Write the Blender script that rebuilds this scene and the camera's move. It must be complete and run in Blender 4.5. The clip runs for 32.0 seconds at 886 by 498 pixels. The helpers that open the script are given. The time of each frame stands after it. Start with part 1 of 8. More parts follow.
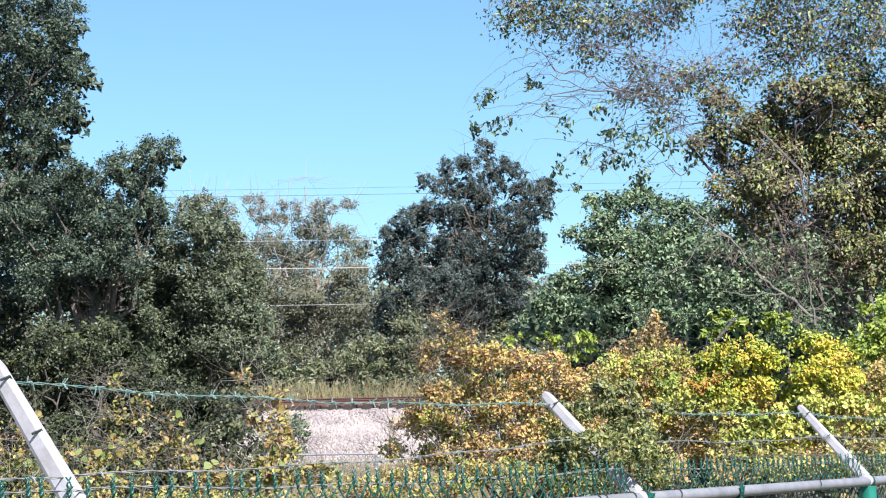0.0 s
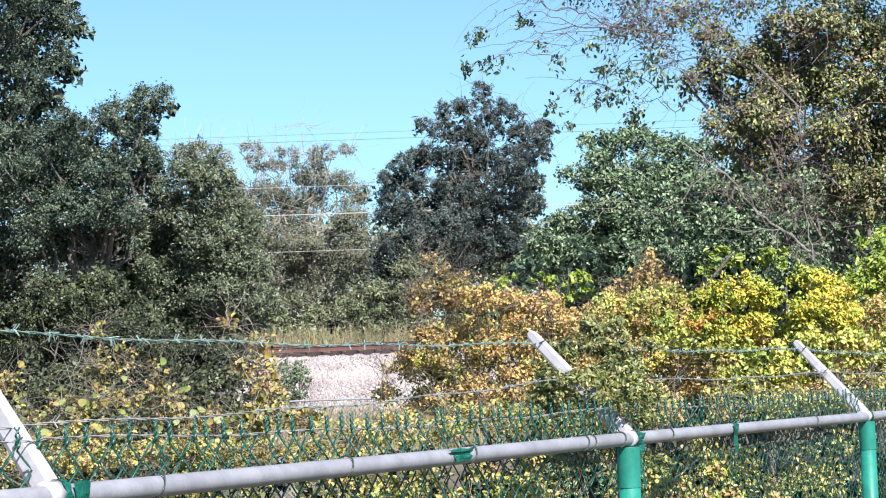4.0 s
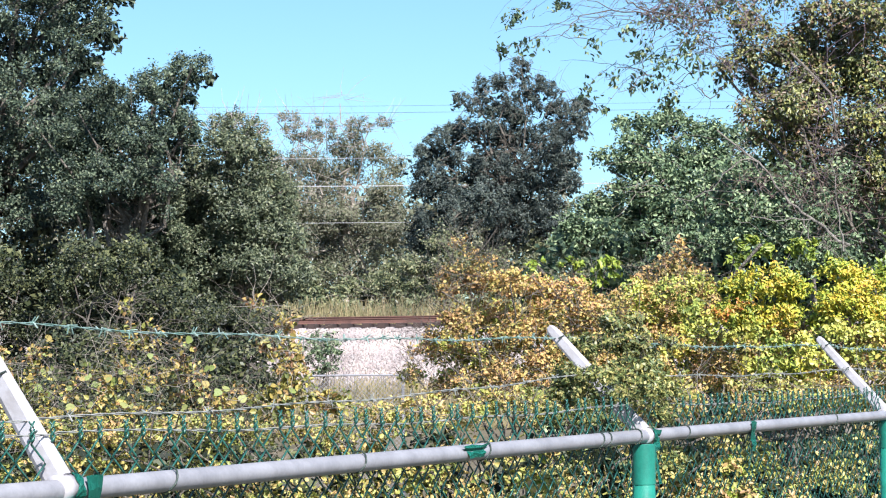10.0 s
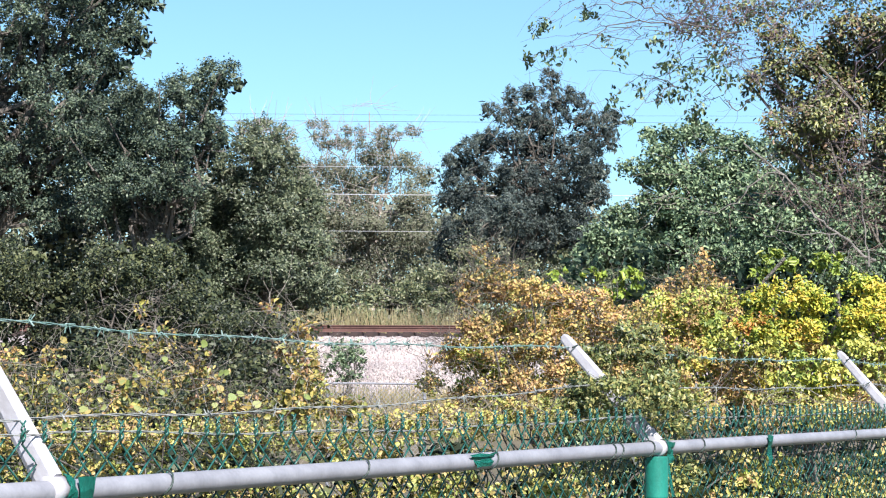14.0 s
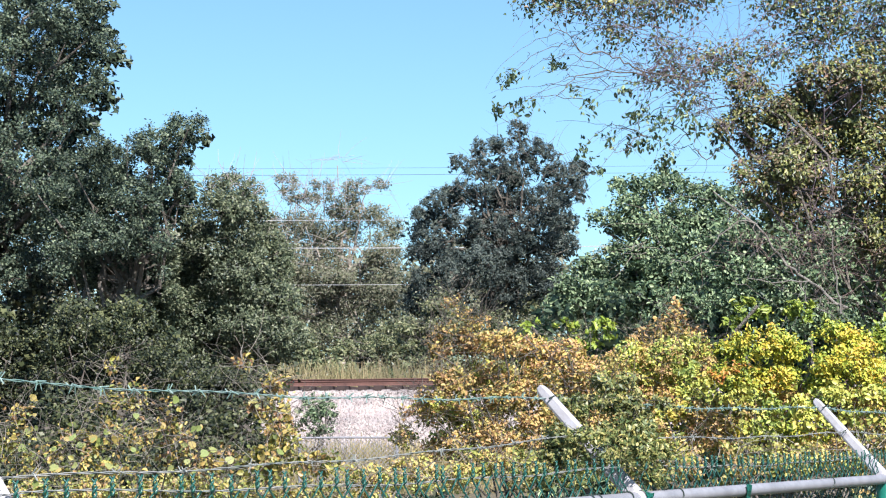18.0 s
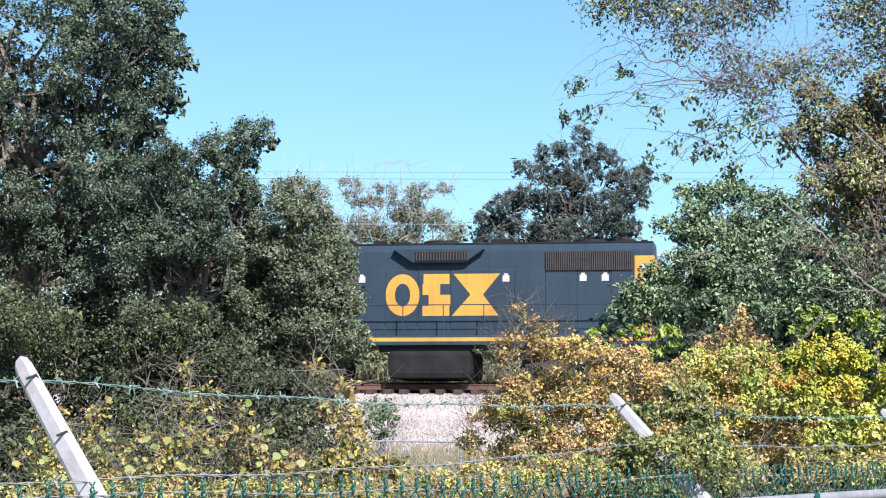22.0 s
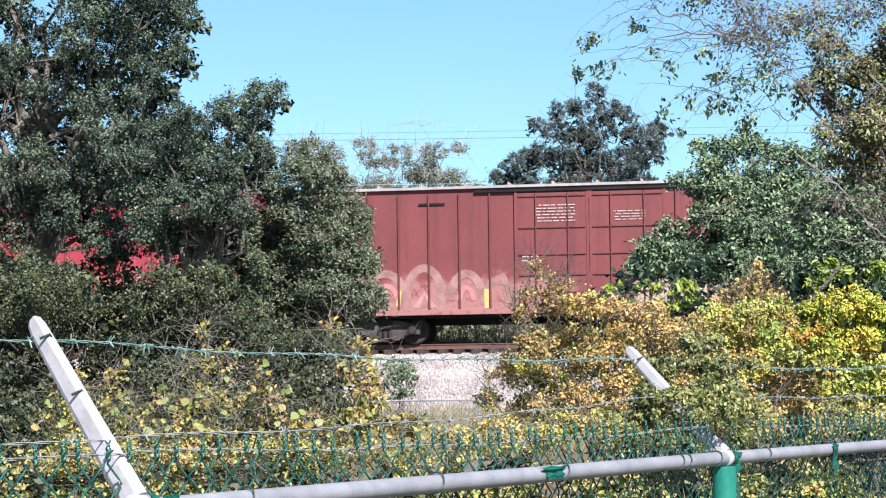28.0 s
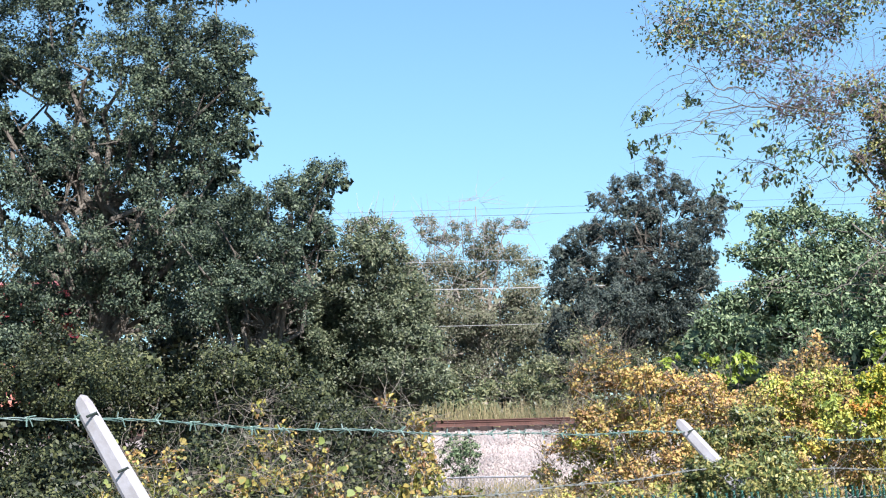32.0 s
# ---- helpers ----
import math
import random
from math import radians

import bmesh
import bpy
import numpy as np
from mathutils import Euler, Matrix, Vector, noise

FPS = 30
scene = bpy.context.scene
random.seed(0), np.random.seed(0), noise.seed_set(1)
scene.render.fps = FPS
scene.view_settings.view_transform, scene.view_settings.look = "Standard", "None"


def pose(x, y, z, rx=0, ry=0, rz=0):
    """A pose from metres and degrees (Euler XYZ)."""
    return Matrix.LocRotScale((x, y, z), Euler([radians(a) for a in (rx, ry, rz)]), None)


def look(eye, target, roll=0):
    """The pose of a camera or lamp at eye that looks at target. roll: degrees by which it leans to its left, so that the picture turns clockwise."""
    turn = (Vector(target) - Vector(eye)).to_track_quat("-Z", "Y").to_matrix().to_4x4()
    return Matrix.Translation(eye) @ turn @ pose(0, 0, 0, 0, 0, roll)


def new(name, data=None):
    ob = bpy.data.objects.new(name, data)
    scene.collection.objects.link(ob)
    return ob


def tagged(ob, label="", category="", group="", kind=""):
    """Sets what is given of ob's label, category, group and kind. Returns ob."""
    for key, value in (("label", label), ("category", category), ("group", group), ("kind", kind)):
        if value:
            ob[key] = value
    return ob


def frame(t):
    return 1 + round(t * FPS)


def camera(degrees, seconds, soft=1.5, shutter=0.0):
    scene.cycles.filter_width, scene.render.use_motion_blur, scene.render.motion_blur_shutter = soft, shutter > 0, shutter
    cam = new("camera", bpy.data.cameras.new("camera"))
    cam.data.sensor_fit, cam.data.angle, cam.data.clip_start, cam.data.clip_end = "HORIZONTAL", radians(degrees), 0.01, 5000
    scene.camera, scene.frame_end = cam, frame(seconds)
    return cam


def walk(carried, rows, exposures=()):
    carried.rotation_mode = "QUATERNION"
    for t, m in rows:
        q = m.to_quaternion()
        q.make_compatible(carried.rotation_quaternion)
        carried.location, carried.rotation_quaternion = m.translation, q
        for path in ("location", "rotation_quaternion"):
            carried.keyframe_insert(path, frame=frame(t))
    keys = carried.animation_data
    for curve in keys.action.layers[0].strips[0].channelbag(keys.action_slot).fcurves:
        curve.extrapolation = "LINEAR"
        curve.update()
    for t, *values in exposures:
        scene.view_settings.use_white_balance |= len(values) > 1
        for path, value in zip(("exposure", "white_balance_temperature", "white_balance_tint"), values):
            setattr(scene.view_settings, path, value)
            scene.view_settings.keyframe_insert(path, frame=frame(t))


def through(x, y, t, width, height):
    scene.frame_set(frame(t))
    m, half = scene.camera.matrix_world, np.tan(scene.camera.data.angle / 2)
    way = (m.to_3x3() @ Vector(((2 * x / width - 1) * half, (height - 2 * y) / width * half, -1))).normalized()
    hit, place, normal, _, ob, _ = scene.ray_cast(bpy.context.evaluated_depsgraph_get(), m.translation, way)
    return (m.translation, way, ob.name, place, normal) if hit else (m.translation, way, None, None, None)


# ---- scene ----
cam = camera(23.7, 32.0, soft=1.15)
PATH = [
    (0, (-0.035, -0.309, 1.935), (-0.125, 59.404, 7.797), -1.13),
    (0.5, (-0.045, -0.263, 1.928), (0.836, 59.481, 7.395), -1.19),
    (1, (-0.016, -0.199, 1.919), (1.360, 59.557, 7.156), -1.01),
    (1.5, (0.016, -0.172, 1.919), (1.352, 59.609, 6.858), -1.17),
    (2, (0.029, -0.174, 1.922), (1.076, 59.641, 6.518), -1.45),
    (2.5, (0.024, -0.148, 1.923), (0.834, 59.671, 6.501), -1.79),
    (3, (0.026, -0.147, 1.921), (0.504, 59.685, 6.386), -2.13),
    (3.5, (0.025, -0.122, 1.929), (0.137, 59.725, 6.219), -2.35),
    (5.5, (0.076, -0.087, 1.927), (-0.801, 59.754, 6.209), -1.67),
    (6, (0.089, -0.090, 1.924), (-0.946, 59.769, 5.895), -2.01),
    (6.5, (0.075, -0.116, 1.917), (-0.952, 59.769, 5.485), -1.09),
    (7, (0.077, -0.088, 1.908), (-1.049, 59.812, 5.183), -0.57),
    (7.5, (0.086, -0.099, 1.925), (-1.397, 59.793, 5.197), -0.54),
    (8, (0.043, -0.108, 1.962), (-1.555, 59.760, 5.612), -0.81),
    (8.5, (0.003, -0.065, 2.059), (-1.637, 59.781, 6.022), -0.76),
    (9, (-0.047, -0.153, 2.017), (-1.621, 59.698, 5.946), -0.97),
    (9.5, (-0.011, -0.168, 2.010), (-1.311, 59.707, 5.649), -0.91),
    (10, (0.072, -0.151, 1.987), (-1.111, 59.732, 5.537), -0.62),
    (10.5, (0.145, -0.074, 1.979), (-1.076, 59.808, 5.527), -0.34),
    (11, (0.165, -0.060, 1.982), (-1.273, 59.789, 5.987), 0.06),
    (11.5, (0.197, -0.062, 1.967), (-1.284, 59.759, 6.354), 0.59),
    (12, (0.187, -0.066, 1.964), (-1.385, 59.752, 6.357), 0.84),
    (12.5, (0.140, -0.051, 1.969), (-1.419, 59.799, 5.910), 0.64),
    (13, (0.117, -0.099, 1.969), (-1.462, 59.767, 5.660), 0.64),
    (13.5, (0.118, -0.077, 1.975), (-1.627, 59.783, 5.686), 0.44),
    (15.5, (0.099, -0.050, 1.984), (-2.408, 59.741, 6.311), 0.67),
    (16, (0.097, -0.007, 2.008), (-1.817, 59.812, 6.248), 0.27),
    (16.5, (0.089, -0.050, 2.000), (-0.940, 59.782, 6.363), -0.17),
    (17, (0.090, -0.089, 1.966), (-0.271, 59.741, 6.458), -0.37),
    (17.5, (0.101, -0.088, 1.970), (-0.348, 59.708, 6.899), -0.59),
    (18, (0.099, -0.005, 1.979), (-1.000, 59.747, 7.309), -0.40),
    (18.5, (0.089, -0.070, 1.999), (-1.879, 59.649, 7.457), -0.40),
    (19, (0.085, -0.111, 2.006), (-2.257, 59.614, 7.245), -0.48),
    (19.5, (0.084, -0.124, 1.999), (-2.127, 59.614, 7.153), -0.45),
    (20, (0.067, -0.133, 1.983), (-1.831, 59.615, 7.131), -0.10),
    (20.5, (0.065, -0.136, 1.990), (-1.855, 59.596, 7.314), -0.20),
    (21, (0.062, -0.113, 1.991), (-2.054, 59.593, 7.535), -0.07),
    (21.5, (0.058, -0.127, 1.987), (-2.403, 59.560, 7.593), 0.01),
    (22, (0.060, -0.122, 1.985), (-2.790, 59.562, 7.431), 0.23),
    (22.5, (0.058, -0.103, 1.982), (-2.990, 59.595, 7.170), 0.35),
    (23, (0.056, -0.094, 1.981), (-3.002, 59.617, 7.001), 0.38),
    (23.5, (0.058, -0.106, 1.977), (-2.899, 59.613, 6.970), 0.26),
    (24, (0.058, -0.103, 1.977), (-2.791, 59.619, 6.993), 0.14),
    (24.5, (0.063, -0.109, 1.977), (-2.777, 59.611, 7.024), -0.06),
    (25, (0.069, -0.114, 1.979), (-2.835, 59.604, 7.020), -0.26),
    (25.5, (0.073, -0.111, 1.977), (-2.966, 59.602, 6.997), -0.34),
    (27.5, (0.063, -0.122, 1.976), (-3.251, 59.616, 6.501), -0.65),
    (28, (0.066, -0.107, 1.973), (-3.251, 59.645, 6.287), -0.67),
    (28.5, (0.072, -0.096, 1.973), (-3.303, 59.670, 6.045), -0.65),
    (29, (0.082, -0.104, 1.971), (-3.496, 59.668, 5.771), -0.70),
    (29.5, (0.081, -0.090, 1.968), (-3.868, 59.665, 5.664), -0.73),
    (30, (0.079, -0.077, 1.966), (-4.387, 59.628, 5.884), -0.95),
    (30.5, (0.078, -0.072, 1.967), (-4.995, 59.546, 6.429), -1.14),
    (31, (0.095, -0.087, 1.974), (-5.468, 59.413, 7.337), -1.26),
    (31.5, (0.098, -0.118, 1.967), (-5.432, 59.316, 8.052), -1.26),
    (32, (0.111, -0.146, 1.965), (-4.916, 59.287, 8.483), -1.32),
]
walk(cam, [(t, look(eye, target, roll)) for t, eye, target, roll in PATH], exposures=[(t, e, 6400, 12) for t, e in ((0, 1.15), (3, 1.22), (6, 1.27), (13, 1.26), (18, 1.2), (22, 1.18), (28, 1.2), (31, 1.13), (32, 1.17))])

# ---- light: clear midday sky, sun high behind the camera on its right ----
SUN_TO = Vector((0.31, -0.68, 0.67)).normalized()
world = bpy.data.worlds.new("sky")
scene.world = world
world.use_nodes = True
wn = world.node_tree
wn.nodes.clear()
sky = wn.nodes.new("ShaderNodeTexSky")
sky.sky_type = "NISHITA"
sky.sun_disc = False
sky.sun_elevation = math.asin(SUN_TO.z)
sky.sun_rotation = math.atan2(SUN_TO.x, SUN_TO.y)
sky.air_density, sky.dust_density, sky.ozone_density = 1.0, 0.6, 1.6
back = wn.nodes.new("ShaderNodeBackground")
back.inputs["Strength"].default_value = 0.070
wout = wn.nodes.new("ShaderNodeOutputWorld")
tint = wn.nodes.new("ShaderNodeMix")
tint.data_type, tint.blend_type = "RGBA", "MULTIPLY"
tint.inputs[0].default_value = 1.0
tint.inputs[7].default_value = (0.725, 0.98, 1.12, 1)
wn.links.new(sky.outputs[0], tint.inputs[6])
wn.links.new(tint.outputs[2], back.inputs[0])
wn.links.new(back.outputs[0], wout.inputs[0])
sun_data = bpy.data.lights.new("sun", "SUN")
sun_data.energy, sun_data.angle, sun_data.color = 5.0, radians(0.53), (1.0, 0.965, 0.945)
sun = new("sun", sun_data)
sun.matrix_world = look(SUN_TO * 100, (0, 0, 0))


# ---- materials ----
def nodes(name):
    m = bpy.data.materials.new(name)
    m.use_nodes = True
    nt = m.node_tree
    return m, nt, nt.nodes["Principled BSDF"]


def ramp(nt, fac, stops):
    r = nt.nodes.new("ShaderNodeValToRGB")
    els = r.color_ramp.elements
    while len(els) < len(stops):
        els.new(0.5)
    for e, (p, c) in zip(els, stops):
        e.position, e.color = p, (*c, 1)
    nt.links.new(fac, r.inputs[0])
    return r.outputs[0]


def noise_out(nt, scale, detail=4, coords="Object", rough=0.6, stretch=None):
    tc = nt.nodes.new("ShaderNodeTexCoord")
    n = nt.nodes.new("ShaderNodeTexNoise")
    n.inputs["Scale"].default_value, n.inputs["Detail"].default_value, n.inputs["Roughness"].default_value = scale, detail, rough
    src = tc.outputs[coords]
    if stretch:
        mp = nt.nodes.new("ShaderNodeMapping")
        mp.inputs["Scale"].default_value = stretch
        nt.links.new(src, mp.inputs[0])
        src = mp.outputs[0]
    nt.links.new(src, n.inputs["Vector"])
    return n.outputs["Fac"]


def mix(nt, fac, a, b, kind="MIX"):
    m = nt.nodes.new("ShaderNodeMix")
    m.data_type, m.blend_type = "RGBA", kind
    for sock, v in ((m.inputs[0], fac), (m.inputs[6], a), (m.inputs[7], b)):
        if isinstance(v, (int, float)):
            sock.default_value = v
        elif isinstance(v, tuple):
            sock.default_value = (*v, 1)
        else:
            nt.links.new(v, sock)
    return m.outputs[2]


def bump(nt, bsdf, height, strength, dist):
    b = nt.nodes.new("ShaderNodeBump")
    b.inputs["Strength"].default_value, b.inputs["Distance"].default_value = strength, dist
    nt.links.new(height, b.inputs["Height"])
    nt.links.new(b.outputs[0], bsdf.inputs["Normal"])


def surface(name, base, dark, scale, rough=0.7, metal=0.0, bump_by=0.3, bump_at=0.01, fine=None, stretch=None, spec=0.4):
    """A worn surface: broad stains and fine grain between two colours."""
    m, nt, b = nodes(name)
    big = noise_out(nt, scale, 5, stretch=stretch)
    small = noise_out(nt, fine or scale * 12, 3)
    c1 = ramp(nt, big, [(0.35, dark), (0.62, base)])
    c2 = mix(nt, 0.35, c1, ramp(nt, small, [(0.3, dark), (0.7, base)]))
    nt.links.new(c2, b.inputs["Base Color"])
    r = nt.nodes.new("ShaderNodeMapRange")
    r.inputs["To Min"].default_value, r.inputs["To Max"].default_value = max(0.05, rough - 0.12), min(1, rough + 0.12)
    nt.links.new(big, r.inputs[0])
    nt.links.new(r.outputs[0], b.inputs["Roughness"])
    b.inputs["Metallic"].default_value = metal
    b.inputs["Specular IOR Level"].default_value = spec
    bump(nt, b, small, bump_by, bump_at)
    return m


def leaf_material(name, colours, rough=0.5, through=0.35, patch=0.6, spec=0.5, drift=0.0):
    """Leaves: each takes its own shade, and broad patches drift in tone; thin enough to let light through."""
    m, nt, b = nodes(name)
    g = nt.nodes.new("ShaderNodeNewGeometry")
    n = len(colours)
    pick = g.outputs["Random Per Island"]
    if drift:
        spread = nt.nodes.new("ShaderNodeMapRange")
        spread.inputs["From Min"].default_value, spread.inputs["From Max"].default_value = 0.32, 0.68
        nt.links.new(noise_out(nt, patch * 1.7, 3), spread.inputs[0])
        blend = nt.nodes.new("ShaderNodeMix")
        blend.inputs[0].default_value = drift
        nt.links.new(pick, blend.inputs[2])
        nt.links.new(spread.outputs[0], blend.inputs[3])
        pick = blend.outputs[0]
    each = ramp(nt, pick, [(i / max(1, n - 1), c) for i, c in enumerate(colours)])
    tone = noise_out(nt, patch, 3)
    c = mix(nt, 0.55, each, ramp(nt, tone, [(0.35, (0.45, 0.45, 0.45)), (0.65, (1.25, 1.2, 1.1))]), "MULTIPLY")
    nt.links.new(c, b.inputs["Base Color"])
    b.inputs["Roughness"].default_value = rough
    b.inputs["Specular IOR Level"].default_value = spec
    tr = nt.nodes.new("ShaderNodeBsdfTranslucent")
    nt.links.new(c, tr.inputs["Color"])
    ms = nt.nodes.new("ShaderNodeMixShader")
    ms.inputs[0].default_value = through
    nt.links.new(b.outputs[0], ms.inputs[1])
    nt.links.new(tr.outputs[0], ms.inputs[2])
    nt.links.new(ms.outputs[0], nt.nodes["Material Output"].inputs[0])
    return m


OAK_LEAF = leaf_material("oak_leaf", [(0.011, 0.022, 0.018), (0.028, 0.046, 0.035), (0.073, 0.103, 0.066), (0.166, 0.202, 0.13)], 0.5, 0.06, 0.35, 0.24)
MID_LEAF = leaf_material("mid_leaf", [(0.03, 0.046, 0.024), (0.083, 0.107, 0.052), (0.158, 0.175, 0.088), (0.275, 0.27, 0.15)], 0.42, 0.12, 0.5, 0.4)
SPIKY_LEAF = leaf_material("spiky_leaf", [(0.015, 0.026, 0.015), (0.046, 0.064, 0.036), (0.109, 0.134, 0.074), (0.218, 0.237, 0.147)], 0.5, 0.1, 0.5, 0.32)
PALE_LEAF = leaf_material("pale_leaf", [(0.071, 0.086, 0.051), (0.12, 0.134, 0.078), (0.175, 0.178, 0.118), (0.239, 0.223, 0.169)], 0.5, 0.2, 0.3, 0.4)
CEDAR_LEAF = leaf_material("cedar_leaf", [(0.009, 0.017, 0.017), (0.027, 0.042, 0.04), (0.068, 0.09, 0.082), (0.133, 0.157, 0.128)], 0.5, 0.08, 0.4, 0.3)
GREEN_LEAF = leaf_material("green_leaf", [(0.019, 0.04, 0.024), (0.06, 0.105, 0.056), (0.148, 0.213, 0.112), (0.286, 0.359, 0.205)], 0.48, 0.14, 0.9, 0.35)
VINE_LEAF = leaf_material("vine_leaf", [(0.42, 0.26, 0.16), (0.20, 0.135, 0.08), (0.045, 0.058, 0.028), (0.12, 0.145, 0.05), (0.24, 0.245, 0.074), (0.44, 0.37, 0.115)], 0.42, 0.15, 1.0, 0.45, 0.35)
GOLD_LEAF = leaf_material("gold_leaf", [(0.47, 0.19, 0.05), (0.56, 0.36, 0.06), (0.56, 0.47, 0.062), (0.44, 0.45, 0.06), (0.28, 0.36, 0.05), (0.14, 0.205, 0.034), (0.054, 0.09, 0.018)], 0.45, 0.15, 1.7, 0.4, 0.5)
ORANGE_LEAF = leaf_material("orange_leaf", [(0.50, 0.16, 0.05), (0.52, 0.27, 0.055), (0.50, 0.36, 0.06), (0.36, 0.33, 0.06)], 0.45, 0.15, 1.7, 0.4)
HEDGE_LEAF = leaf_material("hedge_leaf", [(0.416, 0.232, 0.098), (0.546, 0.424, 0.112), (0.546, 0.546, 0.126), (0.458, 0.478, 0.112), (0.264, 0.342, 0.076), (0.14, 0.199, 0.048), (0.055, 0.082, 0.026)], 0.45, 0.14, 1.9, 0.4, 0.62)
LIME_LEAF = leaf_material("lime_leaf", [(0.113, 0.178, 0.029), (0.225, 0.31, 0.045), (0.383, 0.423, 0.079)], 0.42, 0.22, 2.0, 0.45)
DRY_LEAF = leaf_material("dry_leaf", [(0.075, 0.047, 0.03), (0.249, 0.141, 0.077), (0.399, 0.239, 0.113), (0.524, 0.332, 0.131), (0.524, 0.396, 0.131), (0.337, 0.298, 0.096), (0.162, 0.186, 0.054), (0.062, 0.077, 0.026)], 0.5, 0.14, 1.9, 0.35, 0.5)
MIXED_LEAF = leaf_material("mixed_leaf", [(0.104, 0.062, 0.04), (0.277, 0.155, 0.085), (0.416, 0.275, 0.10), (0.433, 0.361, 0.095), (0.225, 0.235, 0.06), (0.112, 0.139, 0.038), (0.044, 0.056, 0.02)], 0.45, 0.14, 2.0, 0.4, 0.4)
SHRUB_LEAF = leaf_material("shrub_leaf", [(0.055, 0.082, 0.033), (0.113, 0.154, 0.049), (0.24, 0.249, 0.087), (0.434, 0.378, 0.139)], 0.45, 0.2, 6.0, 0.4)
LOW_LEAF = leaf_material("weed_leaf", [(0.187, 0.113, 0.061), (0.387, 0.243, 0.113), (0.494, 0.369, 0.143), (0.414, 0.392, 0.113), (0.254, 0.297, 0.074), (0.147, 0.178, 0.046), (0.06, 0.077, 0.028)], 0.48, 0.15, 2.6, 0.4, 0.5)
# green bush leaves; lower tones near black, shade of the hollows put into colour
SHADED_BUSH_LEAF = leaf_material("shaded_bush_leaf", [(0.01, 0.017, 0.01), (0.022, 0.032, 0.016), (0.056, 0.07, 0.03), (0.137, 0.145, 0.064)], 0.5, 0.08, 0.5, 0.32)
GRASS = leaf_material("dry_grass", [(0.28, 0.225, 0.115), (0.36, 0.295, 0.165), (0.16, 0.17, 0.07), (0.31, 0.24, 0.135)], 0.7, 0.3, 0.5)
BARK = surface("bark", (0.17, 0.15, 0.125), (0.06, 0.05, 0.042), 3.0, 0.9, bump_by=0.8, bump_at=0.03, stretch=(1, 1, 0.25))
PALE_BARK = surface("pale_bark", (0.36, 0.32, 0.27), (0.16, 0.13, 0.11), 5.0, 0.85, bump_by=0.6, bump_at=0.01)
SOIL = surface("leaf_litter_soil", (0.15, 0.12, 0.075), (0.06, 0.055, 0.03), 0.4, 0.95, fine=9, bump_by=1.0, bump_at=0.06)
BALLAST = surface("pale_ballast", (0.40, 0.345, 0.335), (0.18, 0.15, 0.145), 1.2, 0.9, fine=16, bump_by=1.0, bump_at=0.06)
RAIL_STEEL = surface("rusty_rail_steel", (0.15, 0.075, 0.06), (0.07, 0.035, 0.03), 2.0, 0.8, 0.2)
SLEEPER = surface("old_timber_sleeper", (0.06, 0.038, 0.033), (0.025, 0.017, 0.015), 2.5, 0.9, stretch=(1, 0.2, 1))
GALV = surface("weathered_grey_pipe", (0.27, 0.27, 0.29), (0.17, 0.17, 0.185), 9.0, 0.55, 0.1, bump_by=0.15, bump_at=0.002)
GALV_LIGHT = surface("pale_galvanised_arm", (0.46, 0.45, 0.48), (0.30, 0.28, 0.28), 12.0, 0.5, 0.1, fine=60, bump_by=0.25, bump_at=0.003)
TEAL = surface("green_fence_coating", (0.014, 0.20, 0.145), (0.008, 0.11, 0.08), 14.0, 0.45, bump_by=0.3, bump_at=0.002)
WIRE_GREEN = surface("green_coated_wire", (0.022, 0.125, 0.095), (0.008, 0.032, 0.025), 9.0, 0.32, spec=0.5)
WIRE_DARK = surface("dark_fence_wire", (0.03, 0.05, 0.04), (0.012, 0.016, 0.014), 6.0, 0.5)
BARB_WIRE = surface("weathered_barbed_wire", (0.29, 0.35, 0.33), (0.07, 0.19, 0.15), 7.0, 0.5, 0.2)
BARB_GREY = surface("dull_barbed_wire", (0.33, 0.32, 0.30), (0.14, 0.17, 0.15), 7.0, 0.6, 0.2)
POWER_LINE = surface("aluminium_cable", (0.55, 0.55, 0.55), (0.4, 0.4, 0.4), 0.5, 0.5, 0.3)
BLACK_LINE = surface("dark_cable", (0.05, 0.05, 0.055), (0.03, 0.03, 0.03), 0.5, 0.6)


# ---- mesh helpers ----
def mesh_of(name, bm, mat, smooth=False):
    me = bpy.data.meshes.new(name)
    bm.to_mesh(me)
    bm.free()
    me.materials.append(mat)
    if smooth:
        me.polygons.foreach_set("use_smooth", [True] * len(me.polygons))
    return me


def part(name, bm, mat, parent, label="", smooth=False):
    ob = new(name, bm if isinstance(bm, bpy.types.Mesh) else mesh_of(name, bm, mat, smooth))
    ob.parent = parent
    if label:
        ob["label"] = label
    return ob


def empty(name, m, label, category, group="", kind=""):
    ob = new(name)
    ob.empty_display_size = 0.2
    ob.matrix_world = m
    return tagged(ob, label, category, group, kind)


def box(bm, x0, x1, y0, y1, z0, z1, bevel=0.0):
    vs = [bm.verts.new((x, y, z)) for x in (x0, x1) for y in (y0, y1) for z in (z0, z1)]
    fs = [bm.faces.new([vs[i] for i in q]) for q in ((0, 1, 3, 2), (4, 6, 7, 5), (0, 4, 5, 1), (2, 3, 7, 6), (0, 2, 6, 4), (1, 5, 7, 3))]
    if bevel:
        es = {e for f in fs for e in f.edges}
        bmesh.ops.bevel(bm, geom=list(es), offset=bevel, segments=2, affect="EDGES", profile=0.6)
    return bm


def boxes(*rows, bevel=0.0):
    bm = bmesh.new()
    for r in rows:
        box(bm, *r, bevel=bevel)
    return bm


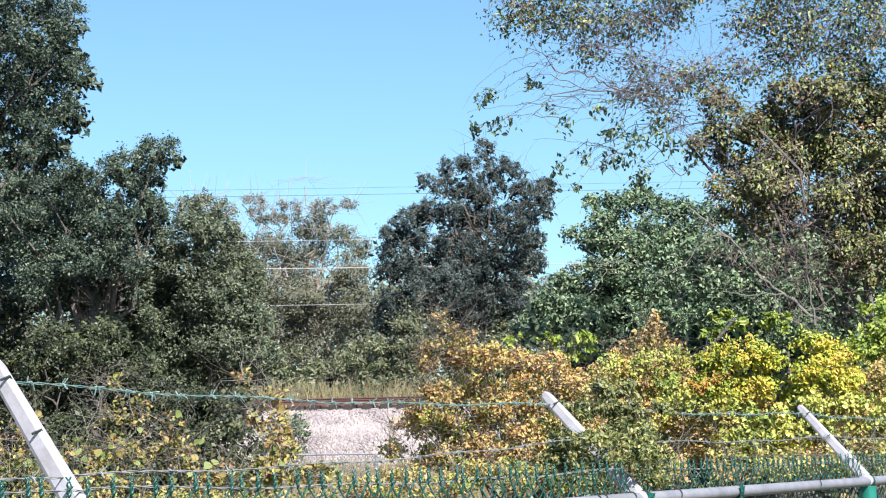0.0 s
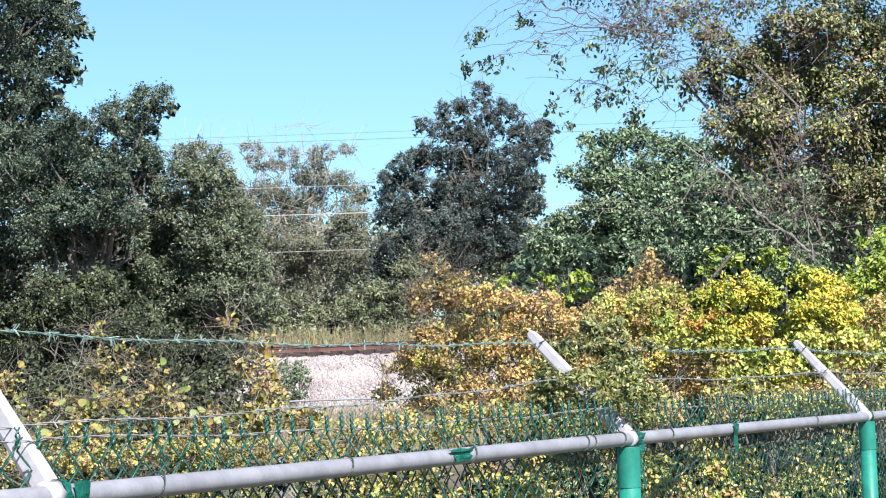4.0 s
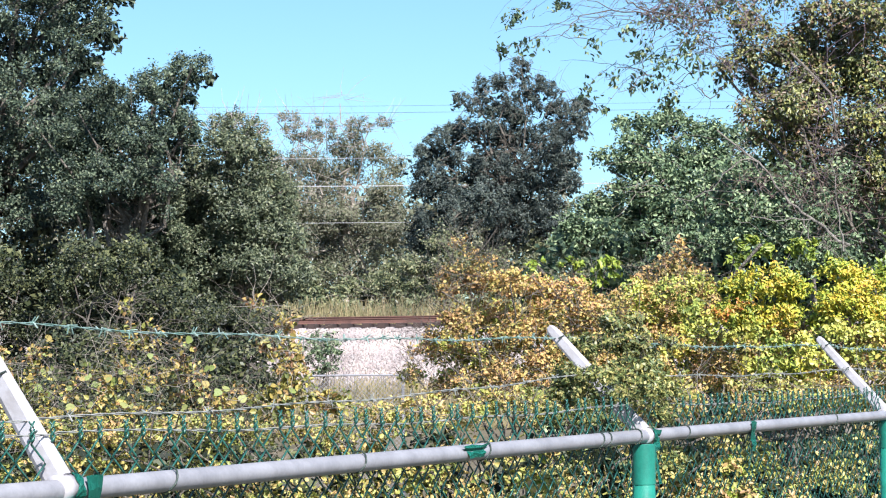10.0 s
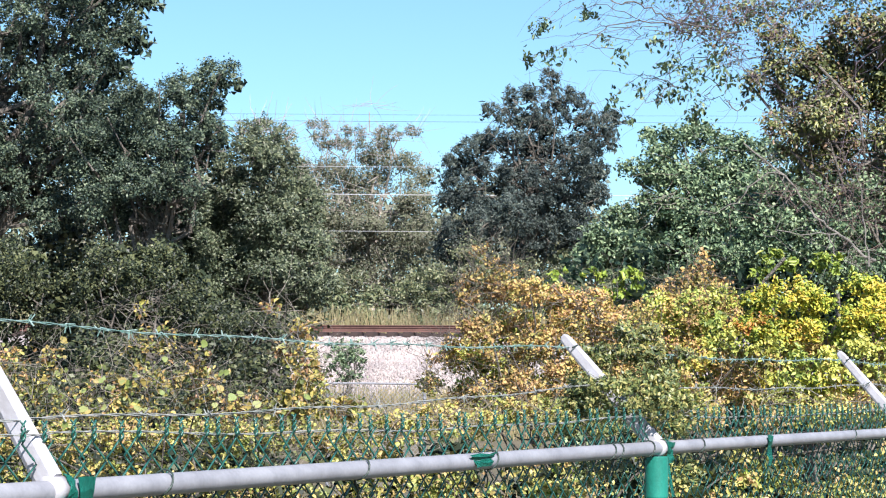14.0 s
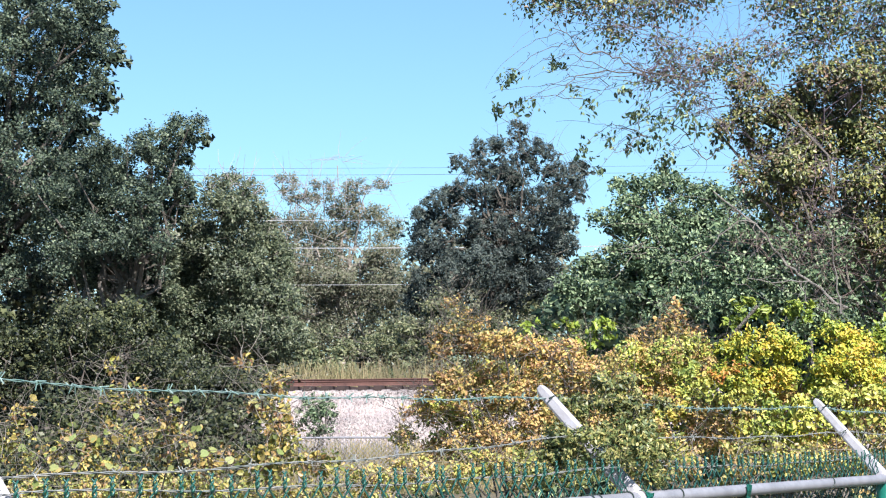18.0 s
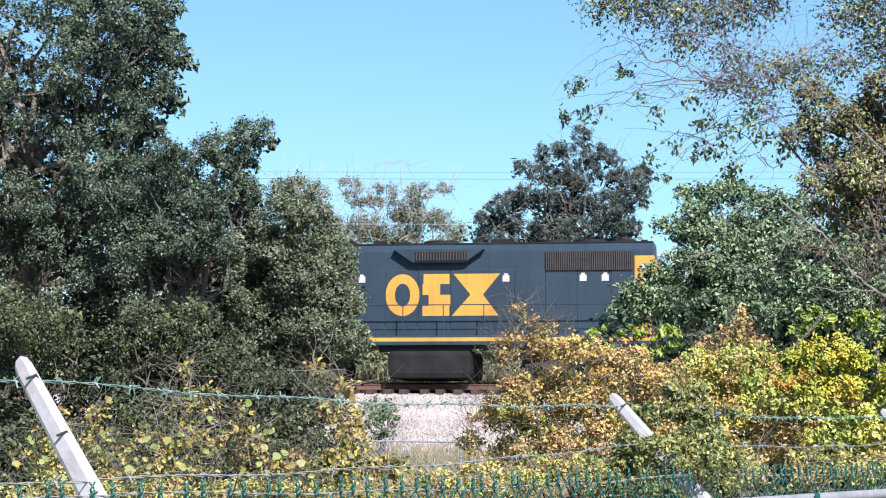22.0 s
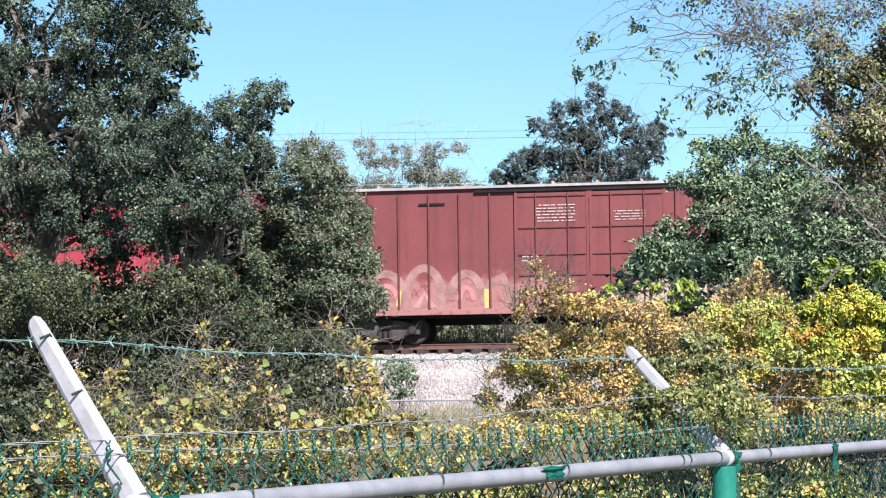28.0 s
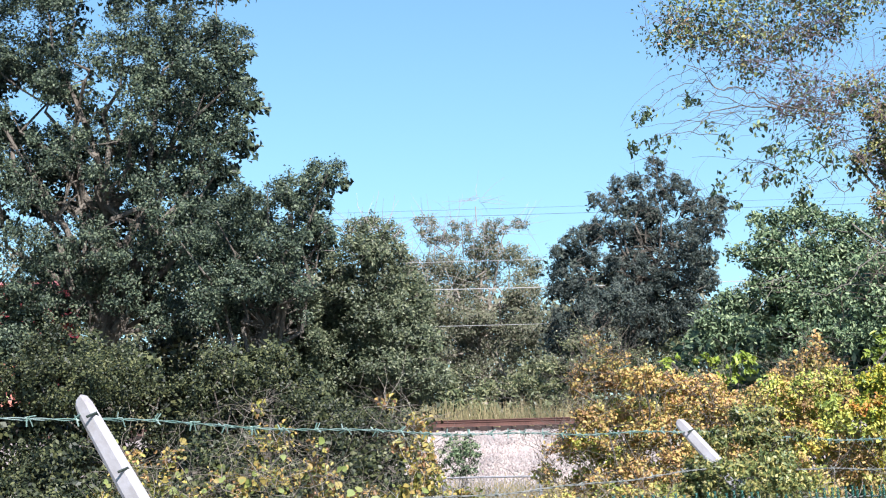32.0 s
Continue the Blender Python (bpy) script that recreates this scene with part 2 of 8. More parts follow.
def prism(outline, y0, y1, bevel=0.0):
    """A solid from an outline in x and z, from y0 to y1."""
    bm = bmesh.new()
    a = [bm.verts.new((x, y0, z)) for x, z in outline]
    b = [bm.verts.new((x, y1, z)) for x, z in outline]
    n = len(a)
    bm.faces.new(a)
    bm.faces.new(b[::-1])
    for i in range(n):
        bm.faces.new((a[i], b[i], b[(i + 1) % n], a[(i + 1) % n]))
    bmesh.ops.recalc_face_normals(bm, faces=bm.faces)
    if bevel:
        bmesh.ops.bevel(bm, geom=list(bm.edges), offset=bevel, segments=2, affect="EDGES")
    return bm


def tube(bm, pts, r0, r1=None, sides=8, caps=True):
    """A tapered tube along a line of points."""
    r1 = r0 if r1 is None else r1
    pts = [Vector(p) for p in pts]
    rings, n = [], len(pts)
    up = Vector((0.13, 0.21, 0.97))
    for i, p in enumerate(pts):
        d = (pts[min(i + 1, n - 1)] - pts[max(i - 1, 0)]).normalized()
        s = d.cross(up)
        if s.length < 0.15:
            s = d.cross(Vector((1, 0, 0)))
        s.normalize()
        w = s.cross(d)
        r = r0 + (r1 - r0) * i / max(1, n - 1)
        rings.append([bm.verts.new(p + r * (s * math.cos(a) + w * math.sin(a))) for a in (2 * math.pi * k / sides for k in range(sides))])
    for a, b in zip(rings, rings[1:]):
        for k in range(sides):
            bm.faces.new((a[k], a[(k + 1) % sides], b[(k + 1) % sides], b[k]))
    if caps:
        bm.faces.new(rings[0][::-1])
        bm.faces.new(rings[-1])
    return bm


def raw_mesh(name, verts, quads, mat):
    """A mesh of quads from arrays."""
    me = bpy.data.meshes.new(name)
    nv, nf = len(verts), len(quads)
    me.vertices.add(nv)
    me.vertices.foreach_set("co", np.asarray(verts, dtype=np.float32).ravel())
    me.loops.add(nf * 4)
    me.loops.foreach_set("vertex_index", np.asarray(quads, dtype=np.int32).ravel())
    me.polygons.add(nf)
    me.polygons.foreach_set("loop_start", np.arange(0, nf * 4, 4, dtype=np.int32))
    me.polygons.foreach_set("loop_total", np.full(nf, 4, dtype=np.int32))
    me.update(calc_edges=True)
    me.materials.append(mat)
    return me


def unit(a):
    return a / np.maximum(np.linalg.norm(a, axis=1, keepdims=True), 1e-6)


LIGHTWARD = np.array([0.3, -0.65, 1.0])


def leaf_mesh(rng, at, out, dirs, length, width, up=0.35, fold=0.25, hang=0.0, scatter=0.75, ovate=False):
    """One folded leaf at each place, along its twig; out leans its face outwards. Ovate leaves have a broad middle."""
    n = len(at)
    face = unit(unit(rng.normal(size=(n, 3))) * scatter + out * 0.6 + LIGHTWARD * up)
    along = dirs * 0.8 + rng.normal(size=(n, 3)) * 0.6 + np.array([0, 0, -hang])
    along = unit(along - face * (along * face).sum(1, keepdims=True))
    side = np.cross(face, along)
    size = rng.uniform(0.6, 1.25, size=(n, 1))
    l, w = length * size, width * size * rng.uniform(0.7, 1.1, size=(n, 1))
    if not ovate:
        v = np.stack([at - along * l * 0.5, at + side * w * 0.5 - along * l * 0.06 + face * w * fold, at + along * l * 0.5, at - side * w * 0.5 - along * l * 0.06 + face * w * fold], axis=1)
        return v.reshape(-1, 3), np.arange(n * 4).reshape(-1, 4)
    curl = face * l * rng.uniform(-0.05, 0.18, size=(n, 1))
    rise = face * w * fold
    v = np.stack([at - along * l * 0.5, at + side * w * 0.48 - along * l * 0.2 + rise, at + side * w * 0.40 + along * l * 0.18 + rise, at + along * l * 0.5 - curl, at - side * w * 0.40 + along * l * 0.18 + rise, at - side * w * 0.48 - along * l * 0.2 + rise], axis=1)
    q = np.array([[0, 1, 2, 3], [0, 3, 4, 5]])
    return v.reshape(-1, 3), (q[None] + np.arange(n)[:, None, None] * 6).reshape(-1, 4)


def leafy_twigs(rng, clumps, depth, thick, lai, leaf_area, per, spread, fill, boughs, sub, rise, stray, stagger):
    """Leaf places: each clump breaks into boughs, each bough into twigs that fan outwards and upwards, with leaves along them; stagger sets clumps nearer or farther, so that they shade each other."""
    at, out, dirs = [], [], []
    for x, z, rx, rz in clumps:
        back = rng.uniform(-stagger, stagger)
        far = (depth + back) / depth
        x, z = x * far, 2.0 + (z - 2.0) * far
        ry = thick * (rx + rz) / 2
        n = int(lai * math.pi * rx * rz / leaf_area)
        d = unit(rng.normal(size=(boughs, 3)))
        d[:, 1] = np.where(rng.random(boughs) < 0.72, -1, 1) * np.abs(d[:, 1])
        rad = fill + (1.0 - fill) * rng.random((boughs, 1)) ** 0.5
        mid = d * rad * np.array([rx, ry, rz]) * 0.92
        size = sub * rng.uniform(0.5, 1.4, (boughs, 1)) * math.sqrt(rx * rz)
        k = max(4, n // per)
        share = size[:, 0] ** 2
        b = rng.choice(boughs, size=k, p=share / share.sum())
        e = unit(rng.normal(size=(k, 3)) + d[b] * 0.55 + np.array([0, -0.15, rise]))
        reach = size[b] * rng.uniform(0.55, 1.2, (k, 1))
        reach = np.where(rng.random((k, 1)) < stray, reach * 1.7, reach)
        idx = np.repeat(np.arange(k), per)
        f = rng.uniform(0.25, 1.0, (len(idx), 1)) ** 0.75
        at.append(np.array([x, depth + back, z]) + mid[b][idx] + (e * reach * np.array([1.2, 1.1, 0.85]))[idx] * f + rng.normal(size=(len(idx), 3)) * spread)
        out.append(unit(d[b] * 0.4 + e * 0.5)[idx])
        dirs.append(e[idx])
    return np.concatenate(at), np.concatenate(out), np.concatenate(dirs)


def crown(name, parent, clumps, depth, mat, seed, lai, length, width, spread=0.05, per=12, thick=0.9, fill=0.35, up=0.35, hang=0.0, boughs=16, sub=0.42, label="", scatter=0.75, rise=0.5, stray=0.06, ovate=False, stagger=0.0):
    rng = np.random.default_rng(seed)
    at, out, dirs = leafy_twigs(rng, clumps, depth, thick, lai, length * width * 0.42, per, spread, fill, boughs, sub, rise, stray, stagger)
    v, q = leaf_mesh(rng, at, out, dirs, length, width, up, hang=hang, scatter=scatter, ovate=ovate)
    return part(name, raw_mesh(name, v - np.array(parent.matrix_world.translation), q, mat), mat, parent, label)


def bent(rng, a, b, steps, sway):
    a, b = np.array(a, float), np.array(b, float)
    pts = []
    for i in range(steps + 1):
        f = i / steps
        p = a + (b - a) * f + rng.normal(size=3) * sway * math.sin(math.pi * min(f, 0.75))
        pts.append(tuple(p))
    return pts


def limbs(parent, foot, fork, tips, depth, r, mat, seed, sway=0.15, twig_r=0.012):
    """A tapered trunk to the fork, and one bent limb towards each tip."""
    rng = np.random.default_rng(seed)
    o = np.array(parent.matrix_world.translation)
    bm = bmesh.new()
    tube(bm, [np.array(p) - o for p in bent(rng, foot, fork, 7, sway * 0.6)], r * 1.25, r * 0.7, 10)
    part("trunk", bm, mat, parent)
    for x, z in tips:
        bm = bmesh.new()
        f = rng.uniform(0.45, 1.0)
        start = np.array(foot) + (np.array(fork) - np.array(foot)) * f
        main = bent(rng, start, (x, depth + rng.uniform(-0.4, 0.4), z), 7, sway)
        tube(bm, [np.array(p) - o for p in main], r * 0.38, twig_r, 6)
        for k in (2, 3, 4):
            e = np.array(main[k]) + rng.normal(size=3) * np.array([0.5, 0.4, 0.4]) * sway * 2.4
            tube(bm, [np.array(p) - o for p in bent(rng, main[k], e, 4, sway * 0.4)], twig_r * 1.6, twig_r * 0.4, 5)
        part("limb", bm, mat, parent)


# ---- the line of the track ----
HEADING = -6.3
TRACK = pose(-3.07, 68.1, 0, 0, 0, HEADING)
RAIL_TOP = 3.80
along = Vector((math.cos(radians(HEADING)), math.sin(radians(HEADING)), 0))
across = Vector((-math.sin(radians(HEADING)), math.cos(radians(HEADING)), 0))


def land(v):
    """Height of the ground at v metres beyond the track's middle."""
    knots = [(-90, -0.05), (-30, 0.0), (-20, 0.15), (-10, 0.7), (-6.0, 1.5), (-5.2, 1.75), (-2.5, 3.25), (-2.0, 3.40), (2.0, 3.40), (2.6, 3.2), (4.2, 3.35), (40, 3.6), (3000, 4.0)]
    for (a, za), (b, zb) in zip(knots, knots[1:]):
        if a <= v <= b:
            f = (v - a) / (b - a)
            return za + (zb - za) * f
    return knots[0][1] if v < 0 else knots[-1][1]


def ground_height(x, y):
    p = Vector((x, y, 0)) - Vector((-3.07, 68.1, 0))
    return land(p.dot(across))


def ground():
    vs_ = [-3000, -600, -90, -75, -68, -62, -56, -50, -45, -40, -35, -30, -26, -22, -19, -16, -13, -10, -8, -6.9, -6.0, -5.3, 2.7, 3.4, 4.2, 6, 9, 13, 18, 25, 40, 80, 200, 800, 3000]
    us = [-3000, -800, -300, -150, -90, -60, -45] + [k * 2.0 for k in range(-18, 19)] + [45, 60, 90, 150, 300, 800, 3000]
    bm = bmesh.new()
    rows = []
    for v in vs_:
        row = []
        for u in us:
            p = Vector((-3.07, 68.1, 0)) + along * u + across * v
            z = (1.45 if v == -5.3 else 3.05 if v == 2.7 else land(v)) + (0.12 * noise.noise(Vector((u * 0.21, v * 0.23, 3.1))) if abs(v) > 6 else 0)
            row.append(bm.verts.new((p.x, p.y, z)))
        rows.append(row)
    for a, b in zip(rows, rows[1:]):
        for i in range(len(us) - 1):
            bm.faces.new((a[i], a[i + 1], b[i + 1], b[i]))
    ob = new("ground", mesh_of("ground", bm, SOIL, True))
    tagged(ob, "uneven brown soil with leaf litter and weeds", "ground", kind="structure")


def ballast_bed():
    """Shouldered bed of pale stone, with loose stones over the slope in view."""
    bm = bmesh.new()
    prof = [(-5.6, 1.35), (-5.2, 1.72), (-4.3, 2.22), (-3.4, 2.74), (-2.6, 3.20), (-2.3, 3.36), (-1.9, 3.40), (-1.4, 3.42), (-1.2, 3.50), (1.2, 3.56), (1.4, 3.46), (2.3, 3.40), (2.9, 3.05)]
    us = [-900, -300, -100, -40] + [-20 + 0.5 * k for k in range(81)] + [40, 100, 300, 900]
    rows = [[bm.verts.new((u, v, z + (0.05 * noise.noise(Vector((u * 0.8, v * 0.9, 0.3))) if 1 < i < 6 else 0))) for u in us] for i, (v, z) in enumerate(prof)]
    for a, b in zip(rows, rows[1:]):
        for i in range(len(us) - 1):
            bm.faces.new((a[i], a[i + 1], b[i + 1], b[i]))
    bed = new("ballast", mesh_of("ballast", bm, BALLAST, True))
    bed.matrix_world = TRACK
    tagged(bed, "sloping bed of pale pinkish crushed stone", "ballast", kind="structure")
    rng = np.random.default_rng(5)
    n = 11000
    u, f = rng.uniform(-5, 5, n), rng.random(n)
    v = -5.5 + f * 3.9
    z = np.interp(v, [p[0] for p in prof], [p[1] for p in prof])
    r = rng.uniform(0.018, 0.048, n)
    cube = np.array([[-1, -1, -1], [1, -1, -1], [1, 1, -1], [-1, 1, -1], [-.8, -.8, 1], [.8, -.8, 1], [.8, .8, 1], [-.8, .8, 1]], float)
    jit = cube[None] * rng.uniform(0.55, 1.2, (n, 8, 3))
    a = rng.uniform(0, 6.28, n)
    ca, sa = np.cos(a)[:, None], np.sin(a)[:, None]
    x = jit[:, :, 0] * ca - jit[:, :, 1] * sa
    y = jit[:, :, 0] * sa + jit[:, :, 1] * ca
    tilt = rng.normal(size=(n, 1)) * 0.5
    zz = jit[:, :, 2] * 0.8 + x * tilt
    P = np.stack([x, y, zz], 2) * r[:, None, None] + np.stack([u, v, z + r * 0.25], 1)[:, None, :]
    q = np.array([[4, 5, 6, 7], [0, 1, 5, 4], [1, 2, 6, 5], [2, 3, 7, 6], [3, 0, 4, 7]])
    Q = (q[None] + np.arange(n)[:, None, None] * 8).reshape(-1, 4)
    ob = part("loose_stone", raw_mesh("loose_stone", P.reshape(-1, 3), Q, STONE), STONE, bed, "loose pale pinkish stones")
    ob["kind"] = "stuff"


def railway():
    for v, z in ((-0.7175, 0), (0.7175, 0.10)):
        bm = bmesh.new()
        prof = [(-0.075, -0.17), (0.075, -0.17), (0.075, -0.155), (0.012, -0.13), (0.012, -0.045), (0.036, -0.03), (0.036, -0.004), (0.028, 0), (-0.028, 0), (-0.036, -0.004), (-0.036, -0.03), (-0.012, -0.045), (-0.012, -0.13), (-0.075, -0.155)]
        ends = [[bm.verts.new((u, v + a, RAIL_TOP + z + b)) for a, b in prof] for u in (-800, 800)]
        for i in range(len(prof)):
            j = (i + 1) % len(prof)
            bm.faces.new((ends[0][i], ends[0][j], ends[1][j], ends[1][i]))
        bmesh.ops.recalc_face_normals(bm, faces=bm.faces)
        ob = new("rail", mesh_of("rail", bm, RAIL_STEEL))
        ob.matrix_world = TRACK
        tagged(ob, "rusty brown steel rail on timber sleepers", "rail", "rails of the track")
    me = mesh_of("sleeper", boxes((-0.13, 0.13, -1.38, 1.3, RAIL_TOP - 0.35, RAIL_TOP - 0.172), bevel=0.012), SLEEPER)
    rng = random.Random(4)
    for k in range(-26, 27):
        ob = new("sleeper", me)
        ob.matrix_world = TRACK @ pose(k * 0.56 + rng.uniform(-0.04, 0.04), rng.uniform(-0.05, 0.05), 0, 0, 0, rng.uniform(-1.5, 1.5))
        tagged(ob, "dark weathered timber sleeper bedded in stone", "sleeper", "sleepers of the track")


YELLOW_LEAF_B = surface("yellow_vine_leaf", (0.27, 0.20, 0.048), (0.18, 0.15, 0.042), 20.0, 0.5)
YELLOW_LEAF_C = surface("pale_yellow_vine_leaf", (0.23, 0.235, 0.08), (0.15, 0.17, 0.055), 20.0, 0.5)
YELLOW_LEAF_D = surface("yellow_green_vine_leaf", (0.165, 0.20, 0.055), (0.13, 0.165, 0.04), 20.0, 0.5)
STONE = leaf_material("pale_stone", [(0.24, 0.205, 0.20), (0.32, 0.28, 0.27), (0.40, 0.365, 0.355), (0.30, 0.24, 0.23)], 0.9, 0.0, 1.0, 0.2)
ground()
ballast_bed()
railway()

# ---- trees and undergrowth: clumps as x, z, half width, half height ----
OAK_TALL_TOP = [(-12.41, 12.92, 1.3, 0.47), (-10.16, 12.89, 1.3, 0.47), (-8.54, 12.88, 0.59, 0.47), (-12.66, 11.93, 0.59, 0.53), (-11.89, 12.15, 0.38, 0.41), (-11.29, 11.29, 0.65, 0.31), (-10.29, 11.71, 0.65, 0.45), (-9.61, 11.93, 0.41, 0.35), (-8.93, 11.62, 0.65, 0.42), (-8.29, 11.59, 0.42, 0.31), (-7.94, 11.5, 0.24, 0.19), (-12.79, 11.13, 0.41, 0.26), (-12.04, 10.72, 0.49, 0.31), (-11.61, 10.24, 0.65, 0.21), (-10.4, 11.01, 0.59, 0.35), (-9.55, 11.12, 0.54, 0.42), (-8.69, 10.94, 0.59, 0.42), (-8.17, 10.92, 0.26, 0.31), (-10.03, 10.25, 0.65, 0.42), (-9.07, 10.34, 0.59, 0.47), (-8.3, 10.21, 0.42, 0.35)]
OAK_TALL_MID = [(-7.84, 10.24, 0.26, 0.24), (-9.2, 9.56, 0.65, 0.47), (-8.34, 9.53, 0.42, 0.35), (-8.03, 9.39, 0.21, 0.21), (-10.31, 9.73, 0.47, 0.24), (-11.92, 9.38, 0.59, 0.31), (-11.03, 9.3, 0.65, 0.35), (-10.16, 9.2, 0.59, 0.33), (-9.08, 8.82, 0.65, 0.38), (-8.41, 8.8, 0.24, 0.26), (-12.54, 8.86, 0.54, 0.31), (-11.68, 8.71, 0.59, 0.33), (-10.66, 8.55, 0.65, 0.33), (-9.7, 8.47, 0.54, 0.31), (-8.81, 8.48, 0.31, 0.24), (-12.55, 8.12, 0.42, 0.31), (-11.55, 7.89, 0.59, 0.35), (-10.42, 7.73, 0.59, 0.4), (-9.46, 7.85, 0.59, 0.42), (-8.84, 8.08, 0.31, 0.35), (-12.55, 7.05, 0.73, 0.49)]
OAK_TALL_LOW = [(-10.33, 6.64, 0.54, 0.38), (-9.32, 6.68, 0.54, 0.38), (-11.44, 5.8, 0.77, 0.52), (-12.61, 5.59, 0.77, 0.59), (-10.21, 5.94, 0.65, 0.47), (-9.54, 5.44, 0.49, 0.49), (-11.93, 6.66, 0.47, 0.35), (-14.05, 11.3, 0.71, 0.71), (-14.17, 9.56, 0.71, 0.71), (-14.17, 7.84, 0.82, 0.71), (-14.29, 6.13, 0.82, 0.82), (-13.42, 10.16, 0.35, 0.35), (-14.81, 12.71, 0.94, 0.71), (-8.86, 6.2, 0.47, 0.47), (-8.38, 5.46, 0.47, 0.47), (-11.19, 7.19, 0.54, 0.42), (-9.96, 7.18, 0.49, 0.4), (-10.95, 6.45, 0.65, 0.42), (-8.97, 7.39, 0.42, 0.42), (-13.04, 6.27, 0.54, 0.59), (-13.54, 5.01, 0.65, 0.65), (-12.92, 4.75, 0.65, 0.53)]
OAK_LOW = [(-7.62, 7.78, 0.29, 0.25), (-7.92, 7.38, 0.45, 0.4), (-7.28, 7.36, 0.4, 0.34), (-6.81, 7.78, 0.28, 0.25), (-6.46, 7.84, 0.36, 0.34), (-5.93, 8.1, 0.29, 0.27), (-5.59, 8.23, 0.15, 0.2), (-6.11, 7.67, 0.29, 0.18), (-6.35, 7.14, 0.45, 0.25), (-5.95, 7.01, 0.25, 0.22), (-7.75, 6.8, 0.62, 0.4), (-6.82, 6.77, 0.62, 0.4), (-6.13, 6.61, 0.29, 0.4), (-8.11, 6.23, 0.51, 0.4), (-7.3, 5.97, 0.62, 0.4), (-6.49, 5.95, 0.4, 0.4), (-8.56, 6.82, 0.4, 0.4), (-7.54, 5.29, 0.62, 0.45), (-8.29, 5.49, 0.45, 0.4), (-6.73, 5.27, 0.51, 0.45)]
MID_TREE = [(-5.33, 7.04, 0.23, 0.23), (-5.04, 7.19, 0.18, 0.18), (-4.62, 7.01, 0.21, 0.21), (-5.22, 6.59, 0.52, 0.37), (-4.63, 6.62, 0.29, 0.32), (-5.7, 6.23, 0.32, 0.37), (-5.11, 5.88, 0.63, 0.46), (-5.8, 5.43, 0.52, 0.52), (-4.83, 5.17, 0.63, 0.52), (-5.58, 4.49, 0.69, 0.52), (-6.32, 4.4, 0.52, 0.52), (-4.38, 5.92, 0.28, 0.41), (-4.77, 4.35, 0.58, 0.46), (-6.3, 5.1, 0.41, 0.52), (-5.39, 3.67, 0.69, 0.46), (-6.21, 3.64, 0.63, 0.46), (-4.28, 3.76, 0.4, 0.4), (-4.37, 4.81, 0.35, 0.46), (-4.04, 5.61, 0.21, 0.41), (-3.91, 4.8, 0.25, 0.41), (-3.86, 4.04, 0.3, 0.35)]
DARK_BUSH = [(-6.86, 4.04, 0.4, 0.29), (-6.36, 3.82, 0.44, 0.34), (-7.26, 3.64, 0.35, 0.25), (-6.04, 4.2, 0.25, 0.21), (-5.65, 3.6, 0.35, 0.43), (-6.57, 3.24, 0.53, 0.27), (-5.27, 3.1, 0.43, 0.43), (-4.68, 2.77, 0.53, 0.43), (-5.69, 2.7, 0.43, 0.35), (-9.56, 2.5, 0.72, 0.31), (-7.66, 2.87, 0.53, 0.35), (-6.67, 2.53, 0.53, 0.35), (-10.26, 3.82, 0.53, 0.43), (-8.85, 3.98, 0.63, 0.43), (-9.55, 4.3, 0.63, 0.35), (-8.35, 3.58, 0.44, 0.27), (-4.02, 2.71, 0.43, 0.39), (-10.26, 2.17, 0.58, 0.39), (-8.46, 2.04, 0.58, 0.39), (-7.28, 1.91, 0.58, 0.39), (-5.9, 1.88, 0.58, 0.43), (-4.72, 1.95, 0.58, 0.43), (-11.68, 4.18, 0.67, 0.58), (-11.67, 2.79, 0.67, 0.58), (-8.99, 3.82, 0.46, 0.39), (-9.03, 3.24, 0.5, 0.39), (-9.63, 3.72, 0.48, 0.48)]
PALE_TREE = [(-8.75, 13.62, 0.43, 0.31), (-8.35, 12.96, 0.56, 0.46), (-7.74, 12.63, 0.51, 0.46), (-7.21, 13.41, 0.38, 0.25), (-6.19, 12.76, 0.66, 0.56), (-5.41, 13.2, 0.43, 0.31), (-4.48, 13.32, 0.46, 0.23), (-6.25, 14.52, 0.25, 0.2), (-5.95, 12.08, 0.92, 0.64), (-7.97, 11.53, 0.92, 0.81), (-4.67, 12.04, 0.56, 0.56), (-3.92, 11.35, 0.56, 0.56), (-6.5, 10.65, 1.4, 0.92), (-9.32, 11.26, 0.66, 0.92), (-4.46, 10.34, 0.92, 0.81), (-8.79, 9.75, 1.14, 1.02), (-6.55, 8.86, 1.4, 1.14), (-4.25, 8.79, 1.02, 1.14), (-10.4, 9.28, 1.02, 1.27), (-8.88, 7.7, 1.27, 1.14), (-6.08, 7.11, 1.53, 1.14)]
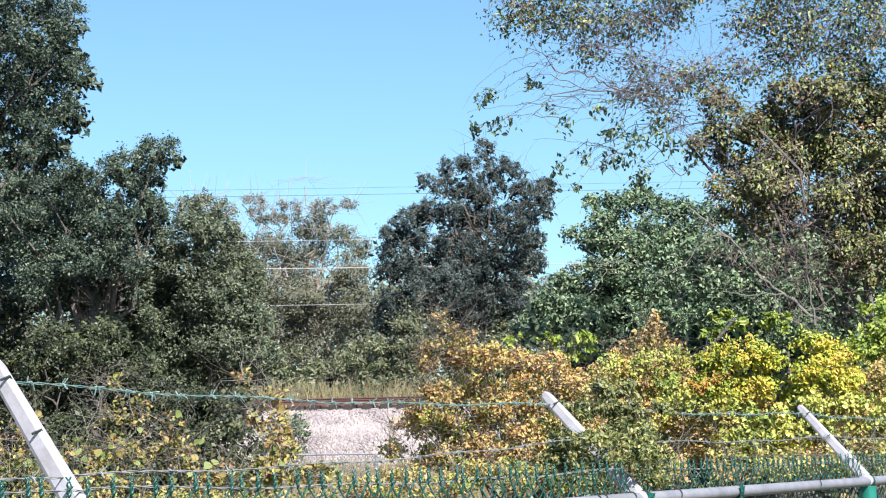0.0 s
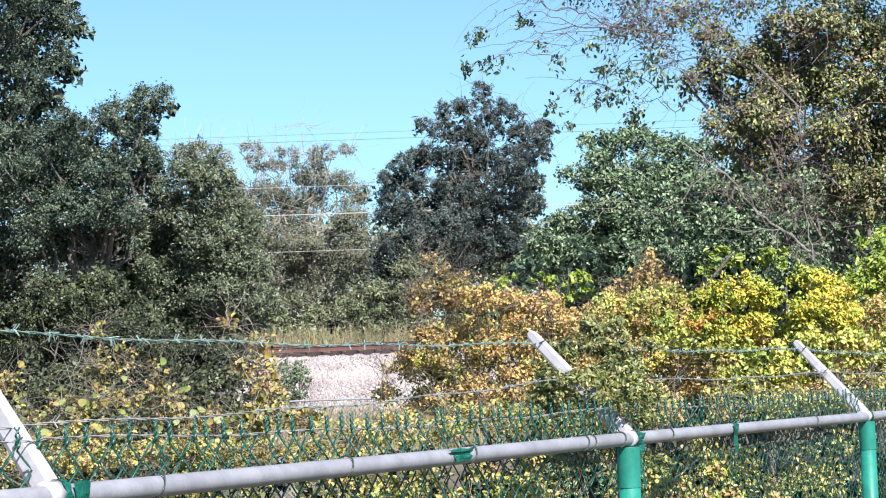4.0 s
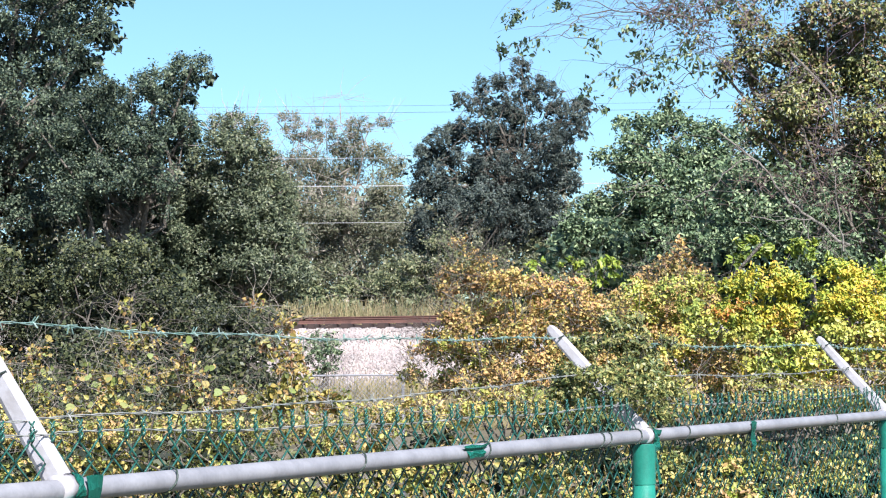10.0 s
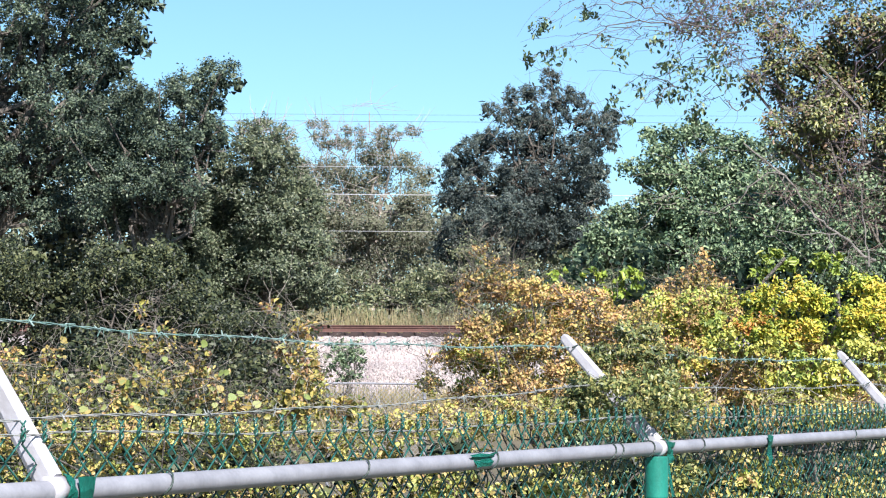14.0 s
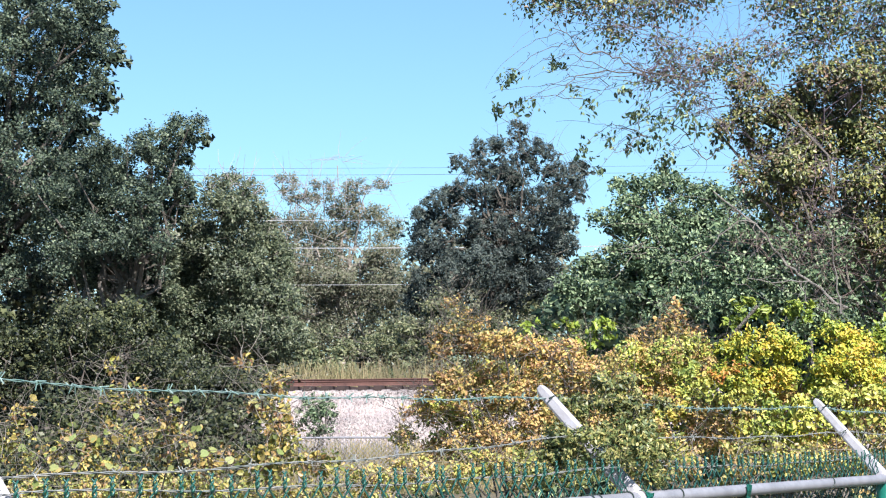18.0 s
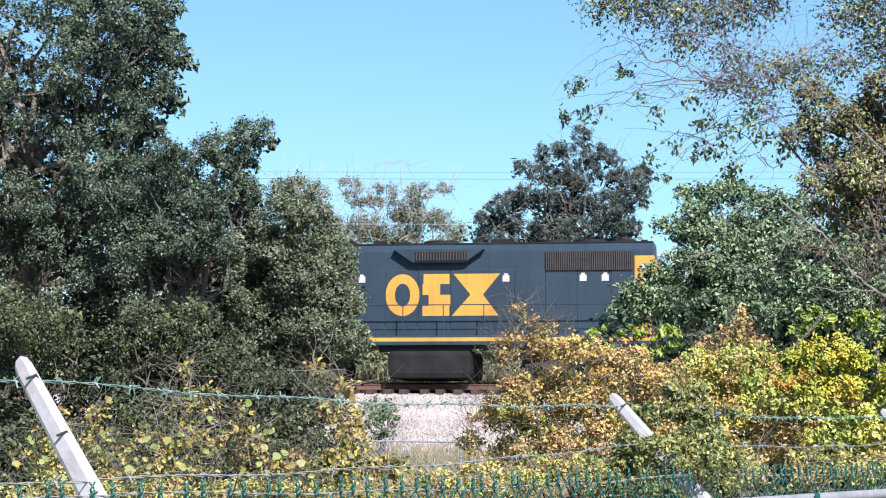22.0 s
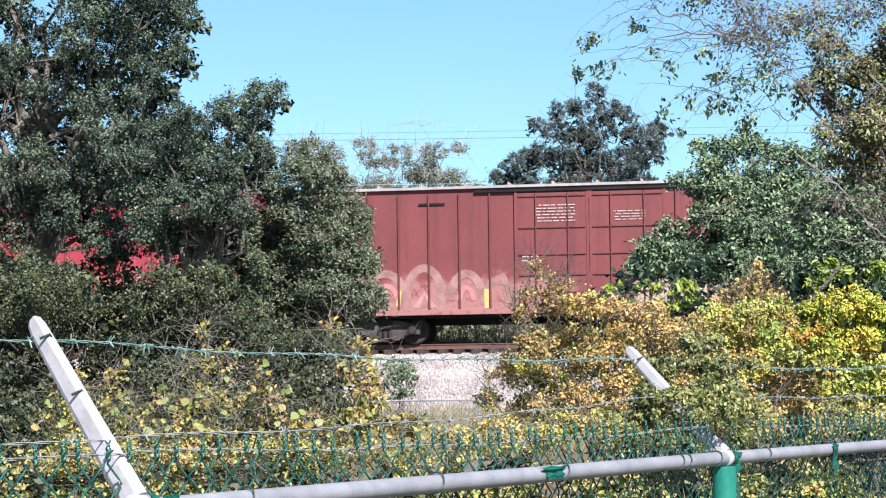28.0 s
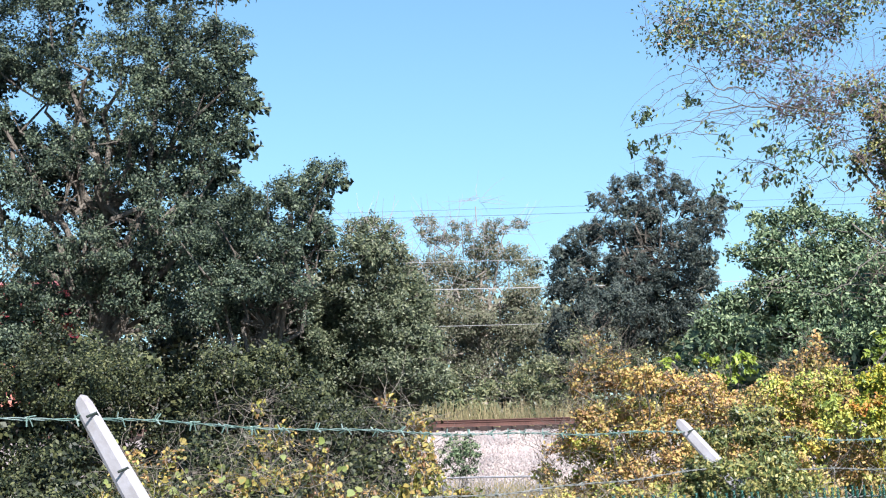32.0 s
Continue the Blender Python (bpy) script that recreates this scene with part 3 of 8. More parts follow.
CEDAR = [(1.51, 13.58, 0.36, 0.34), (0.84, 12.97, 0.51, 0.34), (2.03, 12.84, 0.56, 0.39), (2.67, 12.71, 0.34, 0.28), (0.09, 12.06, 0.64, 0.39), (1.38, 11.98, 0.96, 0.56), (2.89, 11.97, 0.47, 0.39), (3.79, 12.19, 0.32, 0.24), (-0.52, 11.11, 0.96, 0.47), (1.16, 10.89, 1.07, 0.69), (2.67, 10.89, 0.56, 0.56), (3.83, 11.32, 0.26, 0.32), (-1.64, 10.86, 0.51, 0.34), (-1.81, 10.12, 0.86, 0.56), (-0.13, 9.81, 1.18, 0.77), (1.81, 9.68, 1.18, 0.77), (3.05, 10.11, 0.43, 0.43), (-2.02, 9.12, 0.86, 0.69), (-0.34, 8.39, 1.33, 0.86), (1.8, 8.39, 1.24, 0.77), (3.14, 9.25, 0.26, 0.34), (-1.42, 7.7, 1.18, 0.77), (0.73, 7.31, 1.33, 0.77), (2.55, 7.7, 0.77, 0.69), (-2.23, 7.03, 0.77, 0.69), (3.44, 11.78, 0.51, 0.3), (3.92, 12.11, 0.3, 0.21), (3.21, 10.98, 0.51, 0.43), (3.3, 10.0, 0.51, 0.43), (3.21, 9.14, 0.56, 0.47), (0.01, 12.78, 0.26, 0.43), (-0.75, 12.47, 0.3, 0.21)]
GREEN_TREE = [(1.77, 4.59, 0.141, 0.103), (1.96, 4.72, 0.206, 0.141), (2.29, 4.81, 0.206, 0.116), (2.6, 4.75, 0.167, 0.116), (1.67, 4.79, 0.051, 0.064), (1.49, 4.44, 0.128, 0.045), (1.63, 4.33, 0.141, 0.058), (1.9, 4.36, 0.231, 0.141), (2.22, 4.36, 0.289, 0.167), (1.83, 4.04, 0.231, 0.141), (2.27, 3.97, 0.353, 0.206), (1.75, 3.71, 0.353, 0.206), (1.27, 3.65, 0.27, 0.167), (2.27, 3.58, 0.353, 0.206), (1.06, 3.45, 0.206, 0.116), (2.8, 4.29, 0.231, 0.167), (2.79, 3.84, 0.289, 0.231), (2.85, 3.52, 0.289, 0.167), (3.18, 4.29, 0.193, 0.128), (3.37, 3.84, 0.231, 0.231), (3.88, 3.65, 0.231, 0.231), (1.83, 3.43, 0.353, 0.141), (1.38, 3.89, 0.141, 0.09), (4.32, 3.72, 0.257, 0.257), (4.83, 3.85, 0.321, 0.289)]
GREEN_WALL = [(3.17, 3.98, 0.26, 0.22), (3.68, 4.11, 0.29, 0.22), (4.13, 4.17, 0.29, 0.22), (4.58, 4.17, 0.29, 0.26), (2.53, 4.5, 0.22, 0.18), (2.98, 4.57, 0.22, 0.18), (3.74, 3.34, 0.32, 0.19), (4.31, 3.34, 0.32, 0.19), (4.89, 3.34, 0.32, 0.22), (5.4, 3.66, 0.32, 0.32), (1.36, 3.4, 0.29, 0.13), (3.23, 3.6, 0.29, 0.19)]
LIME_CLUMP = [(0.95, 2.75, 0.111, 0.074), (0.69, 2.76, 0.09, 0.049), (0.45, 2.78, 0.07, 0.037), (0.87, 2.64, 0.09, 0.057), (2.04, 2.88, 0.147, 0.066), (2.45, 2.86, 0.147, 0.074), (3.22, 2.97, 0.184, 0.123), (3.06, 2.68, 0.143, 0.123), (3.51, 2.89, 0.184, 0.164), (1.91, 2.77, 0.082, 0.049)]
VINE_TREE = [(2.51, 5.11, 0.163, 0.132), (2.5, 4.85, 0.132, 0.132), (2.3, 4.75, 0.056, 0.122), (2.6, 4.58, 0.163, 0.132), (2.55, 4.33, 0.112, 0.122), (2.87, 4.94, 0.203, 0.132), (2.91, 4.63, 0.183, 0.132), (2.87, 4.38, 0.203, 0.153), (2.71, 4.17, 0.132, 0.102), (3.18, 5.2, 0.183, 0.153), (3.23, 4.89, 0.183, 0.153), (3.17, 4.58, 0.183, 0.132), (3.17, 4.27, 0.183, 0.153), (2.95, 4.02, 0.203, 0.112), (3.58, 5.21, 0.183, 0.229), (3.57, 4.74, 0.183, 0.229), (3.62, 4.27, 0.183, 0.229), (3.61, 3.81, 0.132, 0.203), (3.99, 5.21, 0.203, 0.254), (3.99, 4.68, 0.203, 0.254), (3.98, 4.13, 0.203, 0.254), (3.98, 3.64, 0.203, 0.203), (4.34, 5.0, 0.203, 0.305), (4.33, 4.33, 0.203, 0.305), (4.32, 3.72, 0.203, 0.254)]
VINE_TOP = [(0.69, 5.97, 0.229, 0.132), (1.2, 5.9, 0.28, 0.142), (1.72, 5.9, 0.28, 0.142), (2.13, 6.02, 0.183, 0.122), (2.9, 5.9, 0.229, 0.153), (3.38, 5.88, 0.254, 0.203), (3.89, 5.83, 0.254, 0.254), (4.35, 5.73, 0.229, 0.254), (2.16, 5.37, 0.173, 0.112), (1.84, 5.28, 0.122, 0.092), (2.0, 5.06, 0.102, 0.071), (1.64, 5.24, 0.081, 0.061), (2.41, 5.42, 0.153, 0.122), (2.76, 5.42, 0.153, 0.112), (3.17, 5.58, 0.203, 0.153), (3.69, 5.57, 0.254, 0.153), (1.08, 6.21, 0.458, 0.153), (2.1, 6.31, 0.458, 0.178), (3.13, 6.3, 0.458, 0.203), (4.0, 6.3, 0.407, 0.203), (1.79, 5.5, 0.153, 0.071), (1.38, 5.63, 0.153, 0.071), (3.36, 3.92, 0.183, 0.153), (3.05, 3.75, 0.173, 0.122)]
SPRIGS = [(0.4, 5.25, 0.066, 0.041), (0.31, 5.17, 0.036, 0.036), (0.46, 4.95, 0.092, 0.041), (0.25, 4.91, 0.036, 0.025), (1.07, 4.96, 0.046, 0.036), (1.04, 4.6, 0.051, 0.046), (1.17, 4.39, 0.015, 0.025), (1.3, 4.7, 0.036, 0.02), (1.41, 5.11, 0.046, 0.046), (1.51, 4.86, 0.076, 0.046), (1.69, 4.79, 0.102, 0.061), (1.48, 4.6, 0.046, 0.025), (1.66, 4.62, 0.092, 0.046), (1.76, 4.48, 0.066, 0.046), (1.79, 4.41, 0.036, 0.036), (1.94, 4.85, 0.076, 0.086), (2.07, 4.74, 0.046, 0.056), (2.23, 4.64, 0.051, 0.076), (0.76, 5.32, 0.036, 0.02), (0.97, 5.14, 0.025, 0.02), (0.83, 5.43, 0.051, 0.025)]
GOLD_MOUNDS = [(1.95, 2.58, 0.193, 0.077), (1.77, 2.54, 0.1, 0.054), (2.14, 2.54, 0.1, 0.062), (1.81, 2.36, 0.162, 0.062), (2.08, 2.37, 0.123, 0.062), (2.5, 2.48, 0.193, 0.123), (2.69, 2.37, 0.092, 0.1), (2.35, 2.35, 0.1, 0.069), (2.48, 2.64, 0.17, 0.05), (2.19, 1.97, 0.193, 0.046), (1.92, 2.29, 0.154, 0.046), (1.92, 1.99, 0.154, 0.039)]
GOLD_LOWER = [(1.36, 2.49, 0.18, 0.156), (1.13, 2.55, 0.078, 0.102), (2.16, 2.28, 0.125, 0.117), (1.44, 2.18, 0.273, 0.133), (1.83, 2.12, 0.313, 0.109), (1.63, 1.95, 0.273, 0.098), (2.53, 2.18, 0.234, 0.109), (2.76, 2.14, 0.156, 0.141), (3.0, 2.34, 0.195, 0.156), (3.35, 2.42, 0.195, 0.195), (3.07, 1.99, 0.234, 0.156), (1.56, 2.57, 0.094, 0.117), (1.13, 2.26, 0.195, 0.156), (2.45, 1.93, 0.234, 0.098), (1.24, 1.95, 0.234, 0.117), (1.01, 2.42, 0.117, 0.137)]
GOLD_FRONT = [(1.75, 2.217, 0.134, 0.06), (1.972, 2.154, 0.134, 0.067), (2.158, 2.173, 0.126, 0.067), (2.38, 2.217, 0.134, 0.067), (2.602, 2.24, 0.126, 0.074), (2.823, 2.173, 0.149, 0.112), (1.565, 2.284, 0.097, 0.074), (2.268, 2.069, 0.186, 0.06), (2.563, 2.069, 0.186, 0.067), (1.934, 2.024, 0.186, 0.052), (1.454, 2.377, 0.082, 0.074), (3.082, 2.173, 0.186, 0.149)]
ORANGE_TIPS = [(1.65, 2.367, 0.067, 0.034), (1.738, 2.404, 0.052, 0.03), (1.586, 2.33, 0.045, 0.03), (1.802, 2.426, 0.045, 0.022)]
LIME_EDGE = [(2.947, 2.593, 0.144, 0.112), (3.091, 2.773, 0.12, 0.144), (3.021, 2.332, 0.167, 0.112), (2.863, 2.414, 0.096, 0.072), (3.113, 2.512, 0.12, 0.144), (2.819, 2.242, 0.12, 0.064), (3.269, 2.671, 0.159, 0.239), (3.261, 2.351, 0.159, 0.199)]
RISING_VINE = [(1.454, 2.78, 0.122, 0.106), (1.329, 2.678, 0.122, 0.106), (1.533, 2.636, 0.146, 0.114), (1.409, 2.494, 0.203, 0.114), (1.634, 2.492, 0.138, 0.098), (1.246, 2.536, 0.122, 0.098), (1.496, 2.882, 0.057, 0.065)]
BROWN_VINE = [(0.02, 2.58, 0.125, 0.09), (-0.16, 2.5, 0.07, 0.056), (0.19, 2.54, 0.125, 0.09), (0.4, 2.5, 0.125, 0.104), (0.61, 2.48, 0.125, 0.07), (0.12, 2.33, 0.191, 0.104), (-0.09, 2.29, 0.111, 0.09), (-0.23, 2.15, 0.104, 0.09), (0.02, 2.12, 0.216, 0.111), (0.26, 2.22, 0.16, 0.111), (-0.39, 1.98, 0.056, 0.063), (-0.09, 1.94, 0.174, 0.077), (0.19, 1.98, 0.16, 0.097), (0.47, 2.3, 0.139, 0.125), (0.71, 2.33, 0.139, 0.125), (0.47, 2.02, 0.174, 0.125), (0.74, 2.09, 0.174, 0.139)]
THIN_VINE = [(-0.09, 2.81, 0.049, 0.049), (-0.02, 2.72, 0.07, 0.049), (-0.13, 2.65, 0.056, 0.063), (0.09, 2.69, 0.049, 0.042), (-0.21, 2.58, 0.042, 0.049), (-0.18, 2.37, 0.042, 0.049), (-0.29, 2.26, 0.042, 0.049), (-0.37, 2.12, 0.042, 0.049)]
LEFT_VINE = [(-1.67, 2.33, 0.032, 0.032), (-1.68, 2.17, 0.059, 0.054), (-1.55, 2.17, 0.054, 0.048), (-1.4, 2.09, 0.054, 0.054), (-1.65, 2.01, 0.08, 0.048), (-1.49, 1.96, 0.107, 0.064), (-1.3, 1.98, 0.054, 0.048), (-1.27, 1.86, 0.107, 0.059), (-1.84, 1.98, 0.07, 0.048), (-1.73, 1.86, 0.134, 0.059), (-0.89, 2.23, 0.037, 0.037), (-0.97, 2.12, 0.043, 0.037), (-0.87, 2.12, 0.037, 0.059), (-0.84, 1.98, 0.054, 0.086), (-0.92, 1.86, 0.107, 0.059), (-2.09, 2.09, 0.048, 0.07), (-2.14, 1.93, 0.07, 0.064), (-1.98, 1.86, 0.096, 0.059), (-2.31, 2.09, 0.064, 0.08), (-2.36, 1.9, 0.107, 0.091), (-1.03, 2.33, 0.021, 0.032), (-1.11, 1.86, 0.08, 0.048), (-0.68, 1.84, 0.096, 0.048)]
LOW_GROWTH = [(-2.54, 1.69, 0.177, 0.106), (-2.25, 1.69, 0.165, 0.094), (-1.95, 1.69, 0.165, 0.088), (-1.65, 1.69, 0.165, 0.088), (-1.35, 1.69, 0.165, 0.088), (-1.06, 1.7, 0.165, 0.077), (-0.76, 1.69, 0.147, 0.077), (-0.5, 1.73, 0.147, 0.088), (-0.23, 1.78, 0.147, 0.1), (0.04, 1.81, 0.147, 0.1), (0.3, 1.82, 0.162, 0.1), (0.57, 1.82, 0.162, 0.106), (0.83, 1.82, 0.162, 0.106), (1.12, 1.84, 0.177, 0.1), (1.42, 1.84, 0.177, 0.094), (1.71, 1.85, 0.177, 0.094), (2.0, 1.87, 0.177, 0.106), (2.3, 1.88, 0.177, 0.118), (2.59, 1.91, 0.177, 0.132)]
ROW_SHRUB = [(-3.93, 2.89, 0.31, 0.19), (-4.14, 2.55, 0.36, 0.28), (-3.82, 2.41, 0.28, 0.31), (-4.21, 2.89, 0.17, 0.11), (-3.65, 2.69, 0.19, 0.22), (-4.0, 2.13, 0.31, 0.17)]
POST_SHRUB = [(0.4, 2.07, 0.051, 0.03), (0.48, 2.09, 0.058, 0.034), (0.57, 2.07, 0.044, 0.037), (0.35, 1.98, 0.058, 0.037), (0.43, 1.97, 0.058, 0.041), (0.53, 1.98, 0.058, 0.041), (0.6, 2.0, 0.041, 0.034), (0.38, 1.91, 0.061, 0.034), (0.48, 1.91, 0.051, 0.03), (0.58, 1.92, 0.061, 0.037), (0.31, 1.93, 0.041, 0.027), (0.29, 1.85, 0.044, 0.024), (0.4, 1.84, 0.044, 0.02), (0.65, 1.85, 0.044, 0.03), (0.64, 1.92, 0.037, 0.027), (0.47, 2.15, 0.03, 0.027), (0.55, 2.14, 0.03, 0.024), (0.67, 2.07, 0.024, 0.027)]
FENCE_WEED = [(0.279, 1.709, 0.059, 0.035), (0.258, 1.601, 0.078, 0.055), (0.217, 1.484, 0.098, 0.059), (0.355, 1.502, 0.059, 0.055), (0.671, 1.666, 0.059, 0.035), (0.749, 1.596, 0.078, 0.047), (0.826, 1.498, 0.098, 0.055), (0.708, 1.479, 0.078, 0.049), (0.944, 1.516, 0.098, 0.055), (1.04, 1.447, 0.078, 0.039), (0.926, 1.644, 0.049, 0.027), (0.099, 1.504, 0.078, 0.055), (0.0, 1.446, 0.078, 0.039), (1.139, 1.495, 0.078, 0.049), (-0.078, 1.506, 0.059, 0.031), (1.236, 1.436, 0.098, 0.039)]
POST_LOW = [(0.34, 1.71, 0.084, 0.04), (0.43, 1.7, 0.067, 0.034), (0.31, 1.67, 0.067, 0.027), (0.68, 1.71, 0.061, 0.034), (0.63, 1.67, 0.061, 0.03)]
OAK_SIDE = [(-13.38, 11.42, 0.35, 0.35), (-12.57, 11.2, 0.59, 0.26), (-12.32, 10.75, 0.42, 0.21), (-13.32, 9.8, 0.31, 0.47), (-12.82, 9.29, 0.42, 0.28), (-12.2, 9.57, 0.35, 0.19), (-13.33, 8.81, 0.35, 0.47), (-12.7, 8.55, 0.47, 0.35), (-14.07, 10.95, 0.59, 0.82), (-14.08, 9.21, 0.59, 0.94), (-11.96, 8.95, 0.47, 0.31)]
OAK_TALL = OAK_TALL_TOP + OAK_TALL_MID + OAK_TALL_LOW + OAK_SIDE
HEDGE = [(5.44, 9.31, 0.9, 0.57), (4.48, 8.45, 1.18, 0.82), (3.28, 7.54, 2.12, 0.94), (7.01, 8.02, 1.65, 0.94), (5.36, 7.25, 1.88, 0.94), (9.3, 7.6, 2.36, 1.18), (1.39, 6.89, 2.12, 0.82), (-1.19, 6.61, 1.88, 0.94), (-3.32, 6.08, 1.65, 0.82), (-12.79, 7.05, 2.36, 1.41), (-15.2, 6.88, 2.36, 1.41)]
BRANCH_A = [(2.1, 4.07, 0.0, 0.0), (2.39, 3.84, 0.0, 0.0), (2.54, 3.68, 0.0, 0.0), (2.71, 3.42, 0.0, 0.0), (2.87, 3.32, 0.0, 0.0), (3.04, 3.18, 0.0, 0.0), (3.31, 3.0, 0.0, 0.0)]
BRANCH_B = [(2.81, 3.32, 0.0, 0.0), (2.86, 3.12, 0.0, 0.0), (3.04, 3.0, 0.0, 0.0), (3.24, 2.76, 0.0, 0.0)]
BRANCH_C = [(2.47, 3.81, 0.0, 0.0), (2.2, 3.77, 0.0, 0.0), (2.05, 3.56, 0.0, 0.0), (1.84, 3.47, 0.0, 0.0), (1.69, 3.49, 0.0, 0.0)]
BRANCH_D = [(3.09, 2.99, 0.0, 0.0), (3.05, 3.28, 0.0, 0.0), (3.02, 3.61, 0.0, 0.0), (2.92, 3.82, 0.0, 0.0)]
BRANCH_E = [(2.87, 3.27, 0.0, 0.0), (2.61, 3.26, 0.0, 0.0), (2.37, 3.29, 0.0, 0.0), (2.18, 3.21, 0.0, 0.0)]
ARCH_A = [(2.15, 5.16, 0.0, 0.0), (1.84, 5.21, 0.0, 0.0), (1.48, 5.28, 0.0, 0.0), (1.36, 5.38, 0.0, 0.0), (1.2, 5.44, 0.0, 0.0), (1.03, 5.43, 0.0, 0.0), (0.95, 5.52, 0.0, 0.0), (0.9, 5.62, 0.0, 0.0), (0.72, 5.69, 0.0, 0.0)]
ARCH_B = [(1.74, 5.16, 0.0, 0.0), (1.48, 5.26, 0.0, 0.0), (1.12, 5.26, 0.0, 0.0), (0.96, 5.22, 0.0, 0.0), (0.86, 5.1, 0.0, 0.0), (0.75, 5.02, 0.0, 0.0)]
ARCH_C = [(1.79, 5.28, 0.0, 0.0), (1.63, 5.08, 0.0, 0.0), (1.6, 4.93, 0.0, 0.0), (1.5, 4.79, 0.0, 0.0), (1.52, 4.68, 0.0, 0.0), (1.41, 4.56, 0.0, 0.0), (1.27, 4.5, 0.0, 0.0)]
ARCH_D = [(2.02, 4.56, 0.0, 0.0), (2.12, 4.45, 0.0, 0.0), (2.29, 4.58, 0.0, 0.0), (2.21, 4.82, 0.0, 0.0), (2.14, 4.95, 0.0, 0.0)]
DRAPE = [(1.71, 3.77, 0.2, 0.13), (2.01, 3.66, 0.22, 0.14), (2.31, 3.75, 0.18, 0.12), (1.85, 3.46, 0.25, 0.14), (2.2, 3.4, 0.25, 0.14), (2.55, 3.4, 0.2, 0.15), (1.7, 3.26, 0.25, 0.13), (2.05, 3.15, 0.27, 0.14), (2.44, 3.1, 0.25, 0.15), (2.8, 3.19, 0.2, 0.15), (2.76, 3.69, 0.15, 0.13), (3.05, 3.39, 0.2, 0.18), (3.26, 3.69, 0.18, 0.18), (2.94, 2.99, 0.25, 0.15), (3.24, 3.03, 0.2, 0.18), (1.79, 3.01, 0.25, 0.12)]
RED_TANGLE = [(3.14, 3.67, 0.19, 0.29), (3.28, 3.38, 0.19, 0.29), (2.99, 3.44, 0.19, 0.24), (2.71, 3.54, 0.29, 0.19), (2.33, 3.54, 0.29, 0.19)]
FAR_WOODS_FIRST = [(-16.26, 11.16, 3.6, 2.1), (-13.21, 11.07, 3.0, 2.1), (-10.43, 10.5, 2.4, 2.0), (-7.71, 10.3, 2.7, 2.0), (-5.02, 10.1, 2.4, 2.0), (-2.06, 10.44, 3.0, 2.1), (1.52, 10.33, 3.6, 2.4), (5.04, 9.33, 3.0, 1.5), (8.28, 9.24, 3.0, 1.8), (11.82, 9.73, 3.6, 2.1), (15.34, 9.93, 3.6, 2.4)]
FAR_WOODS_REST = [(-15.07, 9.61, 3.6, 2.7), (-10.21, 9.47, 3.6, 2.7), (-6.01, 8.75, 3.6, 2.4), (-1.24, 8.02, 4.2, 2.1), (-20.56, 10.99, 4.2, 3.6), (-24.87, 12.34, 4.8, 3.9), (-30.47, 12.51, 4.8, 3.9), (4.09, 7.57, 4.2, 1.5), (9.37, 7.13, 4.2, 1.8), (-24.58, 9.01, 2.7, 2.1), (-21.58, 8.3, 2.7, 2.1), (-27.31, 8.8, 2.7, 2.4)]
FAR_WOODS = FAR_WOODS_FIRST + FAR_WOODS_REST
TRACK_SHRUB = [(-2.89, 5.57, 1.24, 0.62), (-1.64, 6.15, 1.24, 0.93), (-0.22, 5.7, 1.44, 0.82), (-4.96, 5.21, 0.82, 0.31), (-6.2, 5.45, 1.24, 0.62), (1.61, 5.45, 1.44, 0.72), (-7.86, 5.29, 1.24, 0.82), (3.44, 5.19, 1.44, 0.72), (-9.53, 5.13, 1.44, 0.82)]


def tree(name, label, category, foot, fork, tips, depth, r, bark, seed, sway=0.15, group="", twig_r=0.012):
    t = empty(name, pose(foot[0], foot[1], ground_height(foot[0], foot[1]) - 0.05), label, category, group)
    bpy.context.view_layer.update()
    limbs(t, (foot[0], foot[1], ground_height(foot[0], foot[1]) - 0.05), fork, tips, depth, r, bark, seed, sway, twig_r)
    return t


def tips_of(clumps):
    return [(x, z) for x, z, _, _ in clumps]


def grown(clumps, f):
    return [(x, z, rx * f, rz * f) for x, z, rx, rz in clumps]


def tufted(clumps, n, seed, wide=0.22, tall=0.4):
    """The clumps, each with small tufts that stand out of its upper outline."""
    rng = np.random.default_rng(seed)
    small = []
    for x, z, rx, rz in clumps:
        for _ in range(n):
            a = rng.uniform(-0.25, math.pi + 0.25)
            small.append((x + rx * math.cos(a) * 0.95, z + rz * math.sin(a) * 0.95 + 0.15 * rz, rx * wide * rng.uniform(0.6, 1.3), rz * tall * rng.uniform(0.6, 1.3)))
    return clumps + small


def bare_twigs(name, parent, clumps, depth, mat, seed, n, length, r, bend=0.25, down=0.0, label=""):
    """Fine bare twigs that start inside the clumps and bend outwards."""
    rng = np.random.default_rng(seed)
    o = np.array(parent.matrix_world.translation)
    bm = bmesh.new()
    for x, z, rx, rz in clumps:
        for _ in range(n):
            a = np.array([x + rng.normal() * rx * 0.5, depth - abs(rng.normal()) * 0.4 * rx, z + rng.normal() * rz * 0.5])
            d = unit(np.array([[rng.normal(), rng.normal() * 0.5, rng.normal() * 0.7 + 0.5 - down]]))[0]
            pts = [a]
            for _k in range(5):
                d = d + rng.normal(size=3) * bend + np.array([0, 0, -down * 0.25])
                d = d / np.linalg.norm(d)
                pts.append(pts[-1] + d * length / 5 * rng.uniform(0.6, 1.3))
            tube(bm, [p - o for p in pts], r, r * 0.35, 4, False)
    ob = part(name, bm, mat, parent, label)
    ob["kind"] = "stuff"
    return ob


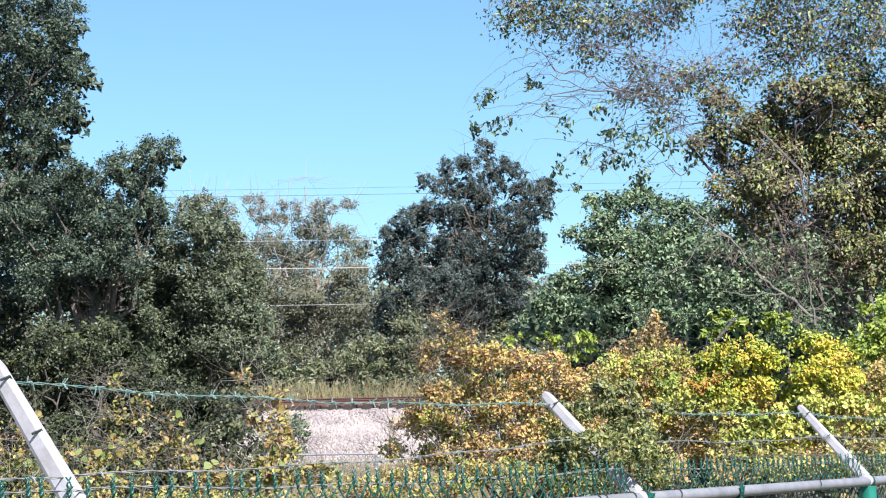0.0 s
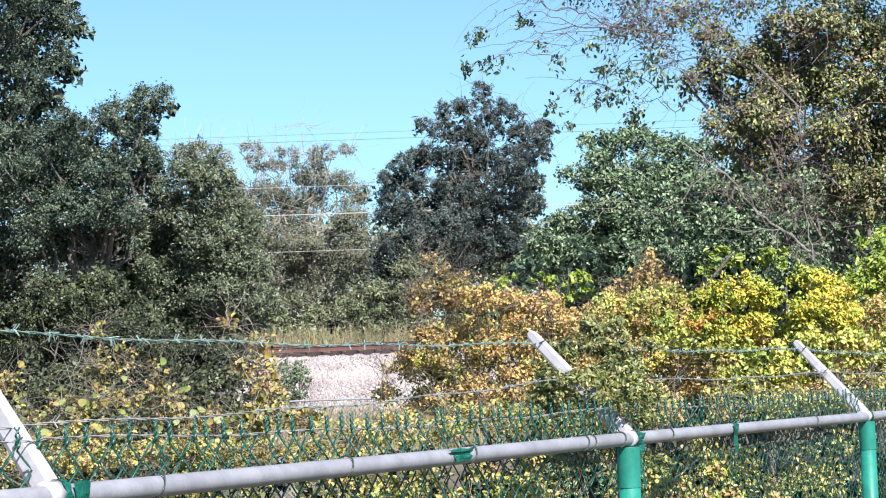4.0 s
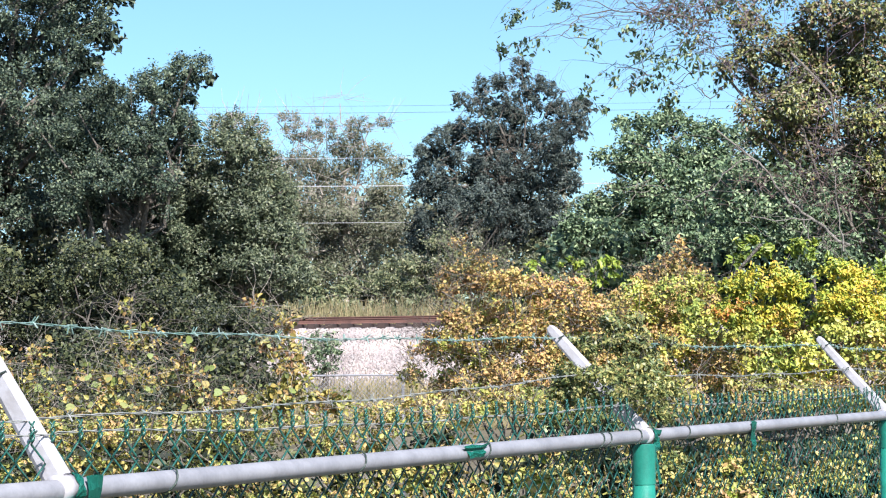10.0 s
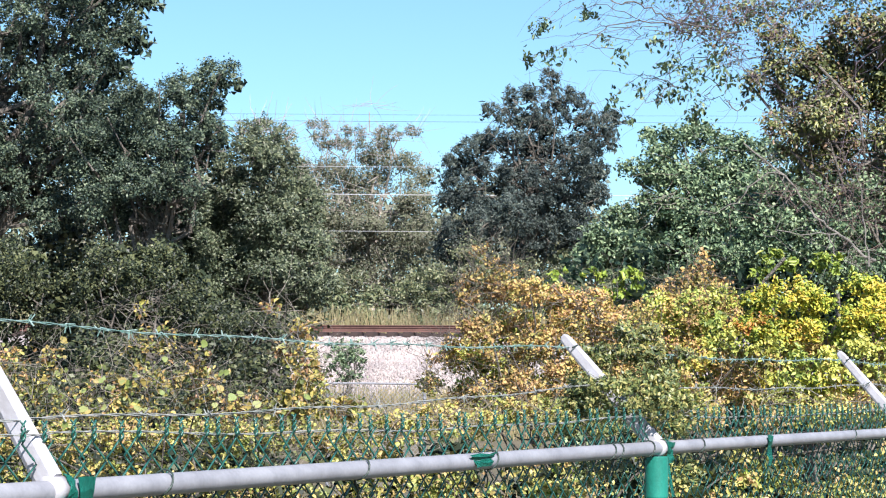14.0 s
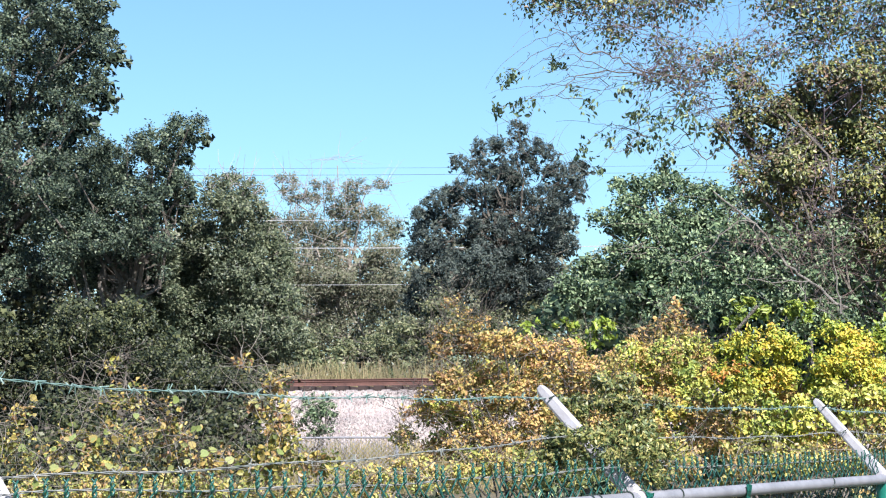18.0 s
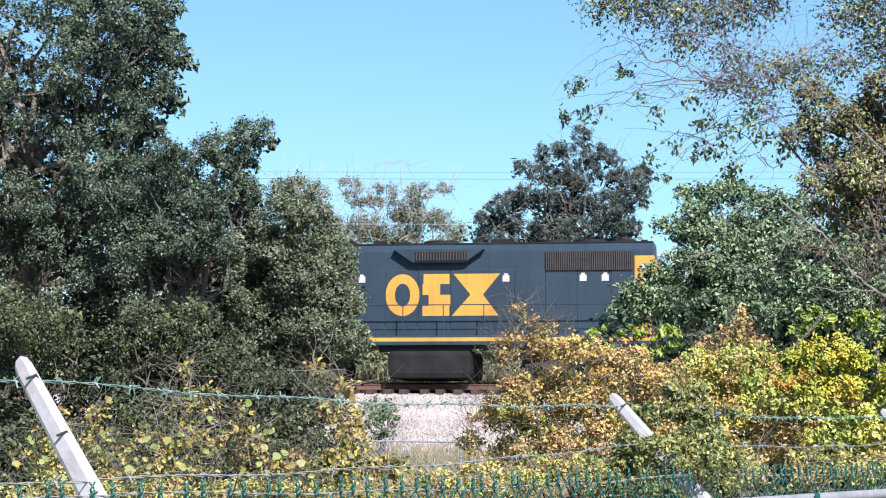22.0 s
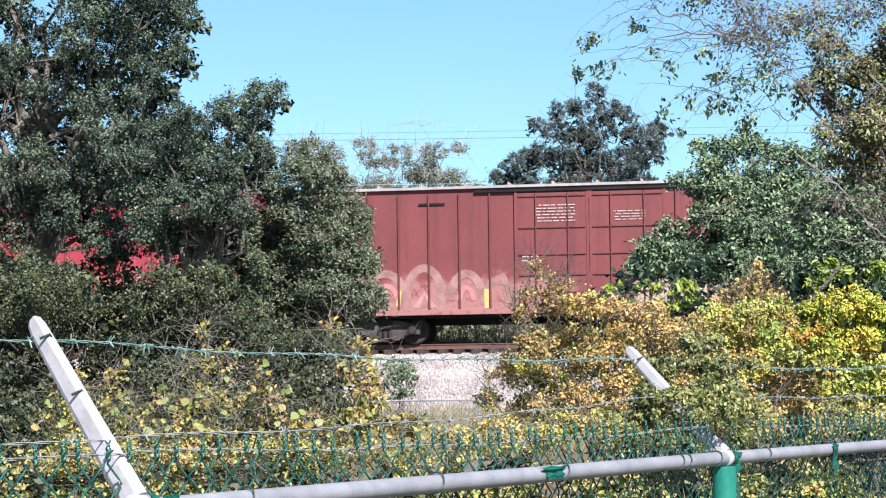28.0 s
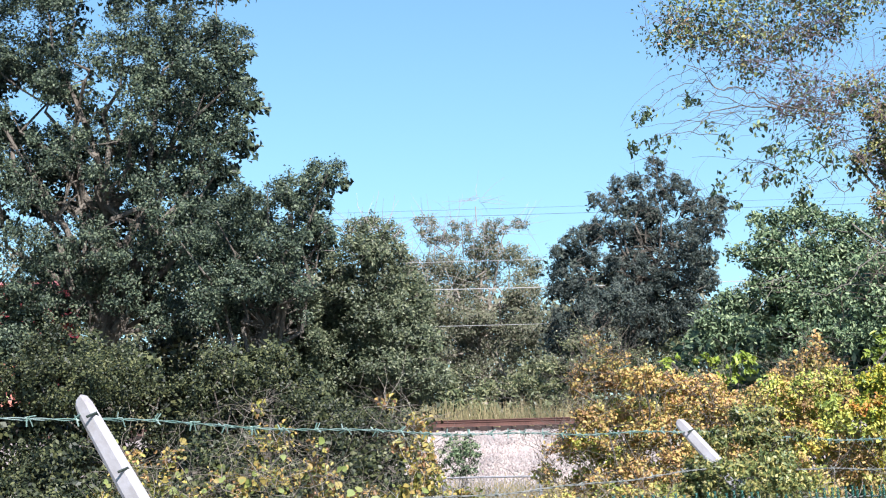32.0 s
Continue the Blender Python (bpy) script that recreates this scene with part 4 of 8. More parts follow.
def sprays(parent, clumps, depth, seed):
    """Thin arching twigs that reach out of the crown and droop, with a bunch of hanging leaves at each end."""
    rng = np.random.default_rng(seed)
    o = np.array(parent.matrix_world.translation)
    bm = bmesh.new()
    at = []

    def arc(a, e, rise, r, steps=9):
        pts = []
        for i in range(steps + 1):
            f = i / steps
            pts.append(a + (e - a) * f + np.array([0, 0, rise * math.sin(math.pi * f)]) + rng.normal(size=3) * 0.012)
        tube(bm, [p - o for p in pts], r, r * 0.35, 4, False)
        return pts

    for x, z, rx, rz in clumps:
        tip = np.array([x, depth + rng.normal() * 0.2, z])
        root = tip + np.array([rng.uniform(0.5, 1.0) if x < 1.7 else rng.uniform(0.15, 0.4), rng.normal() * 0.2, rng.uniform(0.0, 0.35)])
        main = arc(root, tip, rng.uniform(0.05, 0.18), 0.0042 if x < 2.2 else 0.0025)
        for k in range(4, 10):
            for _ in range(1):
                arc(main[k], main[k] + np.array([rng.normal() * rx * 1.4 - 0.03, rng.normal() * 0.1, -abs(rng.normal()) * rz * 1.2]), 0.02, 0.0026, 5)
        for _ in range(int(10 + 3600 * rx * rz)):
            g = rng.normal(size=3) * np.array([rx * 0.75, 0.08, rz * 0.75])
            at += [tip + g + rng.normal(size=3) * 0.03 for _k in range(2)]
        for _ in range(1 if x < 2.2 else 0):
            e = tip + np.array([rng.normal() * 0.25, rng.normal() * 0.2, rng.normal() * 0.14])
            arc(root + rng.normal(size=3) * 0.1, e, rng.uniform(0.0, 0.2), 0.0034)
    ob = part("twig_spray", bm, BARK, parent)
    ob["kind"] = "stuff"
    at = np.array(at)
    v, f = leaf_mesh(rng, at, np.zeros_like(at), np.zeros_like(at), 0.056, 0.031, 0.1, hang=1.2, ovate=True)
    ob = part("spray_leaves", raw_mesh("spray_leaves", v - o, f, GREEN_LEAF), GREEN_LEAF, parent)
    ob["kind"] = "stuff"


LILAC_TWIG = surface("pale_lilac_twigs", (0.44, 0.38, 0.37), (0.24, 0.20, 0.19), 6.0, 0.85)
STRAW = surface("dry_straw", (0.46, 0.38, 0.22), (0.28, 0.21, 0.11), 6.0, 0.85)
RED_TWIG = surface("reddish_twigs", (0.20, 0.14, 0.12), (0.09, 0.06, 0.055), 6.0, 0.85)
BRANCH_BARK = surface("grey_tan_branch", (0.22, 0.20, 0.175), (0.09, 0.08, 0.07), 9.0, 0.85)
TWIG_BARK = surface("lilac_grey_twigs", (0.21, 0.165, 0.20), (0.09, 0.065, 0.08), 6.0, 0.85)
t = tree("oak_tree", "tall dark evergreen oak with glossy small leaves", "tree", (-11.3, 44.7), (-11.0, 44.7, 8.5), tips_of(OAK_TALL)[::2], 44.3, 0.25, BARK, 1, 0.25)
crown("crown", t, tufted(grown(OAK_TALL, 0.97), 5, 64, 0.3, 0.36), 44, OAK_LEAF, 11, 2.5, 0.072, 0.040, 0.05, 12, boughs=22, sub=0.45, thick=1.1, fill=0.4, stray=0.2, stagger=1.5)
crown("inner_crown", t, OAK_TALL[:11], 45.6, OAK_LEAF, 110, 2.2, 0.16, 0.09, 0.1, 10, boughs=18, fill=0.0)
crown("inner_crown", t, grown(OAK_TALL[11:], 0.95), 45.6, OAK_LEAF, 111, 5.0, 0.19, 0.11, 0.1, 10, boughs=18, fill=0.0)
t = tree("oak_tree", "dark evergreen oak with a leaning side crown", "tree", (-7.3, 42.7), (-7.2, 42.6, 5.6), tips_of(OAK_LOW), 42.2, 0.2, BARK, 2, 0.25)
crown("crown", t, tufted(grown(OAK_LOW, 0.94), 5, 63, 0.3, 0.36), 42, OAK_LEAF, 12, 4.2, 0.064, 0.035, 0.05, 12, boughs=22, sub=0.45, thick=1.1, fill=0.4, stray=0.2, stagger=1.2)
crown("inner_crown", t, grown(OAK_LOW, 0.85), 43.2, OAK_LEAF, 112, 5.0, 0.17, 0.10, 0.08, 10, boughs=16, fill=0.0)
t = tree("evergreen_tree", "upright olive green tree with a spiky top", "tree", (-5.15, 43.4), (-5.05, 43.4, 4.8), tips_of(MID_TREE), 43.2, 0.12, BARK, 3, 0.25)
crown("crown", t, tufted(grown(MID_TREE, 0.92), 7, 62, 0.18, 0.6), 43, SPIKY_LEAF, 13, 4.2, 0.076, 0.033, 0.05, 12, up=0.4, rise=1.0, stray=0.12, sub=0.5, boughs=22, fill=0.4, stagger=0.9)
crown("inner_crown", t, grown(MID_TREE[3:], 0.85), 43.7, SPIKY_LEAF, 113, 4.5, 0.13, 0.06, 0.08, 10, boughs=16, fill=0.0)
bare_twigs("twig_tangle", t, MID_TREE[:5], 42.9, LILAC_TWIG, 31, 10, 0.7, 0.006, 0.10)
t = tree("evergreen_bush", "dense dark green bush below the oaks, hollow shade in its leaf colour", "bush", (-7.5, 36.4), (-7.4, 36.4, 2.0), tips_of(DARK_BUSH)[:14], 36.2, 0.07, BARK, 4, 0.15)
# black hollows come from the darkened leaf tones as well as from the boughs
crown("crown", t, grown(DARK_BUSH, 1.12), 36, SHADED_BUSH_LEAF, 14, 3.0, 0.060, 0.035, 0.045, 12, thick=1.2, stray=0.15, boughs=18, sub=0.45, fill=0.4, stagger=1.0)
crown("inner_crown", t, grown(DARK_BUSH, 1.1), 37.0, SHADED_BUSH_LEAF, 114, 4.5, 0.16, 0.10, 0.08, 10, boughs=16, fill=0.0)
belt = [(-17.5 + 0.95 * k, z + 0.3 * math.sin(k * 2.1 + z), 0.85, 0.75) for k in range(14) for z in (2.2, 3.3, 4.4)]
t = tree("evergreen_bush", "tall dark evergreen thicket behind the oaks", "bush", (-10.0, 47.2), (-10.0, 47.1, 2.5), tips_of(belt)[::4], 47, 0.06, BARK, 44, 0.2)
crown("foliage", t, belt, 47, SHADED_BUSH_LEAF, 144, 3.0, 0.17, 0.10, 0.1, 10, boughs=18, fill=0.2)
t = tree("bare_topped_tree", "pale olive brown tree thinning to bare twigs", "tree", (-6.2, 95.5), (-6.1, 95.4, 9.5), tips_of(PALE_TREE), 95, 0.16, PALE_BARK, 5, 0.4, twig_r=0.02)
crown("crown", t, PALE_TREE[8:], 95, PALE_LEAF, 15, 4.2, 0.13, 0.06, 0.12, 10, boughs=30, fill=0.2, sub=0.40, rise=0.8, stray=0.12, stagger=1.2)
crown("thin_top", t, tufted(PALE_TREE[:7], 5, 65, 0.2, 0.6), 95, PALE_LEAF, 151, 2.2, 0.12, 0.055, 0.07, 8, boughs=14, fill=0.1, sub=0.36, rise=0.8, stray=0.2)
bare_twigs("twig_tangle", t, PALE_TREE[:9], 94.8, LILAC_TWIG, 32, 12, 1.5, 0.009, 0.12)
bare_twigs("pale_stem", t, PALE_TREE[9:10] + PALE_TREE[13:14] + PALE_TREE[15:16], 93.8, PALE_BARK, 321, 14, 2.6, 0.016, 0.06)
t = tree("cedar_tree", "bushy grey green cedar beyond the track", "tree", (0.6, 80.6), (0.8, 80.5, 10.5), tips_of(CEDAR), 80.3, 0.2, BARK, 6, 0.3)
crown("crown", t, tufted(grown(CEDAR, 0.88), 8, 61, 0.17, 0.5), 80, CEDAR_LEAF, 16, 3.5, 0.10, 0.036, 0.04, 14, up=0.4, boughs=26, sub=0.46, fill=0.4, rise=1.5, stray=0.35, stagger=1.8)
crown("inner_crown", t, grown(CEDAR, 0.84), 81.2, CEDAR_LEAF, 160, 4.0, 0.3, 0.14, 0.15, 10, boughs=16, fill=0.0)
bare_twigs("twig_tangle", t, CEDAR[:12], 80, BARK, 33, 8, 1.1, 0.010, 0.10)
t = tree("hedge", "dark green shrub belt beyond the track", "hedge", (5.0, 88.3), (5.0, 88.3, 6.0), tips_of(HEDGE), 88, 0.1, BARK, 7, 0.3)
crown("crown", t, HEDGE, 88, MID_LEAF, 17, 2.4, 0.15, 0.075, 0.08, 12, fill=0.2)
t = tree("trackside_shrub", "low green and brown shrubs behind the track", "shrub", (1.0, 77.2), (1.0, 77.2, 4.6), tips_of(TRACK_SHRUB), 77, 0.05, BARK, 71, 0.2)
crown("crown", t, TRACK_SHRUB, 77, MID_LEAF, 171, 3.4, 0.12, 0.055, 0.06, 12, fill=0.2, rise=0.9, stray=0.15)
woods = empty("far_woods", pose(0, 112, ground_height(0, 112)), "distant belt of olive brown woodland", "woods", kind="stuff")
bpy.context.view_layer.update()
limbs(woods, (0, 112.5, 3), (0, 112.5, 6), tips_of(FAR_WOODS)[:6], 112.3, 0.1, BARK, 72, 0.3)
crown("crown", woods, FAR_WOODS, 112, PALE_LEAF, 172, 2.0, 0.38, 0.19, 0.3, 12, fill=0.1)
floor_clumps = [(-34 + 1.9 * k, 5.1 + 0.7 * math.sin(k * 1.7), 1.7, 2.2 + 0.4 * math.sin(k * 2.3)) for k in range(34)]
brush = empty("woodland_brush", pose(0, 102, ground_height(0, 102)), "brushy undergrowth along the edge of the far woods", "undergrowth", kind="stuff")
bpy.context.view_layer.update()
crown("brush", brush, floor_clumps, 102, PALE_LEAF, 174, 6.0, 0.42, 0.19, 0.25, 10, fill=0.0, boughs=26, sub=0.34, rise=0.9)
front_clumps = [(-22 + 1.3 * k, 4.15 + 0.35 * math.sin(k * 2.1), 0.95, 1.0 + 0.3 * math.sin(k * 1.3)) for k in range(32)]
brush = empty("trackside_brush", pose(0, 76, ground_height(0, 76)), "low olive brush behind the dry grass", "undergrowth", kind="stuff")
bpy.context.view_layer.update()
crown("brush", brush, front_clumps, 76, MID_LEAF, 175, 3.2, 0.19, 0.075, 0.1, 10, fill=0.0, boughs=24, sub=0.34, rise=1.0, stray=0.2)
t = tree("slope_shrub", "small dark green shrub at the foot of the stone slope", "shrub", (-3.95, 52.2), (-3.95, 52.1, 1.5), tips_of(ROW_SHRUB), 52, 0.03, BARK, 73, 0.1)
crown("foliage", t, ROW_SHRUB, 52, GREEN_LEAF, 173, 3.0, 0.075, 0.04, 0.03, 12, fill=0.2, stray=0.15)

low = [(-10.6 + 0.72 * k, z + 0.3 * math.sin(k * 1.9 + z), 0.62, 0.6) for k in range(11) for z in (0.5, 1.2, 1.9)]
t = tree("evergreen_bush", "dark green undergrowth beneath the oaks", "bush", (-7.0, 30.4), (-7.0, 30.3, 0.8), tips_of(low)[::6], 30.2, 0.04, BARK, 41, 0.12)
crown("foliage", t, low, 31.5, SHADED_BUSH_LEAF, 141, 2.4, 0.09, 0.055, 0.06, 12, boughs=18)
low = [(-5.6 + 0.38 * k, z + 0.15 * math.sin(k * 2.3 + z), 0.36, 0.42) for k in range(9) for z in (0.7, 1.45)]
t = tree("bramble", "dark bramble thicket behind the yellow vines, shade in its leaf colour", "bush", (-3.6, 21.3), (-3.6, 21.2, 0.7), tips_of(low)[::2], 21.1, 0.03, BARK, 42, 0.1)
# leaf colour carries the deep shade behind the vines
crown("foliage", t, low, 21, SHADED_BUSH_LEAF, 142, 2.3, 0.05, 0.032, 0.03, 9, fill=0.1, boughs=22, stray=0.2)
low = [(0.9 + 0.42 * k, z + 0.2 * math.sin(k * 2.0), 0.45, 0.5) for k in range(15) for z in (1.0, 1.7, 2.3, 2.8)] + [(2.5 + 0.4 * k, z + 0.15 * math.sin(k * 2.6), 0.42, 0.36) for k in range(11) for z in (3.2, 3.65)]
t = tree("thicket", "shaded green and brown thicket behind the golden hedge", "bush", (3.0, 20.3), (3.0, 20.2, 0.9), tips_of(low)[::5], 20.1, 0.03, BARK, 43, 0.1)
crown("foliage", t, low, 21.5, GREEN_LEAF, 143, 2.2, 0.11, 0.062, 0.06, 9, fill=0.1)
t = tree("broadleaf_tree", "leafy mid green tree with pale bare branches", "tree", (3.6, 24.3), (3.3, 24.2, 3.2), tips_of(GREEN_TREE)[1:12], 24.2, 0.03, BRANCH_BARK, 8, 0.12)
crown("crown", t, tufted(GREEN_TREE + GREEN_WALL, 5, 66, 0.25, 0.4), 24, GREEN_LEAF, 18, 4.2, 0.052, 0.028, 0.04, 8, fill=0.2, boughs=24, sub=0.5, thick=1.1, stray=0.25, ovate=True, stagger=0.5)
crown("inner_crown", t, GREEN_TREE[7:], 24.4, GREEN_LEAF, 180, 4.0, 0.07, 0.04, 0.04, 8, boughs=14, fill=0.0)
bare_twigs("twig_tangle", t, GREEN_TREE[8:11] + GREEN_TREE[15:21], 23.6, PALE_BARK, 34, 8, 0.5, 0.0030, 0.2)
t = tree("vine_draped_tree", "tall tree draped with mixed green and bronze vines", "tree", (3.9, 19.3), (3.9, 19.2, 4.2), tips_of(VINE_TREE[:17]), 19, 0.028, BARK, 9, 0.12)
crown("crown", t, grown(VINE_TREE, 1.15), 19, VINE_LEAF, 19, 4.0, 0.041, 0.026, 0.035, 7, up=0.8, fill=0.3, hang=0.6, boughs=26, sub=0.5, thick=1.2, ovate=True, rise=0.2, stray=0.12, stagger=0.4)
inner = [(x, z, rx * 1.05, rz * 1.05) for x, z, rx, rz in VINE_TREE[5:]]
crown("inner_crown", t, inner, 19.8, VINE_LEAF, 191, 3.2, 0.07, 0.045, 0.04, 8, fill=0.0, boughs=12)
crown("green_vine", t, grown(VINE_TREE[10:], 1.2), 19.4, GREEN_LEAF, 194, 1.2, 0.046, 0.028, 0.035, 7, fill=0.3, hang=0.4, boughs=24, sub=0.48, thick=1.2, ovate=True, stray=0.15)
crown("thin_crown", t, grown(VINE_TOP, 1.3), 19, VINE_LEAF, 192, 0.6, 0.040, 0.024, 0.05, 4, fill=0.1, hang=0.6, boughs=50, sub=0.42, thick=1.4, ovate=True, rise=0.1, stray=0.2)
crown("green_crown", t, grown(VINE_TOP, 1.35), 19.2, GREEN_LEAF, 193, 1.1, 0.042, 0.024, 0.06, 4, fill=0.1, hang=0.4, boughs=50, sub=0.42, thick=1.4, ovate=True, rise=0.2, stray=0.2)
bare_twigs("stem_tangle", t, VINE_TREE[:18:2], 18.7, TWIG_BARK, 35, 12, 0.5, 0.0026, 0.2, 0.2)
bare_twigs("twig_tangle", t, VINE_TOP, 18.9, TWIG_BARK, 351, 24, 0.55, 0.0026, 0.28, 0.25)
sprays(t, SPRIGS, 19, 21)
for k, (line, d, rad) in enumerate(((BRANCH_A, 18.1, 0.011), (BRANCH_B, 18.0, 0.007), (BRANCH_C, 18.1, 0.006), (BRANCH_D, 17.6, 0.007), (BRANCH_E, 17.8, 0.006), (ARCH_A, 18.9, 0.009), (ARCH_B, 18.9, 0.007), (ARCH_C, 18.9, 0.006), (ARCH_D, 18.9, 0.006))):
    rng = np.random.default_rng(300 + k)
    o = np.array(t.matrix_world.translation)
    bm = bmesh.new()
    pts = []
    for (xa, za, _, _), (xb, zb, _, _) in zip(line, line[1:]):
        pts += [np.array([xa + (xb - xa) * f, d, za + (zb - za) * f]) + rng.normal(size=3) * 0.012 for f in (0, 0.33, 0.67)]
    tube(bm, [q - o for q in pts], rad * (0.6 if k == 0 else 1), rad * (1.2 if k == 0 else 0.4), 7)
    for q in pts[1:]:
        e = q + rng.normal(size=3) * np.array([0.22, 0.1, 0.22])
        tube(bm, [w - o for w in bent(rng, q, e, 5, 0.02)], rad * 0.3, rad * 0.1, 5)
    part("bare_branch", bm, BRANCH_BARK if k < 5 else BARK, t, "pale crooked bare branch" if k < 5 else "dark arching bare branch")
crown("green_drape", t, DRAPE, 18.6, GREEN_LEAF, 195, 1.9, 0.042, 0.025, 0.03, 7, fill=0.2, hang=0.3, boughs=22, sub=0.42, thick=1.0, ovate=True, stray=0.25)
bare_twigs("red_twig_tangle", t, RED_TANGLE, 17.9, RED_TWIG, 301, 22, 0.45, 0.0022, 0.25, 0.1)
t = tree("golden_hedge", "bright yellow and lime leafed hedge", "hedge", (2.2, 14.8), (2.2, 14.7, 1.6), tips_of(GOLD_MOUNDS), 14.6, 0.03, BARK, 10, 0.08)
crown("golden_mound", t, grown(GOLD_MOUNDS, 1.12), 14.2, GOLD_LEAF, 21, 6.0, 0.030, 0.016, 0.014, 8, boughs=30, sub=0.5, thick=1.3, scatter=0.9, up=0.5, fill=0.45, ovate=True, stray=0.16)
crown("dry_growth", t, GOLD_LOWER, 14.6, DRY_LEAF, 213, 2.0, 0.027, 0.018, 0.018, 6, boughs=36, fill=0.4, sub=0.4, thick=1.1, ovate=True, scatter=1.2, stray=0.15, stagger=0.22)
crown("lower_growth", t, GOLD_LOWER, 14.7, HEDGE_LEAF, 211, 3.8, 0.028, 0.018, 0.018, 7, boughs=36, fill=0.5, sub=0.4, thick=1.1, ovate=True, scatter=1.0, stray=0.1)
crown("front_growth", t, GOLD_FRONT, 13.9, HEDGE_LEAF, 214, 2.6, 0.036, 0.028, 0.016, 6, boughs=24, fill=0.2, sub=0.45, thick=1.1, ovate=True, scatter=1.1, stray=0.2)
crown("orange_shoot", t, ORANGE_TIPS, 13.9, ORANGE_LEAF, 215, 3.5, 0.030, 0.016, 0.012, 8, boughs=18, fill=0.3, sub=0.5, thick=1.0, ovate=True, up=0.5, stray=0.2, label="orange leafed shoot tips")
crown("lime_growth", t, LIME_EDGE, 14.9, LIME_LEAF, 216, 3.2, 0.044, 0.022, 0.016, 7, boughs=24, fill=0.3, sub=0.46, thick=1.1, ovate=True, up=0.5, stray=0.25, label="bright lime green shoots")
crown("rising_vine", t, RISING_VINE, 15.2, DRY_LEAF, 217, 2.4, 0.034, 0.024, 0.018, 6, boughs=26, fill=0.3, sub=0.44, thick=1.1, ovate=True, scatter=1.2, stray=0.25)
bare_twigs("stem_tangle", t, RISING_VINE, 15.0, BARK, 218, 12, 0.34, 0.0018, 0.3, 0.1)
bare_twigs("stem_tangle", t, GOLD_LOWER, 14.3, BARK, 212, 8, 0.34, 0.0018, 0.3, 0.1)
t = tree("lime_shrub", "bright lime green leafy shrub", "shrub", (0.85, 15.6), (0.85, 15.5, 2.2), tips_of(LIME_CLUMP[:5]), 15.4, 0.02, BARK, 11, 0.05)
crown("foliage", t, LIME_CLUMP, 15.3, LIME_LEAF, 22, 4.0, 0.058, 0.024, 0.012, 8, boughs=16, sub=0.46, thick=1.2, ovate=True, rise=0.8)
t = tree("autumn_vine", "tangled brown and yellow autumn vine thicket", "vine", (0.5, 13.3), (0.5, 13.2, 1.5), tips_of(BROWN_VINE), 13.1, 0.02, BARK, 12, 0.08, twig_r=0.005)
crown("thin_foliage", t, THIN_VINE, 13, DRY_LEAF, 232, 1.7, 0.027, 0.018, 0.014, 5, fill=0.0, boughs=20, sub=0.5, thick=1.3, scatter=1.2, ovate=True, stray=0.3)
bare_twigs("stem_tangle", t, THIN_VINE, 12.9, BARK, 233, 16, 0.22, 0.0018, 0.2, -0.2)
crown("dry_foliage", t, BROWN_VINE, 13, DRY_LEAF, 23, 3.8, 0.026, 0.018, 0.018, 6, fill=0.4, boughs=32, sub=0.42, thick=1.2, scatter=1.2, ovate=True, stray=0.15, stagger=0.22)
crown("green_foliage", t, BROWN_VINE[3:5] + BROWN_VINE[5:], 13.2, HEDGE_LEAF, 231, 2.8, 0.028, 0.018, 0.018, 6, fill=0.3, boughs=24, sub=0.42, thick=1.2, scatter=1.1, ovate=True)
bare_twigs("stem_tangle", t, BROWN_VINE, 12.9, BARK, 37, 16, 0.36, 0.0017, 0.35, 0.1)
t = tree("grape_vine", "climbing vine with large yellow leaves and dry tendrils", "vine", (-1.5, 10.2), (-1.5, 10.1, 1.3), tips_of(LEFT_VINE)[2:5], 10.1, 0.010, BARK, 13, 0.06, twig_r=0.004)
crown("foliage", t, grown(LEFT_VINE, 1.2), 10.1, MIXED_LEAF, 24, 1.3, 0.028, 0.019, 0.018, 5, fill=0.2, boughs=26, sub=0.5, thick=1.2, ovate=True, scatter=1.2, stray=0.2, stagger=0.15)
COLUMN = [c for c in LEFT_VINE if c[0] > -1.05]
crown("column_foliage", t, grown(COLUMN, 1.15), 10.0, MIXED_LEAF, 241, 2.6, 0.034, 0.026, 0.014, 5, fill=0.2, boughs=22, sub=0.5, thick=1.2, ovate=True, scatter=1.2, stray=0.2)
bare_twigs("tendril_tangle", t, LEFT_VINE, 10.0, BARK, 38, 14, 0.3, 0.0015, 0.4, 0.2)
bare_twigs("pale_tendril", t, LEFT_VINE, 9.9, PALE_BARK, 381, 5, 0.3, 0.0013, 0.4, 0.1)
rng = np.random.default_rng(77)


def heart_leaf(size, mat, seed):
    """A broad lobed vine leaf, cupped along its midrib."""
    r2 = random.Random(seed)
    bm = bmesh.new()
    edge = []
    for k in range(14):
        a = 2 * math.pi * k / 14
        rad = size * (0.5 + 0.05 * math.cos(3 * a + 0.5) + 0.05 * math.cos(a) + r2.uniform(-0.04, 0.04)) * (0.75 if k == 7 else 1)
        edge.append(bm.verts.new((rad * math.cos(a), rad * math.sin(a), 0.12 * abs(rad * math.sin(a)) - 0.10 * rad * math.cos(a))))
    mid = bm.verts.new((0, 0, 0))
    for k in range(14):
        bm.faces.new((mid, edge[k], edge[(k + 1) % 14]))
    return mesh_of("leaf", bm, mat, True)


